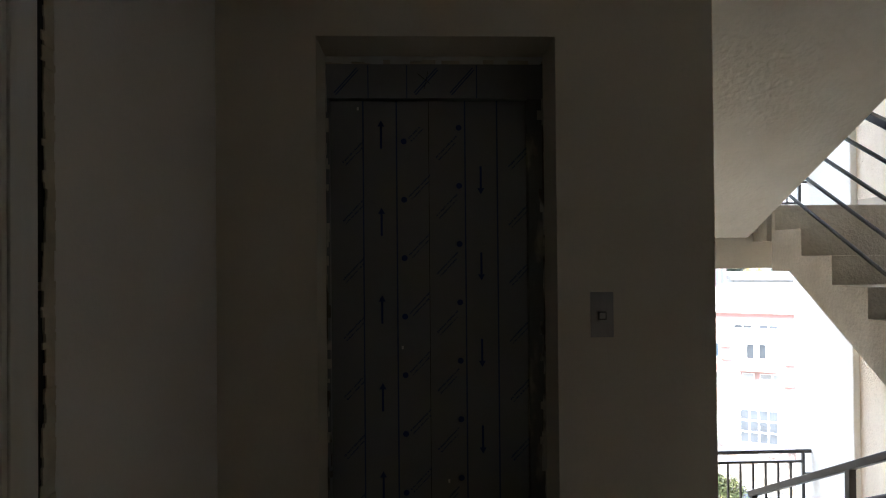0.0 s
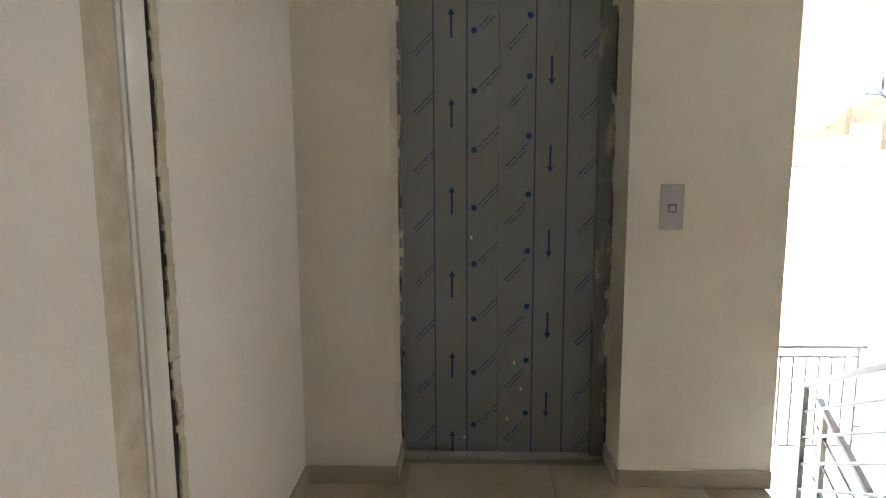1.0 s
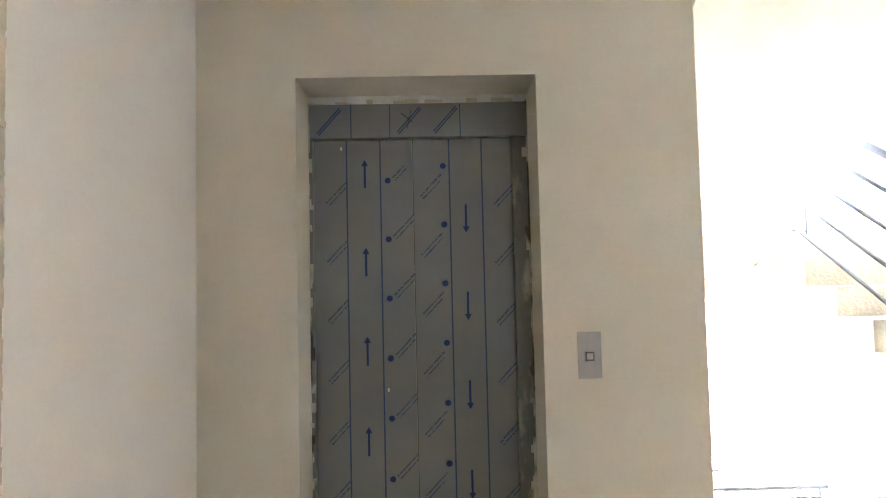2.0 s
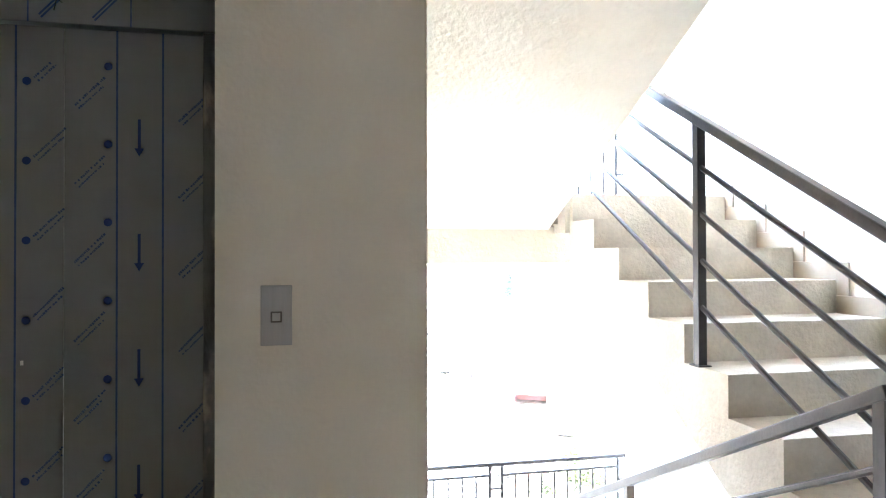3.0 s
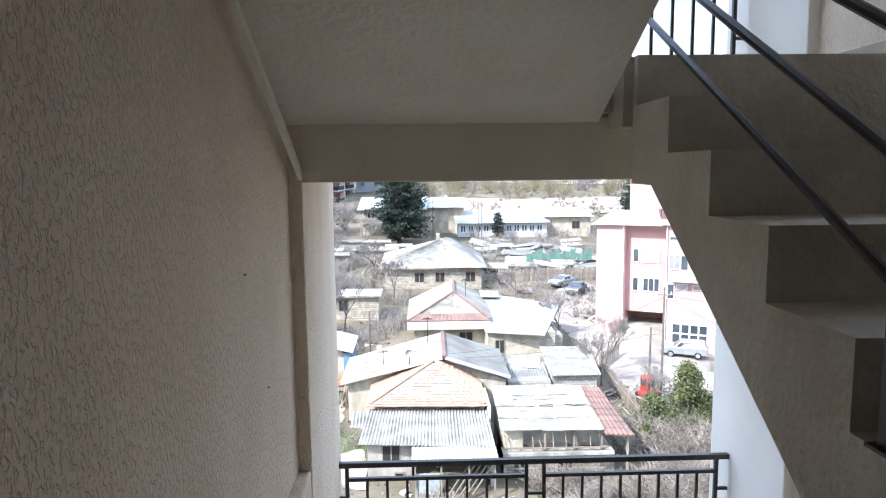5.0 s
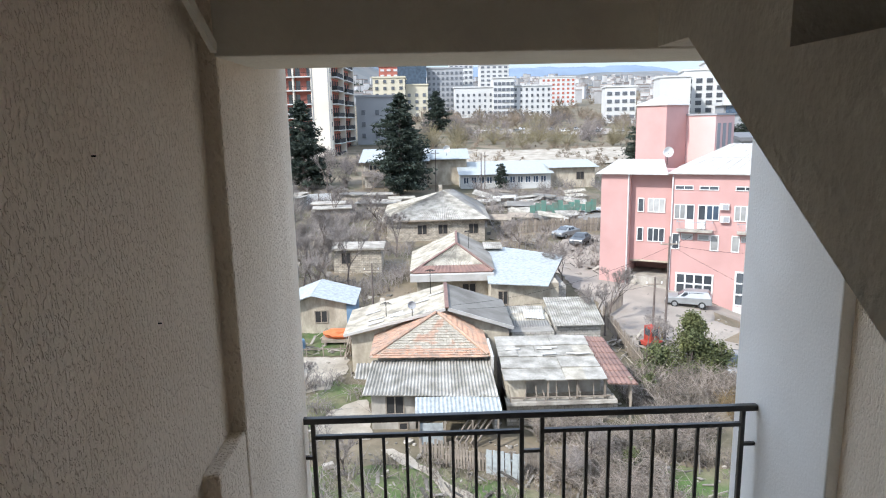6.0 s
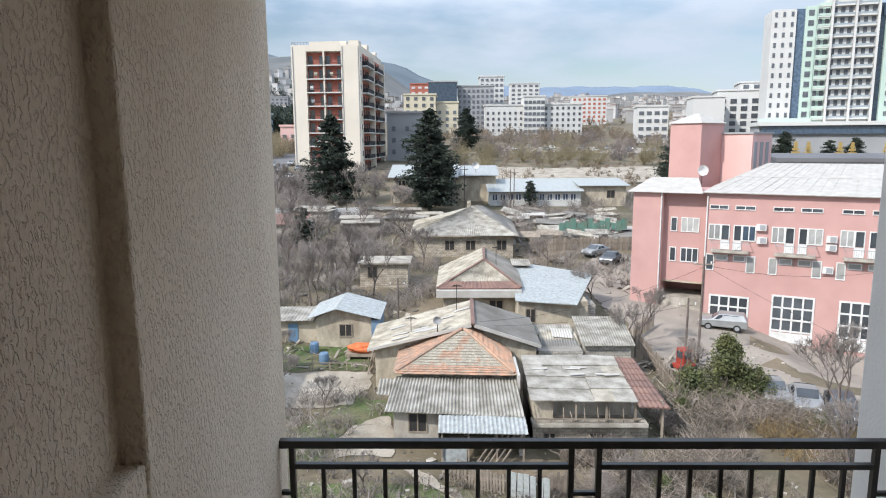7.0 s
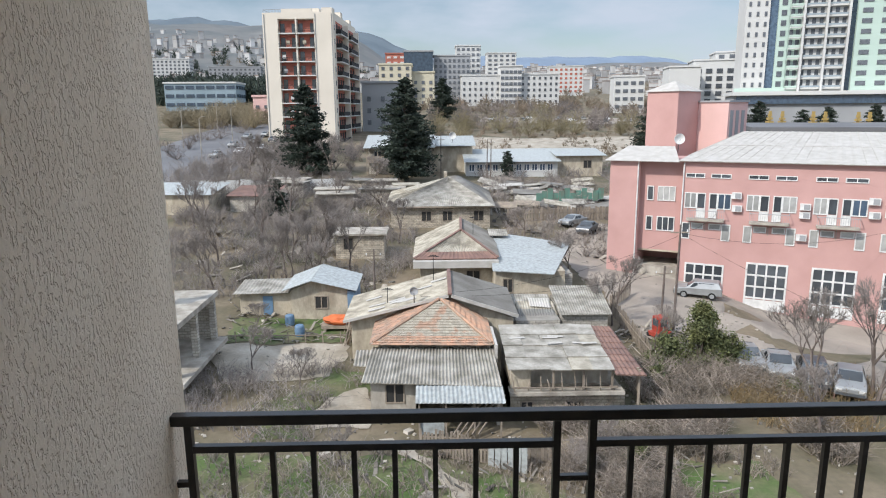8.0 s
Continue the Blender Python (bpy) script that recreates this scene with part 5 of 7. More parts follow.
# ---- plants ----
class Twigs:
    def __init__(self):
        self.v, self.f = [], []

    def spike(self, p, q, r0, r1=0.0, sides=3):
        p, q = Vector(p), Vector(q)
        d = q - p
        s = d.cross(Vector((0.37, 0.61, 0.7)))
        if s.length < 1e-6:
            s = Vector((1, 0, 0))
        s.normalize()
        u = s.cross(d).normalized()
        n = len(self.v)
        for c, r in ((p, r0), (q, max(r1, 0.004))):
            for k in range(sides):
                a = 2 * math.pi * k / sides
                self.v.append(c + (s * math.cos(a) + u * math.sin(a)) * r)
        for k in range(sides):
            j = (k + 1) % sides
            self.f.append((n + k, n + j, n + sides + j, n + sides + k))

    def leaf(self, p, size, rnd, along=None):
        n = len(self.v)
        a = Vector((rnd.gauss(0, 1), rnd.gauss(0, 1), rnd.gauss(0, 0.8))).normalized()
        if along is not None:
            a = (a * 0.55 + along).normalized()
        b = a.orthogonal()
        b = (Matrix.Rotation(rnd.uniform(0, 6.28), 3, a) @ b).normalized() * size * (rnd.uniform(0.35, 0.7) if along is None else rnd.uniform(0.2, 0.4))
        a = a * size
        p = Vector(p)
        self.v += [p - a, p + b, p + a, p - b]
        self.f.append((n, n + 1, n + 2, n + 3))

    def mesh(self, name, material):
        me = bpy.data.meshes.new(name)
        me.from_pydata([tuple(v) for v in self.v], [], self.f)
        me.materials.append(material)
        return me


def bare_tree_meshes(seed, height, spread, levels=5, r=0.16, twig=0.016):
    rnd = random.Random(seed)
    wood, fine = Twigs(), Twigs()

    def grow(p, d, length, rad, lvl):
        q = p
        dd = d.copy()
        for i in range(3):
            n = q + dd * (length / 3)
            r0, r1 = rad * (1 - 0.13 * i), rad * (1 - 0.13 * (i + 1))
            (wood if lvl < 3 else fine).spike(q, n, r0, r1, 5 if lvl < 2 else 3)
            q = n
            dd = (dd + Vector((rnd.gauss(0, 0.10), rnd.gauss(0, 0.10), rnd.gauss(0.05, 0.07)))).normalized()
            if lvl >= 2 and i > 0:
                for _ in range(3):
                    e = (dd + Vector((rnd.gauss(0, 0.7), rnd.gauss(0, 0.7), rnd.gauss(0.2, 0.5)))).normalized()
                    fine.spike(q, q + e * length * rnd.uniform(0.35, 0.9), twig * 0.5, twig * 0.2)
        if lvl < levels:
            for k in range(rnd.choice((2, 3, 3)) if lvl else 4):
                a = rnd.uniform(0, 2 * math.pi)
                tilt = rnd.uniform(0.35, 0.85) * spread
                e = (dd + Vector((math.cos(a), math.sin(a), 0.15)) * tilt).normalized()
                grow(q, e, length * rnd.uniform(0.62, 0.82), max(rad * 0.56, twig * 0.6), lvl + 1)

    grow(Vector((0, 0, -0.2)), Vector((rnd.gauss(0, 0.06), rnd.gauss(0, 0.06), 1)), height * 0.28, r, 0)
    return wood.mesh("trunk", M_BARK), fine.mesh("twigs", M_TWIG)


TREES = [bare_tree_meshes(3, 6.5, 0.85, 5, 0.12, 0.020), bare_tree_meshes(14, 8.0, 0.7, 5, 0.14, 0.020), bare_tree_meshes(27, 5.0, 1.0, 5, 0.10, 0.017), bare_tree_meshes(33, 7.5, 0.28, 4, 0.09, 0.020)]


def bare_tree(x, y, kind, scale, turn, label="leafless tree with a spreading crown of fine grey-brown twigs"):
    t = thing("bare_tree", label, "tree", "bare trees", at=(x, y, gz(x, y)), yaw=turn)
    t.scale = (scale, scale, scale)
    a = new("trunk", TREES[kind][0])
    a.parent = t
    b = new("crown", TREES[kind][1])
    b.parent = t


rnd = random.Random(77)
SPOTS = [(-9.5, 66, 0, 1.05), (-6.5, 67, 1, 0.9), (-2.0, 78, 2, 1.3), (-13, 70, 0, 1.1), (-17, 74, 1, 1.0), (-20, 68, 0, 1.2), (-24, 76, 1, 1.1), (-11, 80, 0, 1.0), (-16, 84, 1, 1.1), (-5, 92, 2, 1.3), (-8, 62, 2, 1.1),
         (-22, 90, 0, 1.2), (-28, 84, 1, 1.2), (-30, 98, 0, 1.2), (-12, 98, 2, 1.3), (17.4, 55.5, 0, 0.95), (16.3, 52.6, 2, 1.1), (18.2, 47.5, 2, 0.9), (-13.5, 62, 2, 1.2), (-18, 60, 0, 1.0), (25.4, 38.8, 0, 1.35), (28.0, 37.6, 0, 1.3), (29.8, 40.5, 1, 1.1), (23.0, 35, 2, 1.1),
         (-11.8, 50.5, 2, 0.6), (-10.5, 44.2, 2, 0.75), (-6.8, 41.6, 2, 0.65), (15.5, 66, 2, 1.0), (13, 80, 2, 1.0), (-26, 112, 0, 1.3), (-16, 120, 1, 1.2), (-32, 126, 0, 1.4), (-8, 112, 2, 1.4), (10.5, 33.5, 2, 0.7), (-3, 33, 2, 0.6), (8.6, 31.5, 2, 0.6)]
for x, y, k, s in SPOTS:
    bare_tree(x, y, k, s, rnd.uniform(0, 360))
for x, y in ((-11.5, 63.5), (-10.6, 64.2), (-9.6, 63.8), (-12.4, 64.4)):
    bare_tree(x, y, 3, 1.0, rnd.uniform(0, 360), "slender leafless tree with upright pale twigs")


def conifer(x, y, height, radius, seed, label, name="conifer"):
    rnd = random.Random(seed)
    t = thing(name, label, "tree", "conifers", at=(x, y, gz(x, y)), yaw=0)
    wood, leaves = Twigs(), Twigs()
    wood.spike((0, 0, -0.2), (0, 0, height * 0.97), height * 0.022, 0.03, 7)
    n = int(height * 17)
    for i in range(n):
        f = (i + rnd.random()) / n
        z = height * (0.07 + 0.92 * f)
        r = radius * (1 - f) ** 0.62 * rnd.uniform(0.45, 1.12) + 0.3
        a = rnd.uniform(0, 2 * math.pi)
        r *= min(1.0, 0.6 + 2.2 * f) * (1 + 0.55 * noise.noise((math.cos(a) * 1.3, math.sin(a) * 1.3, z * 0.45 + seed * 7)))
        tip = Vector((math.cos(a) * r, math.sin(a) * r, z - 0.10 * r + rnd.uniform(0, 0.25) * r))
        base = Vector((0, 0, z))
        wood.spike(base, tip, 0.05, 0.01)
        m = int(24 + 38 * r / 2.2)
        for j in range(m):
            g = rnd.uniform(0.25, 1.05)
            c = base.lerp(tip, g)
            s = 0.22 * r * g + 0.12
            leaves.leaf(c + Vector((rnd.gauss(0, s * 0.5), rnd.gauss(0, s * 0.5), rnd.gauss(-0.10, s * 0.22))), rnd.uniform(0.15, 0.36) * (0.6 + radius / 8), rnd, (tip - base).normalized() * 0.7 + Vector((0, 0, rnd.uniform(-0.5, 0.4))))
    for nm, me in (("trunk", wood.mesh("trunk", M_BARK)), ("crown", leaves.mesh("crown", M_NEEDLE))):
        o = new(nm, me)
        o.parent = t


conifer(-2.6, 119, 18.4, 5.4, 1, "tall dark green conifer with a ragged pointed crown")
conifer(-21.4, 128, 17.0, 5.4, 2, "dark green conifer with a broad uneven crown")
conifer(16, 126, 5.2, 1.7, 3, "small dark conical conifer before the white house")
conifer(-19, 90, 5.6, 1.9, 4, "small dark green cypress among bare trees")
conifer(58, 170, 13, 5.0, 6, "dark pine behind the pink building")
conifer(63, 176, 11, 4.5, 7, "dark pine behind the pink building")
conifer(6.5, 262, 16, 6, 9, "far dark cedar with level branches")
for k in range(9):
    conifer(76 + 7 * k + (k % 2) * 3, 190 - 4 * k, 10.5 + k % 3, 4, 20 + k, "dark pine at the foot of the tall towers")


def leafy(name, x, y, height, radius, seed, label, material, count=4200, size=0.16):
    rnd = random.Random(seed)
    t = thing(name, label, "tree" if height > 3 else "bush", "evergreen bushes", at=(x, y, gz(x, y)))
    wood, leaves = Twigs(), Twigs()
    centres = []
    for k in range(26):
        f = rnd.random() ** 0.8
        a = rnd.uniform(0, 6.28)
        r = radius * (1 - f) ** 0.6 * rnd.uniform(0.3, 0.95)
        c = Vector((math.cos(a) * r, math.sin(a) * r, height * (0.15 + 0.8 * f)))
        centres.append((c, radius * rnd.uniform(0.2, 0.38) * (1.1 - 0.55 * f)))
        wood.spike((0, 0, height * 0.1 * f), c, 0.05, 0.01)
    wood.spike((0, 0, -0.2), (0, 0, height * 0.9), 0.12, 0.02, 5)
    for k in range(count):
        c, r = rnd.choice(centres)
        leaves.leaf(c + Vector((rnd.gauss(0, r * 0.6), rnd.gauss(0, r * 0.6), rnd.gauss(0, r * 0.65))), rnd.uniform(0.5, 1.0) * size, rnd)
    for nm, me in (("trunk", wood.mesh("trunk", M_BARK)), ("crown", leaves.mesh("crown", material))):
        o = new(nm, me)
        o.parent = t


leafy("evergreen_tree", 20.5, 45.2, 4.6, 2.2, 5, "olive-green evergreen tree beside the yard", M_LEAF, 15000, 0.12)
leafy("broad_pine", -0.8, 128, 12.0, 4.2, 8, "broad dark pine behind the tall conifer", M_NEEDLE, 6000, 0.42)
leafy("evergreen_bush", 18.0, 45.0, 2.4, 1.7, 6, "low green bush beside the evergreen tree", M_LEAF, 2200, 0.13)
leafy("evergreen_bush", 22.4, 44.4, 2.6, 1.5, 7, "dark green bush beside the parked cars", M_LEAF, 2000, 0.13)


def brush(name, x0, x1, y0, y1, count, h, seed, material, label, r=0.016, lean=0.35, avoid=()):
    """Uncountable dry stems over a stretch of ground."""
    rnd = random.Random(seed)
    tw = Twigs()
    made = 0
    while made < count:
        x, y = rnd.uniform(x0, x1), rnd.uniform(y0, y1)
        if noise.noise((x * 0.22, y * 0.22, seed)) < -0.12 or any(a < x < b and c < y < d for a, b, c, d in avoid):
            made += 0.2
            continue
        base = Vector((x, y, gz(x, y)))
        for _ in range(3):
            hh = h * rnd.uniform(0.35, 1.15)
            mid = base + Vector((rnd.gauss(0, lean * 0.5), rnd.gauss(0, lean * 0.5), 0.55)) * hh
            tip = mid + Vector((rnd.gauss(0, lean), rnd.gauss(0, lean), 0.45)) * hh
            tw.spike(base, mid, r, r * 0.8)
            tw.spike(mid, tip, r * 0.8, r * 0.3)
            for _ in range(2):
                tw.spike(mid, mid + Vector((rnd.gauss(0, 0.5), rnd.gauss(0, 0.5), 0.4)) * hh * 0.5, r * 0.6, r * 0.2)
        made += 1
    tagged(new(name, tw.mesh(name, material)), label, "brush", kind="stuff")


brush("dry_brush", 14.5, 24.5, 33, 44.2, 1100, 1.5, 1, M_TWIGP, "tangled pale leafless shrubs below the yard", 0.024, 0.5)
brush("dry_brush", 20.5, 30, 36, 43, 500, 1.2, 2, M_TWIGY, "yellow-brown dry shrubs beside the cars")
brush("dry_brush", -10, 20, 24, 34.5, 1500, 0.7, 3, M_TWIGP, "low dry weeds and twigs")
brush("dry_brush", -30, 0, 57.5, 84, 1900, 1.3, 4, M_TWIG, "grey leafless undergrowth", 0.022, avoid=((-8.2, -2.6, 71, 75.5),))
brush("dry_brush", -32, -3.8, 84, 118, 1900, 1.9, 5, M_TWIG, "grey leafless undergrowth", 0.03)
brush("dry_brush", 11, 27, 72, 125, 1100, 1.2, 6, M_TWIG, "dry weeds round the sheds", 0.028)
brush("dry_brush", -16, -9, 36, 43, 350, 1.4, 7, M_TWIG, "leafless shrubs by the track")
brush("dry_brush", 30, 44, 34, 44, 700, 1.8, 8, M_TWIG, "leafless shrubs below the yard")
brush("dry_brush", -9.5, -1.5, 27, 44.5, 420, 1.1, 10, M_TWIG, "dark leafless shrubs below the track", 0.018, 0.5, avoid=((-4.6, -1.9, 36.8, 41.5),))
brush("dry_brush", 8, 14, 28.5, 38, 600, 1.4, 9, M_TWIGP, "grey brushwood before the barn", 0.02, 0.6)
for k in range(12):
    car("sedan_car", "distant car parked at the edge of the open ground", 26 + 5.2 * k + (k % 3), 262 + (k % 2) * 9, 80 + (k * 37) % 25, (M_CARW, M_SILVER, M_DGREY)[k % 3])
leafy("weedy_bush", 16.5, 42.0, 1.5, 1.3, 11, "low weedy green bush among dry stems", M_LEAF, 1500, 0.10)
leafy("weedy_bush", 24.8, 40.5, 1.4, 1.4, 12, "low weedy green bush among dry stems", M_LEAF, 1500, 0.10)
leafy("weedy_bush", 12.5, 33.0, 1.2, 1.2, 13, "low weedy green bush among dry stems", M_LEAF, 1200, 0.09)

# ---- tower with red loggias ----
t = thing("apartment_tower", "beige ten-storey tower with red loggias", "building", at=(-41.5, 183, land(-41, 183)), yaw=-3)
FH, N = 3.55, 9
Z0 = 31.2 - FH * N
for nm, dims in (("wall", (0, 18.4, 1.6, 36, -4, 33.0)), ("pier", (0, 4.0, 0, 1.6, -4, 33.0)), ("pier", (13.4, 18.4, 0, 1.6, -4, 33.0)), ("mullion", (8.5, 8.9, 0, 1.6, Z0, 31.4)), ("parapet", (4.0, 13.4, 0, 1.6, 31.4, 33.0)), ("plinth", (4.0, 13.4, 0.0, 1.6, -4, Z0))):
    part(nm, boxes(dims), M_BEIGE, t)
part("roof_rail", boxes((0.2, 5.0, 0.2, 0.28, 33.7, 33.8), (0.2, 0.28, 0.2, 12, 33.7, 33.8), *[(0.2 + 0.8 * i, 0.28 + 0.8 * i, 0.2, 0.28, 33.0, 33.8) for i in range(7)]), M_CITYG, t, "thin grey roof railing")
for x0, x1, y0, y1, hh in ((5.0, 13.0, 0.1, 0.6, 0.9), (15.5, 18.2, 0.2, 4.0, 1.1), (16.5, 18.3, 12, 15, 1.5), (17.0, 18.3, 26, 29, 1.2), (8, 13, 9, 15, 2.2)):
    part("roof_upstand", boxes((x0, x1, y0, y1, 33.0, 33.0 + hh)), M_BEIGE, t)
for x in (0.35, 13.7, 18.0):
    part("downpipe", boxes((x, x + 0.14, -0.16, -0.02, 0, 32.6)), M_CITYG, t)
rnd = random.Random(12)
for k in range(N):
    z = Z0 + FH * k
    for i, x in enumerate((4.0, 8.9)):
        b = piece("loggia", shared(("loggia",), lambda: boxes((0, 4.5, -0.35, 1.6, 0, 0.28)), M_CITYW), t, (x, 0, z))
        piece("back_wall", shared(("logback",), lambda: boxes((0, 4.5, 1.5, 1.58, 0.28, FH)), M_BRICK), b)
        for dx in (0.15, 3.1):
            piece("glazed_door", shared(("logdoor",), lambda: boxes((0, 1.2, 1.42, 1.5, 0.3, 2.75)), M_PANE), b, (dx + rnd.uniform(-0.1, 0.2), 0, 0))
        piece("railing", shared(("lograil",), lambda: boxes((0, 4.5, -0.32, -0.26, 1.2, 1.28), (0, 4.5, -0.32, -0.27, 0.72, 0.78), *[(0.05 + 0.3 * j, 0.11 + 0.3 * j, -0.32, -0.27, 0.28, 1.2) for j in range(15)]), M_ROOM), b)
        if rnd.random() < 0.4:
            piece("washing", shared(("washing", k % 3), lambda: boxes((0, 0.9, -0.1, -0.04, 0.9, 1.9)), (M_CITYW, M_RENDER, M_CITYG)[k % 3]), b, (rnd.uniform(0.8, 2.6), 0, 0))
    for y, ln in ((3.4, 10.0), (19.0, 12.5)):
        b = piece("side_balcony", shared(("sidebal", y), lambda: boxes((0, 1.5, 0, ln, 0, 0.3)), M_CITYW), t, (18.4, y, z))
        piece("side_wall", shared(("sidewall", y), lambda: boxes((0.005, 0.06, 0.2, ln - 0.2, 0.3, FH - 0.1)), M_BRICK), b)
        # Flat near-black panels: shade inside the openings is in their colour.
        for j in range(3):
            piece("side_opening", shared(("sideop", y), lambda: boxes((0.06, 0.12, 0, ln / 5, 0.3, 2.8)), M_ROOM), b, (0, 0.6 + j * ln / 3, 0))
        piece("side_railing", shared(("siderail", y), lambda: boxes((1.42, 1.5, 0, ln, 0.3, 1.4), (0.1, 1.5, -0.02, 0.05, 0.3, 1.4)), M_TYRE), b)
        piece("side_fin", shared(("sidefin", y), lambda: boxes((0, 1.6, ln, ln + 0.5, 0, FH)), M_BEIGE), b)
    piece("small_window", shared(("smallwin",), lambda: boxes((0, 0.05, 0, 0.9, 0, 1.3)), M_PANE), t, (18.4, 1.4, z + 1.1))


def far_windows(w, d, z0, z1, dx, dz, ww, wh, sides=("front", "right"), depth=0.25):
    """Rows of window boxes standing just proud of far walls, too small to pick apart."""
    bm = bmesh.new()
    z = z0
    while z + wh < z1:
        if "front" in sides:
            n = max(1, int(w / dx))
            for i in range(n):
                x = w * (i + 0.5) / n
                box(bm, x - ww / 2, x + ww / 2, -depth, 0.1, z, z + wh)
        if "right" in sides:
            n = max(1, int(d / dx))
            for i in range(n):
                y = d * (i + 0.5) / n
                box(bm, w - 0.1, w + depth, y - ww / 2, y + ww / 2, z, z + wh)
        if "left" in sides:
            n = max(1, int(d / dx))
            for i in range(n):
                y = d * (i + 0.5) / n
                box(bm, -depth, 0.1, y - ww / 2, y + ww / 2, z, z + wh)
        z += dz
    return bm


def far_block(name, label, x, y, w, d, hgt, yaw, material, dx=3.2, dz=3.2, ww=1.5, wh=1.6, pane=M_FARPANE, top=None, sides=("front", "right"), base=2.0):
    b = thing(name, label, "building", "city buildings", at=(x, y, land(x, y)), yaw=yaw)
    part("wall", boxes((0, w, 0, d, -1, hgt)), material, b)
    if dx:
        tagged(part("window_rows", far_windows(w, d, base, hgt - 0.6, dx, dz, ww, wh, sides), pane, b), kind="stuff")
    part("roof", boxes((-0.4, w + 0.4, -0.4, d + 0.4, hgt, hgt + 0.7)), top or material, b)
    return b


far_block("city_block", "cream office block with rows of small windows", -22.5, 330, 15.5, 18, 20.5, 0, M_CITYC)
far_block("city_block", "cream office block with rows of small windows", -7, 334, 11, 16, 17, 0, M_CITYC)
far_block("glass_office", "dark blue glass office block", -12, 372, 15.5, 18, 27.5, 0, M_PANEB, dx=0, top=M_CITYG)
far_block("slab_block", "grey slab block with a grid of windows", 4, 378, 20, 14, 25.5, 0, M_CITYG, 2.4, 2.9, 1.3, 1.5)
far_block("slab_block", "tall grey block behind the slab", 17, 398, 14, 16, 31.5, 0, M_CITYW, 2.8, 3.0, 1.6, 1.4)
b = far_block("white_hotel", "long white building with a balconied middle", 18.3, 360, 20.5, 12, 15.5, 0, M_CITYW, 2.6, 3.0, 1.1, 1.4)
far_block("white_hotel", "white building with balconies", 38.5, 357, 11, 14, 20.5, 0, M_CITYW, 2.2, 3.0, 1.7, 1.5)
far_block("white_hotel", "long white building wing", 49.2, 360, 20.5, 12, 16.5, 0, M_CITYW, 2.6, 3.0, 1.1, 1.4)
far_block("white_block", "white tower with dark windows", 45, 520, 22, 16, 30, 0, M_CITYW, 4, 3.2, 2.4, 1.5)
far_block("red_white_block", "white and red-brown apartment block", 92, 520, 26, 16, 21, -4, M_CITYW, 3.4, 3.2, 1.8, 1.6, M_BRICK)
far_block("red_block", "red-brown apartment block with white floors", -25, 420, 12, 14, 27, 0, M_BRICK, 3.4, 3.2, 2.2, 1.2, M_CITYW)
far_block("dark_grey_block", "dark grey three-storey block with small windows", -19.5, 215, 13, 18, 14.7, 0, M_CITYG, 4.0, 3.6, 1.2, 1.5)
far_block("blue_grey_hall", "low blue-grey hall with a flat white roof", -112, 296, 30, 20, 11.5, 4, M_HALL, 4.2, 3.6, 3.4, 1.4, M_PANEB, M_CITYW)
far_block("pink_low_house", "low pink house by the street", -60, 240, 9, 10, 9, 0, M_PINKL, 2.8, 3, 1.2, 1.2)
far_block("slab_apartments", "pale slab apartments on the rise", -250, 620, 36, 16, 23, 6, M_CITYW, 3.4, 3.0, 1.8, 1.5)
far_block("slab_apartments", "pale slab apartments on the rise", -190, 600, 44, 16, 17, 6, M_CITYG, 3.4, 3.0, 1.8, 1.5)
far_block("slab_apartments", "pale slab apartments on the rise", -140, 590, 40, 16, 15, 6, M_CITYG, 3.4, 3.0, 1.8, 1.5)
far_block("brown_white_block", "white and brown block with deep balconies", 88, 320, 14, 16, 16.5, -8, M_CITYW, 3.4, 3.6, 2.2, 1.6)
far_block("plain_end_block", "plain white end wall of a tall block", 106, 298, 13, 18, 21, -10, M_CITYW, dx=0)
far_block("balcony_block", "white block with dark balconies", 121, 310, 18, 20, 24, -14, M_CITYW, 4.2, 3.3, 2.6, 2.0)
far_block("balcony_block", "white block with dark balconies", 136, 322, 14, 20, 28, -14, M_CITYW, 4.2, 3.3, 2.4, 2.0)

# tall white and green tower in vertical bands
t = thing("green_white_tower", "tall white and pale green tower with balcony columns", "building", at=(102.4, 221.3, 1.1), yaw=-14)
t.scale = (0.64, 0.64, 0.64)
part("podium", boxes((-6, 76, -16, 10, 4.6, 6.4)), M_CITYW, t)
part("podium_wall", boxes((-5, 75, -13, 10, -20, 4.6)), M_CITYG, t)
part("podium_glass", boxes((-4, 74, -14.4, -14.0, 0.5, 4.2)), M_PANEB, t)
FLOOR = 4.85
BANDS = [("white_bay", 0, 11, 0, 61, M_CITYW, 3.6, 1.2, 2.2), ("glass_strip", 11, 15, 1.2, 61, M_PANEB, 0, 0, 0), ("green_bay", 15, 20, 0, 62, M_GREENW, 4.5, 2.4, 2.6), ("green_balcony_column", 20, 26, 0.5, 62.5, M_GREENW, 3.0, 1.7, 3.0),
         ("balcony_column", 26, 46, -0.5, 66, M_CITYW, 3.3, 1.7, 3.0), ("glass_strip", 46, 50, 1.2, 62, M_PANEB, 0, 0, 0), ("green_bay", 50, 67, -0.5, 56, M_GREENW, 8.5, 4.4, 2.2), ("white_bay", 67, 92, 6, 58, M_CITYW, 8.0, 3.4, 2.0)]
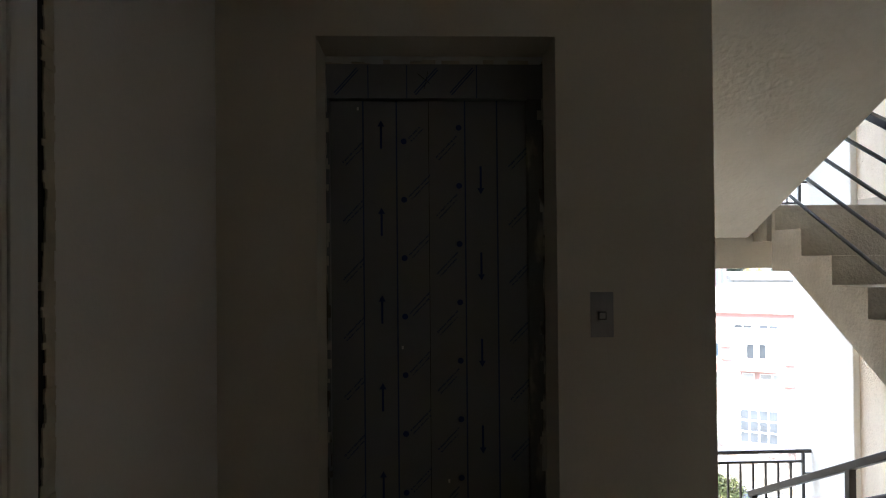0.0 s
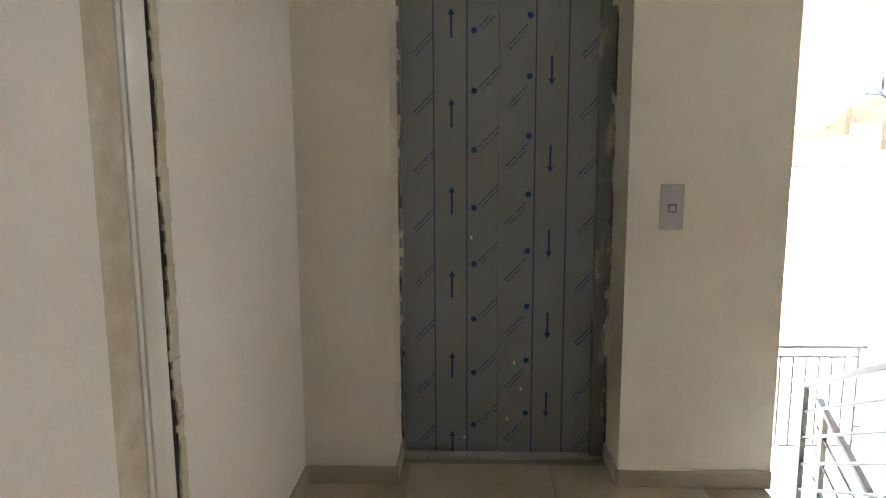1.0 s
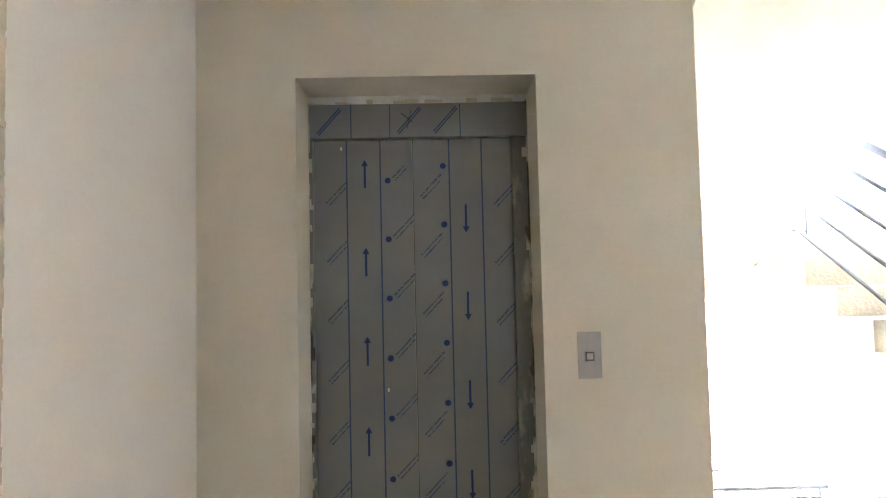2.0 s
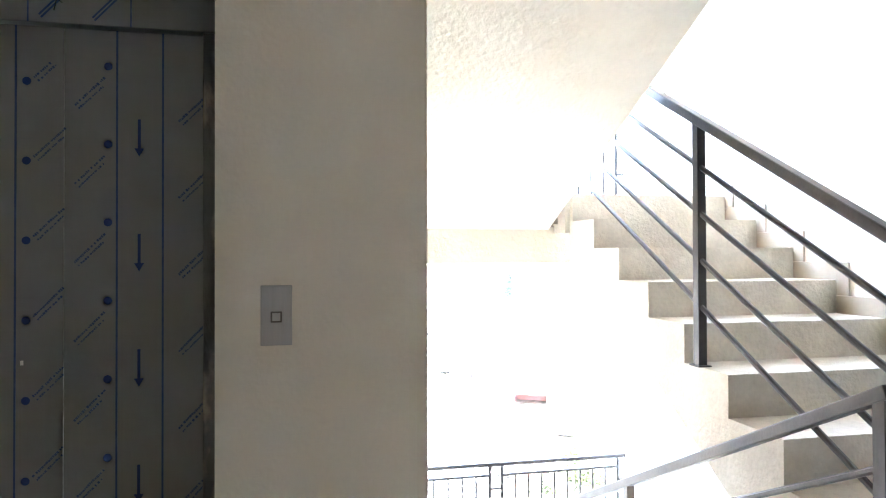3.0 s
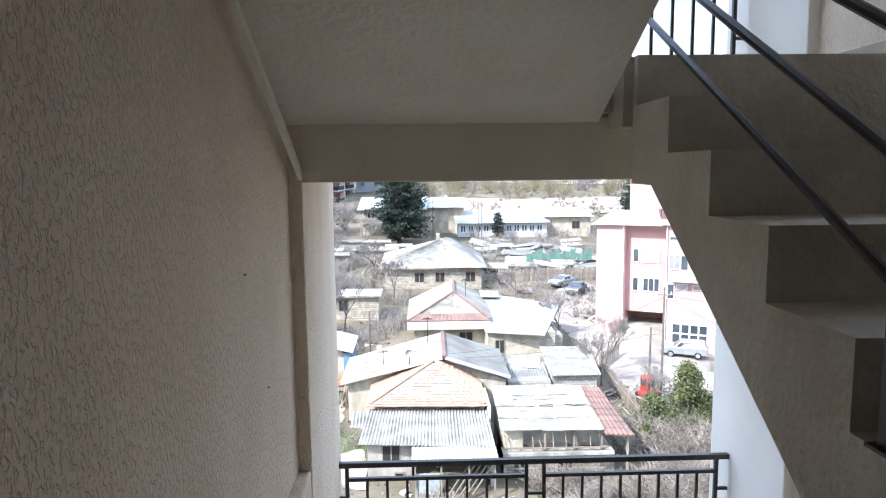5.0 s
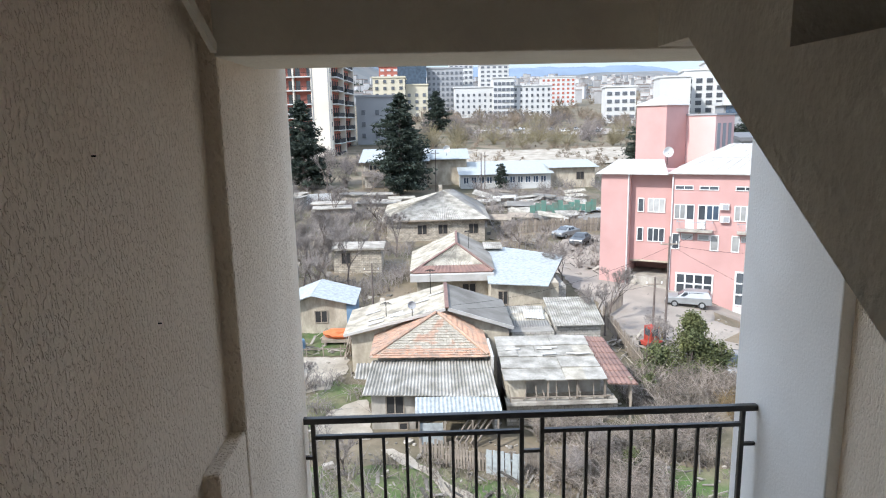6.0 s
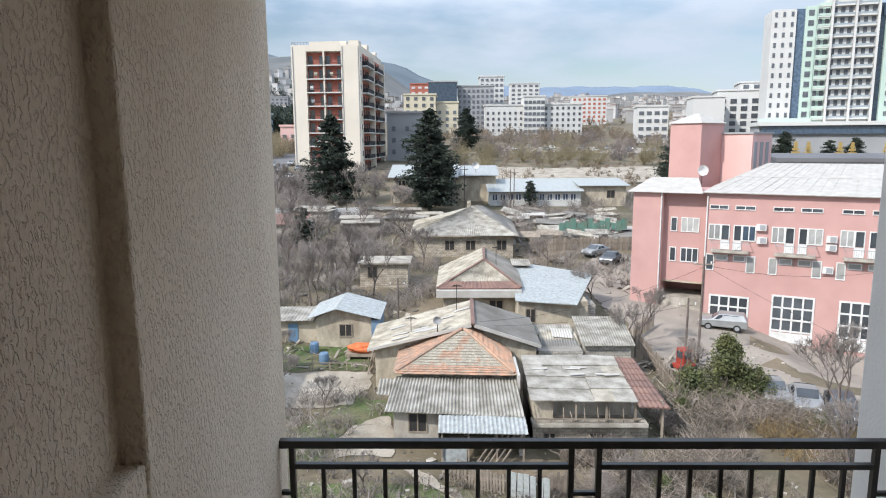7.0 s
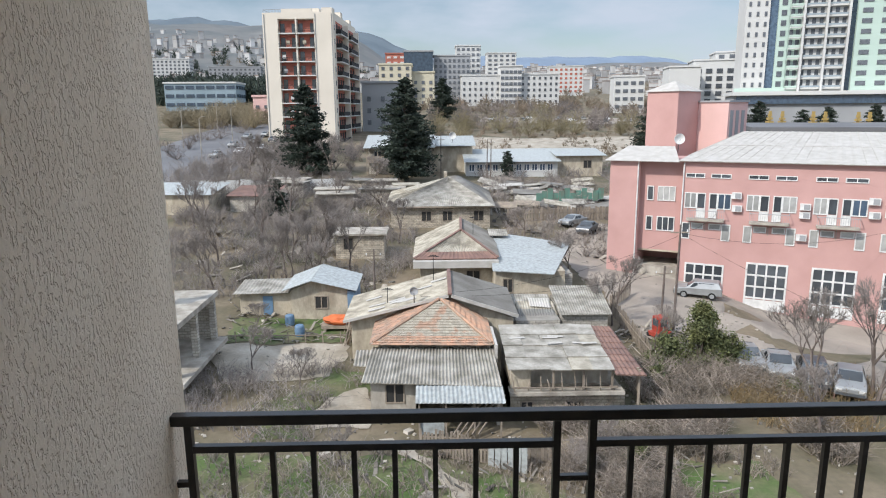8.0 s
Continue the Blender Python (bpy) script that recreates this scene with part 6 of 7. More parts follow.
for nm, x0, x1, y, hh, m, dx, ww, wh in BANDS:
    bay_ob = part(nm, boxes((x0, x1, y, 20, 0, hh)), m, t)
    if dx:
        o = part("window_rows", far_windows(x1 - x0, 1, 9, hh - 1, dx, FLOOR, ww, wh, ("front",)), M_FARPANE, bay_ob)
        o.location = (x0, y, 0)
        o["kind"] = "stuff"
part("green_foot", boxes((-3, 26, -1.0, 0, 0, 8.4)), M_GREENW, t)
part("corner_glass", boxes((48.5, 68.5, -0.2, 8, 56.0, 60.0)), M_PANEB, t)
for k in range(12):
    for x, w in ((20.4, 5.2), (27.2, 8.6), (36.8, 8.6), (67.2, 2.6)):
        z = 7.6 + FLOOR * k
        if x > 60 and k > 10:
            continue
        b = piece("balcony", shared(("twbal", w), lambda: boxes((0, w, -1.9, 0, 0, 0.45)), M_CITYW), t, (x, -0.5, z))
        piece("balcony_railing", shared(("twrail", w), lambda: boxes((0, w, -1.9, -1.78, 0.9, 1.7), (0, 0.1, -1.9, 0, 0.9, 1.7)), M_GREENW if w == 5.2 else M_RAILB), b)
for x in (25.7, 35.9, 45.5):
    part("white_fin", boxes((x, x + 1.0, -2.9, 0, 0, 66.4)), M_CITYW, t)
part("crown", boxes((30, 43, -1, 12, 66, 68.6)), M_CITYW, t)
far_block("side_tower", "white tower with square windows", 246, 330, 30, 20, 50, -18, M_CITYW, 5, 3.3, 2.4, 1.7)
far_block("dark_flat_hall", "low hall with a dark flat roof", 60, 122, 44, 40, 9.6, -20, M_CITYG, dx=0, top=M_ROAD)
for k in range(11):
    o = thing("ornate_post", "yellow ornamental stacked pillar", "pillar", "yellow pillars", at=(80 + 4.2 * k, 156 - 1.5 * k + (k % 2) * 4, land(80 + 4.2 * k, 156) + 8.5), yaw=0)
    o.scale = (0.42, 0.42, 0.55)
    bm = bmesh.new()
    for j in range(3):
        box(bm, -1.6 + 0.4 * j, 1.6 - 0.4 * j, -1.6 + 0.4 * j, 1.6 - 0.4 * j, 1.4 * j, 1.4 * j + 0.9)
    box(bm, -0.6, 0.6, -0.6, 0.6, -13.8, 5.0)
    part("stack", bm, M_YELLOW, o)

def west_rise(x, y):
    """Height of the western slope over the lie of the land."""
    return 92 * smooth((y - 540) / 900) * smooth((10 - x) / 260) * (1 + 0.35 * noise.noise((x * 0.004, y * 0.004, 5.0)) + 0.08 * noise.noise((x * 0.02, y * 0.02, 2.0)))


# far houses, too many to count
rnd = random.Random(31)
bm = bmesh.new()
roofs = bmesh.new()
for k in range(1150):
    y = rnd.uniform(520, 1700) if k < 1300 else rnd.uniform(310, 520)
    x = rnd.uniform(-0.62, 0.62) * y + 10 if k < 1300 else rnd.uniform(0.17, 0.34) * y
    s = rnd.uniform(2.6, 5.2) * (0.75 if x < 10 else 1.0)
    hh = rnd.choice((3, 4, 4, 5, 6, 9))
    if x < 10 and y > 1150:
        y = rnd.uniform(540, 1000)
    lift = west_rise(x, y) if x < 10 else max(0, y - 520) * 0.018
    mm = pose(x, y, land(x, y) + lift, 0, 0, rnd.uniform(-30, 30))
    box(bm, -s, s, -s * 0.6, s * 0.6, -4, hh, mm)
    box(roofs, -s * 1.05, s * 1.05, -s * 0.65, s * 0.65, hh, hh + 1.0, mm)
tagged(part("distant_houses", bm, M_MIXW), "distant houses spread over the city", "buildings", kind="stuff")
M_FARROOF = mat("far_roofs", (0.33, 0.30, 0.285), (0.24, 0.19, 0.165), 0.9, 0.02, island=0.4)
tagged(part("distant_roofs", roofs, M_FARROOF), "roofs of the distant houses", "roofs", kind="stuff")

# low bare woods and bushes in the middle distance
M_FARY = mat("far_ochre_wood", (0.25, 0.205, 0.13), (0.16, 0.135, 0.09), 0.95, 0.04, fine=0.2, island=0.3)
M_FARW = mat("budding_willow", (0.235, 0.20, 0.115), (0.165, 0.14, 0.085), 0.95, 0.04, fine=0.2, island=0.3)
M_FARP = mat("far_purple_grey_wood", (0.22, 0.185, 0.165), (0.14, 0.12, 0.11), 0.95, 0.02, fine=0.2, island=0.35)
rnd = random.Random(41)


def wood_clumps(name, n, area, hmin, hmax, seed, material, label, blades=26, wid=0.10):
    r = random.Random(seed)
    tw = Twigs()
    for k in range(n):
        x, y = area(r)
        foot = land(x, y) + west_rise(x, y)
        hh = r.uniform(hmin, hmax)
        sp = hh * r.uniform(0.35, 0.6)
        for j in range(blades):
            a, rr = r.uniform(0, 6.28), sp * math.sqrt(r.random())
            zz = hh * (0.15 + 0.8 * r.random() * (1 - 0.5 * (rr / sp) ** 2))
            c = Vector((x + rr * math.cos(a), y + rr * math.sin(a), foot + zz))
            d = Vector((math.cos(a) * rr / sp + r.gauss(0, 0.5), math.sin(a) * rr / sp + r.gauss(0, 0.5), r.gauss(0.7, 0.5))) * hh * 0.11
            tw.spike(c - d, c + d, wid, wid * 0.3)
            if j % 7 == 0:
                tw.spike((x, y, foot), c, wid * 1.3, wid * 0.6)
    tagged(new(name, tw.mesh(name, material)), label, "trees", kind="stuff")


wood_clumps("far_bushes", 520, lambda r: (r.uniform(-14, 92), r.uniform(145, 300)), 0.6, 2.6, 1, M_FAR, "brown leafless scrub on the open ground", 30, 0.07)
wood_clumps("far_trees", 170, lambda r: (r.uniform(-10, 150), r.uniform(300, 400)), 3, 8, 2, M_FAR, "rows of leafless trees before the city", 60, 0.13)
wood_clumps("field_willows", 15, lambda r: (r.uniform(0, 95), r.uniform(185, 262)), 5, 9, 22, M_FARW, "yellow-green budding willows on the open ground", 260, 0.05)
wood_clumps("field_trees", 95, lambda r: (r.uniform(-12, 110), r.uniform(225, 330)), 3.5, 8.0, 12, M_FARP, "leafless trees scattered over the open ground", 90, 0.06)
wood_clumps("street_trees", 95, lambda r: (r.uniform(-84, -52), r.uniform(215, 275)), 4, 8, 3, M_FARY, "leafless yellowish trees along the street", 170, 0.06)
wood_clumps("street_trees", 9, lambda r: (r.uniform(-62, -48), r.uniform(140, 205)), 3, 6, 13, M_FARP, "leafless young trees beside the street", 110, 0.045)
wood_clumps("street_trees", 130, lambda r: (r.uniform(-42, -22), r.uniform(95, 170)), 2.5, 5.5, 4, M_TWIG, "leafless shrubs behind the yards", 60, 0.035)
wood_clumps("dark_trees", 300, lambda r: (r.uniform(-210, -60), r.uniform(330, 520)), 8, 16, 5, M_NEEDLE, "belt of dark trees below the hillside houses", 60, 0.5)
wood_clumps("far_trees", 380, lambda r: (r.uniform(-420, 520), r.uniform(470, 900)), 4, 9, 8, M_FAR, "leafless trees among the far houses", 30, 0.3)
wood_clumps("yard_scrub", 120, lambda r: (r.uniform(10, 40), r.uniform(98, 150)), 1.5, 3.5, 6, M_TWIG, "leafless scrub behind the yards", 40, 0.035)

wood_clumps("hillside_trees", 420, lambda r: (r.uniform(-520, -20), r.uniform(520, 900)), 5, 11, 31, M_NEEDLE, "dark trees among the hillside houses", 34, 0.45)
wood_clumps("tower_shrubs", 70, lambda r: (r.uniform(-40, -13), r.uniform(124, 178)), 1.8, 4.5, 32, M_FARP, "leafless shrubs round the foot of the tower", 70, 0.04)

# ---- hills ----
def hill(name, x0, x1, y, depth, top, seed, material, label, n=70):
    verts, faces = [], []
    rows = 6
    for j in range(rows + 1):
        for i in range(n + 1):
            x = x0 + (x1 - x0) * i / n
            e = smooth(min(i, n - i) / (n * 0.22))
            ridge = top * e * (0.72 + 0.4 * noise.noise((x * 0.0022, seed, 0)) + 0.16 * noise.noise((x * 0.009, seed, 4)) + 0.05 * noise.noise((x * 0.04, seed, 7)))
            f = j / rows
            verts.append((x, y + depth * f, land(x, y + depth * f) - 4 + ridge * smooth(f) + 8 * noise.noise((x * 0.01, f * 3, seed)) * f * (1 - f)))
    for j in range(rows):
        for i in range(n):
            a = j * (n + 1) + i
            faces.append((a, a + 1, a + n + 2, a + n + 1))
    me = bpy.data.meshes.new(name)
    me.from_pydata(verts, [], faces)
    me.materials.append(material)
    for pl in me.polygons:
        pl.use_smooth = True
    tagged(new(name, me), label, "hill", kind="structure")


hill("hill_left", -2600, 260, 1500, 700, 190, 2.0, M_HILL, "dark wooded hill beyond the city, haze in its colour")
xs = [-1600 + 25 * i for i in range(67)]
ys = [540 + 24 * j for j in range(40)]
me = bpy.data.meshes.new("hill_slope")
me.from_pydata([(x, y, land(x, y) - 1.5 + west_rise(x, y)) for y in ys for x in xs], [], [(j * 67 + i, j * 67 + i + 1, (j + 1) * 67 + i + 1, (j + 1) * 67 + i) for j in range(39) for i in range(66)])
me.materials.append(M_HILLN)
me.polygons.foreach_set("use_smooth", [True] * len(me.polygons))
tagged(new("hill_slope", me), "bare brown hillside with houses", "hill", kind="structure")
hill("hill_far", -900, 2600, 3300, 700, 120, 8.0, M_HILLF, "long far ridge with blue haze in its colour")
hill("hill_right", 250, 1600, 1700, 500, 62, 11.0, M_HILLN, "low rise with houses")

# ---- poles, wires, fences, clutter ----
def pole(x, y, h, label, cross=True, name="utility_pole", z=None):
    p = thing(name, label, "pole", "poles", at=(x, y, gz(x, y)))
    bm = bmesh.new()
    tube(bm, [(0, 0, -0.3), (0.05, 0, h)], [0.11, 0.07], 8)
    part("shaft", bm, M_BARK if cross else M_CONC, p)
    if cross:
        bm = bmesh.new()
        bar(bm, (-0.7, 0, h - 0.6), (0.7, 0, h - 0.6), 0.09)
        part("crossarm", bm, M_PLANK, p)
        for s in (-0.6, 0.6):
            bm = bmesh.new()
            tube(bm, [(s, 0, h - 0.56), (s, 0, h - 0.38)], 0.05, 6)
            part("insulator", bm, M_PVC, p)
    else:
        bm = bmesh.new()
        tube(bm, [(0, 0, h - 0.1), (0.5, 0, h + 0.5), (1.4, 0, h + 0.6)], 0.05, 6)
        part("lamp_arm", bm, M_CONC, p)
    return p


pole(20.9, 51.4, 8.6, "rusty brown utility pole with wires")
pole(19.8, 51.2, 5.4, "rusty brown utility pole with crossarm")
pole(-3.2, 57.0, 5.0, "thin weathered utility pole", True)
for x, y in ((-47, 118), (-52, 128), (-46, 142), (-58, 165), (-49, 175), (-62, 205)):
    pole(x, y, 9, "grey concrete street lamp post", False, "street_lamp")
for x, y in ((3.6, 122), (11.6, 118), (12.3, 118.4)):
    pole(x, y, 8, "dark thin utility pole before the white house", True)


def wire(a, b, sag, r=0.012):
    a, b = ((q[0], q[1], q[2] + land(q[0], q[1]) - GZ) for q in (a, b))
    bm = bmesh.new()
    a, b = Vector(a), Vector(b)
    tube(bm, [a.lerp(b, i / 10) - Vector((0, 0, sag * 4 * (i / 10) * (1 - i / 10))) for i in range(11)], r, 4)
    o = part("overhead_wire", bm, M_TYRE)
    tagged(o, "thin black overhead wire strung across the yard", "wire", "overhead wires")


wire((20.9, 51.4, -12), (40, 56, -13), 0.9)
wire((20.9, 51.4, -12), (28.9, 63.4, -13.0), 0.4)
wire((20.9, 51.4, -12.2), (3.4, 46, -15), 0.8)
wire((19.8, 51.2, -15.2), (1.0, 45.6, -15.2), 0.5)
wire((20.9, 51.4, -12), (30, 20, -13), 0.8)


def fence(points, h, label, material, name="board_fence", board=0.14, gap=0.05):
    f = thing(name, label, "fence", "yard fences")
    rnd = random.Random(int(abs(points[0][0] * 10 + points[0][1])))
    mesh = shared(("board", h, board, material.name), lambda: boxes((-board / 2, board / 2, -0.015, 0.015, -0.1, h)), material)
    for (ax, ay), (bx, by) in zip(points, points[1:]):
        length = math.hypot(bx - ax, by - ay)
        n = int(length / (board + gap))
        turn = math.degrees(math.atan2(by - ay, bx - ax))
        for i in range(n):
            x, y = ax + (bx - ax) * (i + 0.5) / n, ay + (by - ay) * (i + 0.5) / n
            o = piece("board", mesh, f, (x, y, gz(x, y)), turn)
            o.rotation_euler[1] = rnd.gauss(0, 0.03)
            o.scale[2] = rnd.uniform(0.85, 1.08)
        bm = bmesh.new()
        bar(bm, (ax, ay + 0.04, gz(ax, ay) + h * 0.65), (bx, by + 0.04, gz(bx, by) + h * 0.65), 0.07)
        part("rail", bm, material, f)


fence([(1.0, 34.8), (3.8, 34.6)], 1.1, "short weathered picket fence before the porch", M_PLANK)
fence([(4.6, 33.2), (6.6, 32.4)], 1.6, "pale grey metal sheet fence", M_ZINC, "sheet_fence", 0.3, 0.01)
fence([(-13.5, 48.6), (-4.5, 49.0)], 0.9, "sparse post fence along the track", M_PLANK, "post_fence", 0.08, 1.1)
fence([(17.2, 45.5), (17.0, 56), (20, 60)], 1.5, "dark leaning board fence by the yard", M_PLANK, gap=0.12)
fence([(12, 90), (27, 92)], 1.8, "old board fence behind the sheds", M_PLANK, board=0.3, gap=0.1)
fence([(22.4, 43.4), (31, 38.6)], 0.5, "low post rail beside the cars", M_RUST, "post_rail", 0.08, 1.5)
fence([(-38, 108), (-14, 112)], 2.0, "pale wall of panels behind the trees", M_CITYW, "panel_wall", 2.0, 0.05)
fence([(2.4, 33.9), (5.2, 33.3)], 1.1, "old leaning picket fence before the porch", M_PLANK, "picket_fence", 0.11, 0.05)
fence([(5.5, 33.0), (8.2, 33.6)], 1.3, "grey board fence before the barn", M_PLANK, "board_fence", 0.16, 0.03)
fence([(8.6, 34.6), (13.4, 35.0)], 0.9, "broken fence of thin stakes before the barn", M_PLANK, "stake_fence", 0.07, 0.35)


def aerial(x, y, h, z):
    o = thing("roof_aerial", "thin dark television aerial on an old roof", "aerial", "roof aerials", at=(x, y, z))
    part("mast", boxes((-0.025, 0.025, -0.025, 0.025, -0.6, h)), M_TYRE, o)
    for k in range(4):
        part("rod", boxes((-0.45 + 0.07 * k, 0.45 - 0.07 * k, -0.012 + 0.16 * k, 0.012 + 0.16 * k, h - 0.2, h - 0.176)), M_TYRE, o)
    part("boom", boxes((-0.015, 0.015, -0.05, 0.55, h - 0.21, h - 0.18)), M_TYRE, o)


aerial(1.9, 50.2, 1.5, land(1.9, 50.2) + 5.0)
aerial(-1.4, 47.2, 1.2, land(-1.4, 47.2) + 3.7)
aerial(5.8, 64.5, 1.6, land(5.8, 64.5) + 4.7)
net = thing("green_net", "green netting hung along a yard fence", "netting")
bm = bmesh.new()
for i in range(12):
    box(bm, 17.5 + 0.85 * i, 18.3 + 0.85 * i, 100 + 0.1 * (i % 2), 100.1 + 0.1 * (i % 2), land(22, 100) + 0.9 + 0.25 * (i % 2), land(22, 100) + 2.1 + 0.35 * (i % 3))
part("net_panel", bm, M_NET, net)

rnd = random.Random(55)
for k in range(46):
    x, y = rnd.uniform(11, 30), rnd.uniform(96, 120)
    o = thing("scrap_sheet", "loose weathered sheet lying on a scrap heap", "sheet", "scrap heap", at=(x, y, gz(x, y) + rnd.uniform(0.2, 1.3)), yaw=rnd.uniform(-30, 30))
    o.rotation_euler.x, o.rotation_euler.y = rnd.uniform(0.05, 0.5), rnd.gauss(0, 0.12)
    part("sheet", boxes((-1.9, 1.9, -0.75, 0.75, -0.04, 0.04)), rnd.choice((M_SLATE, M_WMETAL, M_PLANK, M_SLATED, M_SLATEW)), o)
    part("support", boxes((-1.3, -1.2, -0.4, -0.3, -2.0, -0.06), (1.1, 1.2, 0.3, 0.4, -2.0, -0.06), (-0.1, 0.0, 0.1, 0.2, -2.0, -0.06)), M_PLANK, o)
for k in range(34):
    x, y = rnd.uniform(-26, -1), rnd.uniform(95, 116)
    h = thing("yard_shed", "low shed with a faded flat roof among the trees", "shed", "far sheds", at=(x, y, land(x, y)), yaw=rnd.uniform(-15, 15)) if k % 3 == 0 else None
    if h:
        s = rnd.uniform(1.5, 3.2)
        part("wall", boxes((-s, s, -1.4, 1.4, -0.5, 1.9)), rnd.choice((M_BLOCK, M_PLANK, M_STONE)), h)
        part("roof", boxes((-s - 0.3, s + 0.3, -1.8, 1.8, 1.9, 2.05)), rnd.choice((M_SLATE, M_CONC, M_SLATED, M_SLATEW)), h)
h = house_at("far_left_shed", "long shed with a pale blue metal roof", -38, 92, -4)
walls(h, 0, 10, 0.5, 7, 2.8, M_RENDER)
bm = bmesh.new()
corr(bm, (-0.4, 0, 2.7), (10.6, 0, 2.7), (10.6, 7.5, 3.6), (-0.4, 7.5, 3.6), 1.0, 0.02)
part("roof", bm, M_ZINC, h)
h = house_at("rusty_roof_shed", "shed with a rusty red-brown roof", -26, 94, -8)
walls(h, 0, 6, 0.5, 5, 2.4, M_BLOCK)
bm = bmesh.new()
corr(bm, (-0.4, 0, 2.3), (6.5, 0, 2.3), (6.5, 5.5, 3.2), (-0.4, 5.5, 3.2), 0.3, 0.03)
part("roof", bm, M_RUST, h)
o = thing("yard_junk", "orange tarpaulin heap on a cart in the yard", "tarpaulin", at=(-5.6, 51.6, gz(-5.6, 51.6)))
bm = bmesh.new()
bmesh.ops.create_icosphere(bm, subdivisions=3, radius=0.75)
for v in bm.verts:
    v.co *= 1 + 0.35 * noise.noise(v.co * 2.2)
    v.co.x *= 1.5
    v.co.z = v.co.z * 0.5 + 0.85
part("cover", bm, M_ORANGE, o)
part("cart", boxes((-1.3, 1.3, -0.6, 0.6, 0.25, 0.5), (-1.1, -0.9, -0.65, 0.65, 0, 0.25), (0.9, 1.1, -0.65, 0.65, 0, 0.25)), M_PLANK, o)
for x, y in ((-8.4, 50.2), (-9.6, 52.4)):
    o = thing("blue_barrel", "faded blue plastic barrel in the yard", "barrel", "yard barrels", at=(x, y, gz(x, y)))
    bm = bmesh.new()
    tube(bm, [(0, 0, 0), (0, 0, 0.1), (0, 0, 0.45), (0, 0, 0.8), (0, 0, 0.9)], [0.3, 0.36, 0.39, 0.36, 0.3], 14)
    part("drum", bm, M_TARP, o)
rnd = random.Random(61)
o = thing("timber_pile", "pile of leaning old boards by the house", "timber pile", at=(-4.4, 48.9, gz(-4.4, 48.9)))
for k in range(9):
    bm = bmesh.new()
    bar(bm, (rnd.uniform(-0.7, 0.1), rnd.uniform(-1, 1), 0.05), (rnd.uniform(-0.2, 0.9), rnd.uniform(-1, 1), 1.6), 0.12, 0.05)
    part("board", bm, M_PLANK, o)

# rubble and litter over the near yards
rnd = random.Random(91)
bm = bmesh.new()
for k in range(1500):
    x, y = rnd.uniform(-16, 28), 24 + 40 * rnd.random() ** 1.3
    s = rnd.uniform(0.03, 0.12) * (1 + (rnd.random() > 0.95) * 1.6)
    box(bm, -s, s, -s * rnd.uniform(0.3, 1), s * rnd.uniform(0.3, 1), -0.05, s * rnd.uniform(0.15, 0.7), pose(x, y, gz(x, y) + 0.04, rnd.uniform(-15, 15), rnd.uniform(-15, 15), rnd.uniform(0, 180)))
M_LITTER = mat("mixed_rubble", (0.33, 0.30, 0.255), (0.16, 0.14, 0.11), 0.95, 1.5, fine=0.2, island=0.6)
tagged(part("rubble", bm, M_LITTER), "scattered stones, rubble and litter", "rubble", kind="stuff")

# loose boards, pipes and sheet scraps lying about the yards
rnd = random.Random(93)
bm = bmesh.new()
for x0, x1, y0, y1, n in ((8, 16.5, 30, 35.5, 45), (-15, -4.5, 49, 55.5, 110), (10, 29, 70, 122, 420), (-27, -1, 58, 110, 420), (5.5, 9, 50, 56, 30), (-1.5, 9, 30, 35.5, 40), (15.5, 21, 44.5, 52, 90)):
    for k in range(n):
        x, y = rnd.uniform(x0, x1), rnd.uniform(y0, y1)
        a, tilt, ln = rnd.uniform(0, 6.28), abs(rnd.gauss(0, 0.35)), rnd.uniform(0.3, 1.3) * (0.5 + y / 90)
        p = Vector((x, y, gz(x, y) + 0.06))
        bar(bm, p, p + Vector((math.cos(a) * math.cos(tilt), math.sin(a) * math.cos(tilt), math.sin(tilt))) * ln, rnd.choice((0.05, 0.08, 0.12, 0.2 if y < 60 else 0.5)), 0.04)
M_SCRAP = mat("mixed_yard_scrap", (0.27, 0.24, 0.20), (0.11, 0.095, 0.075), 0.9, 0.8, fine=0.25, island=0.7)
tagged(part("yard_scrap", bm, M_SCRAP), "loose boards, pipes and sheet scraps lying in the yards", "scrap", kind="stuff")

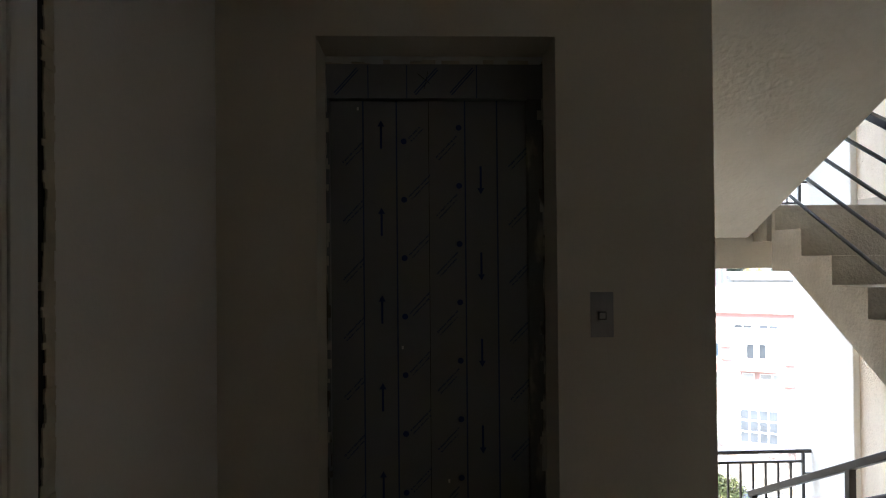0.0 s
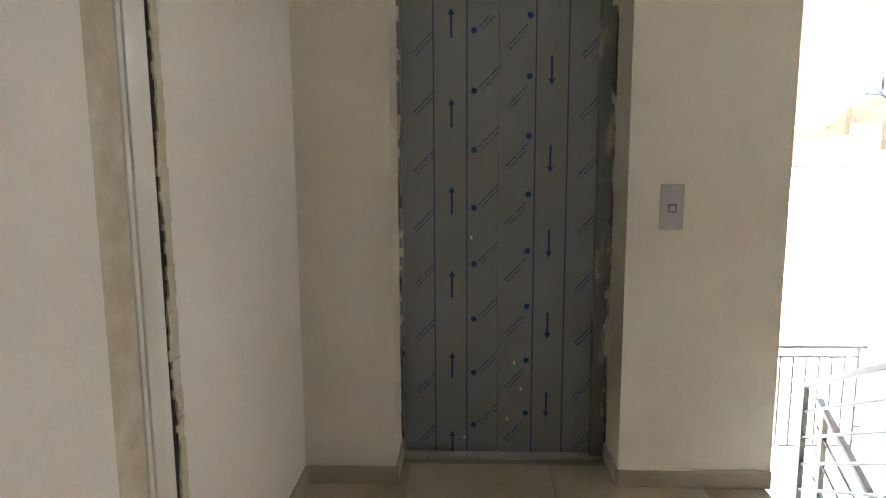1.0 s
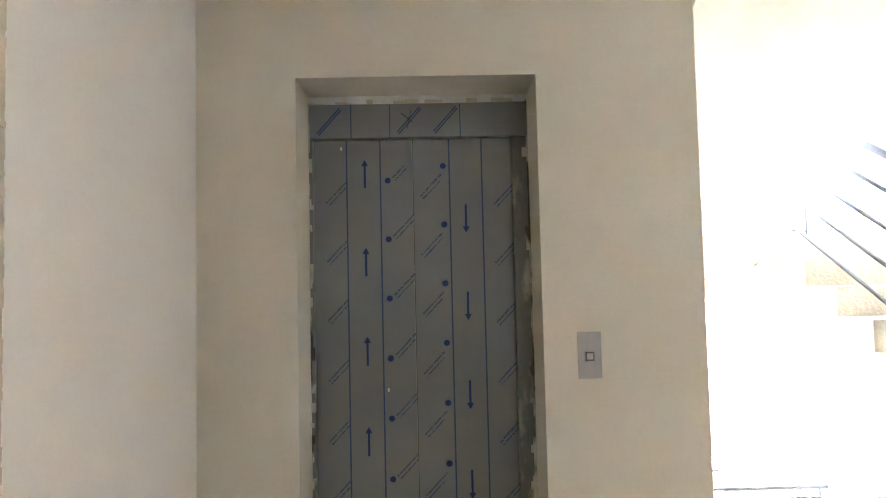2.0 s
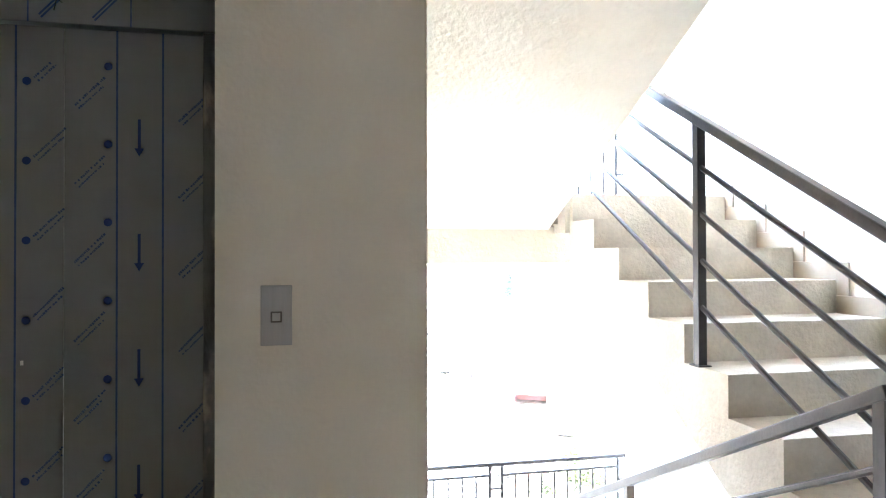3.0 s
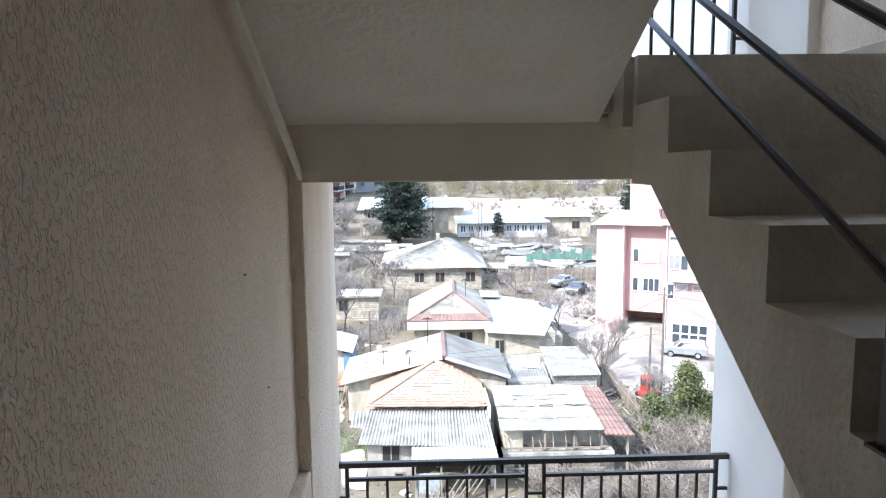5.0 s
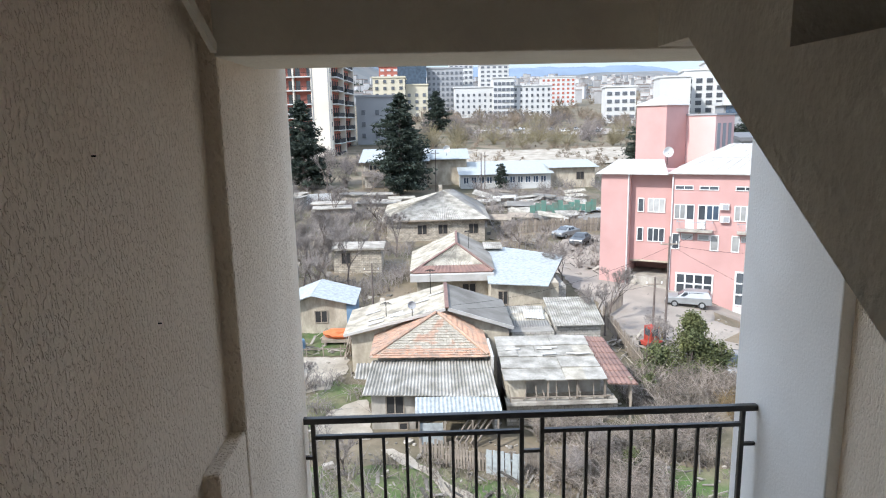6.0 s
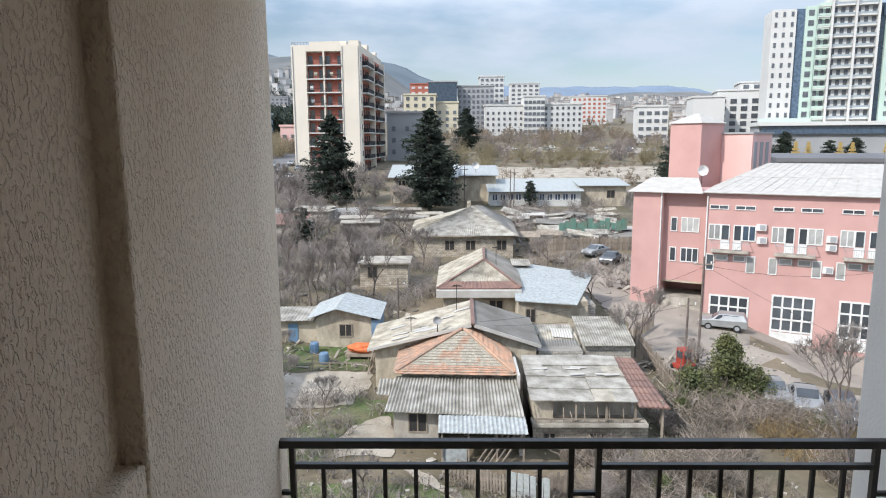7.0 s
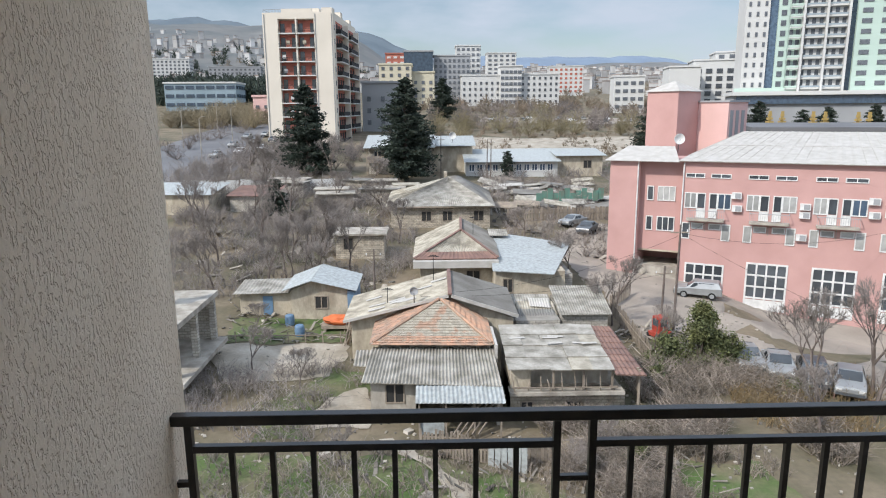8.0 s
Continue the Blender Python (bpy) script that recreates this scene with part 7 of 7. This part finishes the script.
# unfinished concrete frame next door
u = thing("concrete_frame", "unfinished concrete building with open floors", "building", at=(-20.9, 39.0, land(-20.4, 39.0) - 1.3))
part("roof_slab", boxes((0, 7.6, 0, 8.0, 6.0, 6.35)), M_CONC, u)
part("floor_slab", boxes((0, 8.0, -0.6, 8.0, 2.6, 2.9)), M_CONC, u)
for x in (0.3, 3.6, 7.0):
    for y in (0.3, 3.8, 7.4):
        part("column", boxes((x, x + 0.4, y, y + 0.4, -0.5, 6.0)), M_BLOCK, u)
part("back_wall", boxes((0, 7.2, 7.7, 8.0, -0.5, 6.0)), M_BLOCK, u)
part("stub_column", boxes((4.6, 5.2, 4.0, 4.6, 6.35, 10.4), (4.4, 5.4, 3.8, 4.8, 9.6, 9.8), (4.3, 5.5, 3.7, 4.9, 7.8, 8.0)), M_BLOCK, u)
part("loose_slabs", boxes((3.0, 6.0, 1.6, 3.4, 6.36, 6.6), (3.2, 5.8, 1.7, 3.2, 6.61, 6.8)), M_CONC, u)
for k in range(5):
    bm = bmesh.new()
    bar(bm, (4.7 + 0.1 * k, 4.1 + 0.1 * (k % 2), 10.4), (4.7 + 0.13 * k, 4.1, 11.7), 0.03)
    part("rebar", bm, M_RUST, u)

# ---- landing floor tiles, last ----
tile = shared(("tile",), lambda: boxes((0.0015, 0.5985, 0.0015, 0.5985, -0.012, 0.0)), M_TILE)
for i in range(-1, 8):
    for j in range(-11, 1):
        x, y = XL + 0.6 * i + 0.42, 0.6 * j - 0.3 - 0.12
        if x + 0.6 <= XL or x >= XR:
            continue
        lim = 0.28 if x + 0.6 < XW + 0.02 else (-0.46 if x + 0.6 < 2.36 else -0.89)
        if y + 0.6 <= -6.5 or y >= lim:
            continue
        x0, x1, y1 = max(x, XL), min(x + 0.6, XR), min(y + 0.6, lim)
        if x < XW < x + 0.6 and lim < 0:
            pass
        piece("tile", shared(("tile", round(x1 - x0, 3), round(y1 - y, 3)), lambda: boxes((0.0015, x1 - x0 - 0.0015, 0.0015, y1 - y - 0.0015, -0.012, 0.0)), M_TILE), floor, (x0, y, 0))
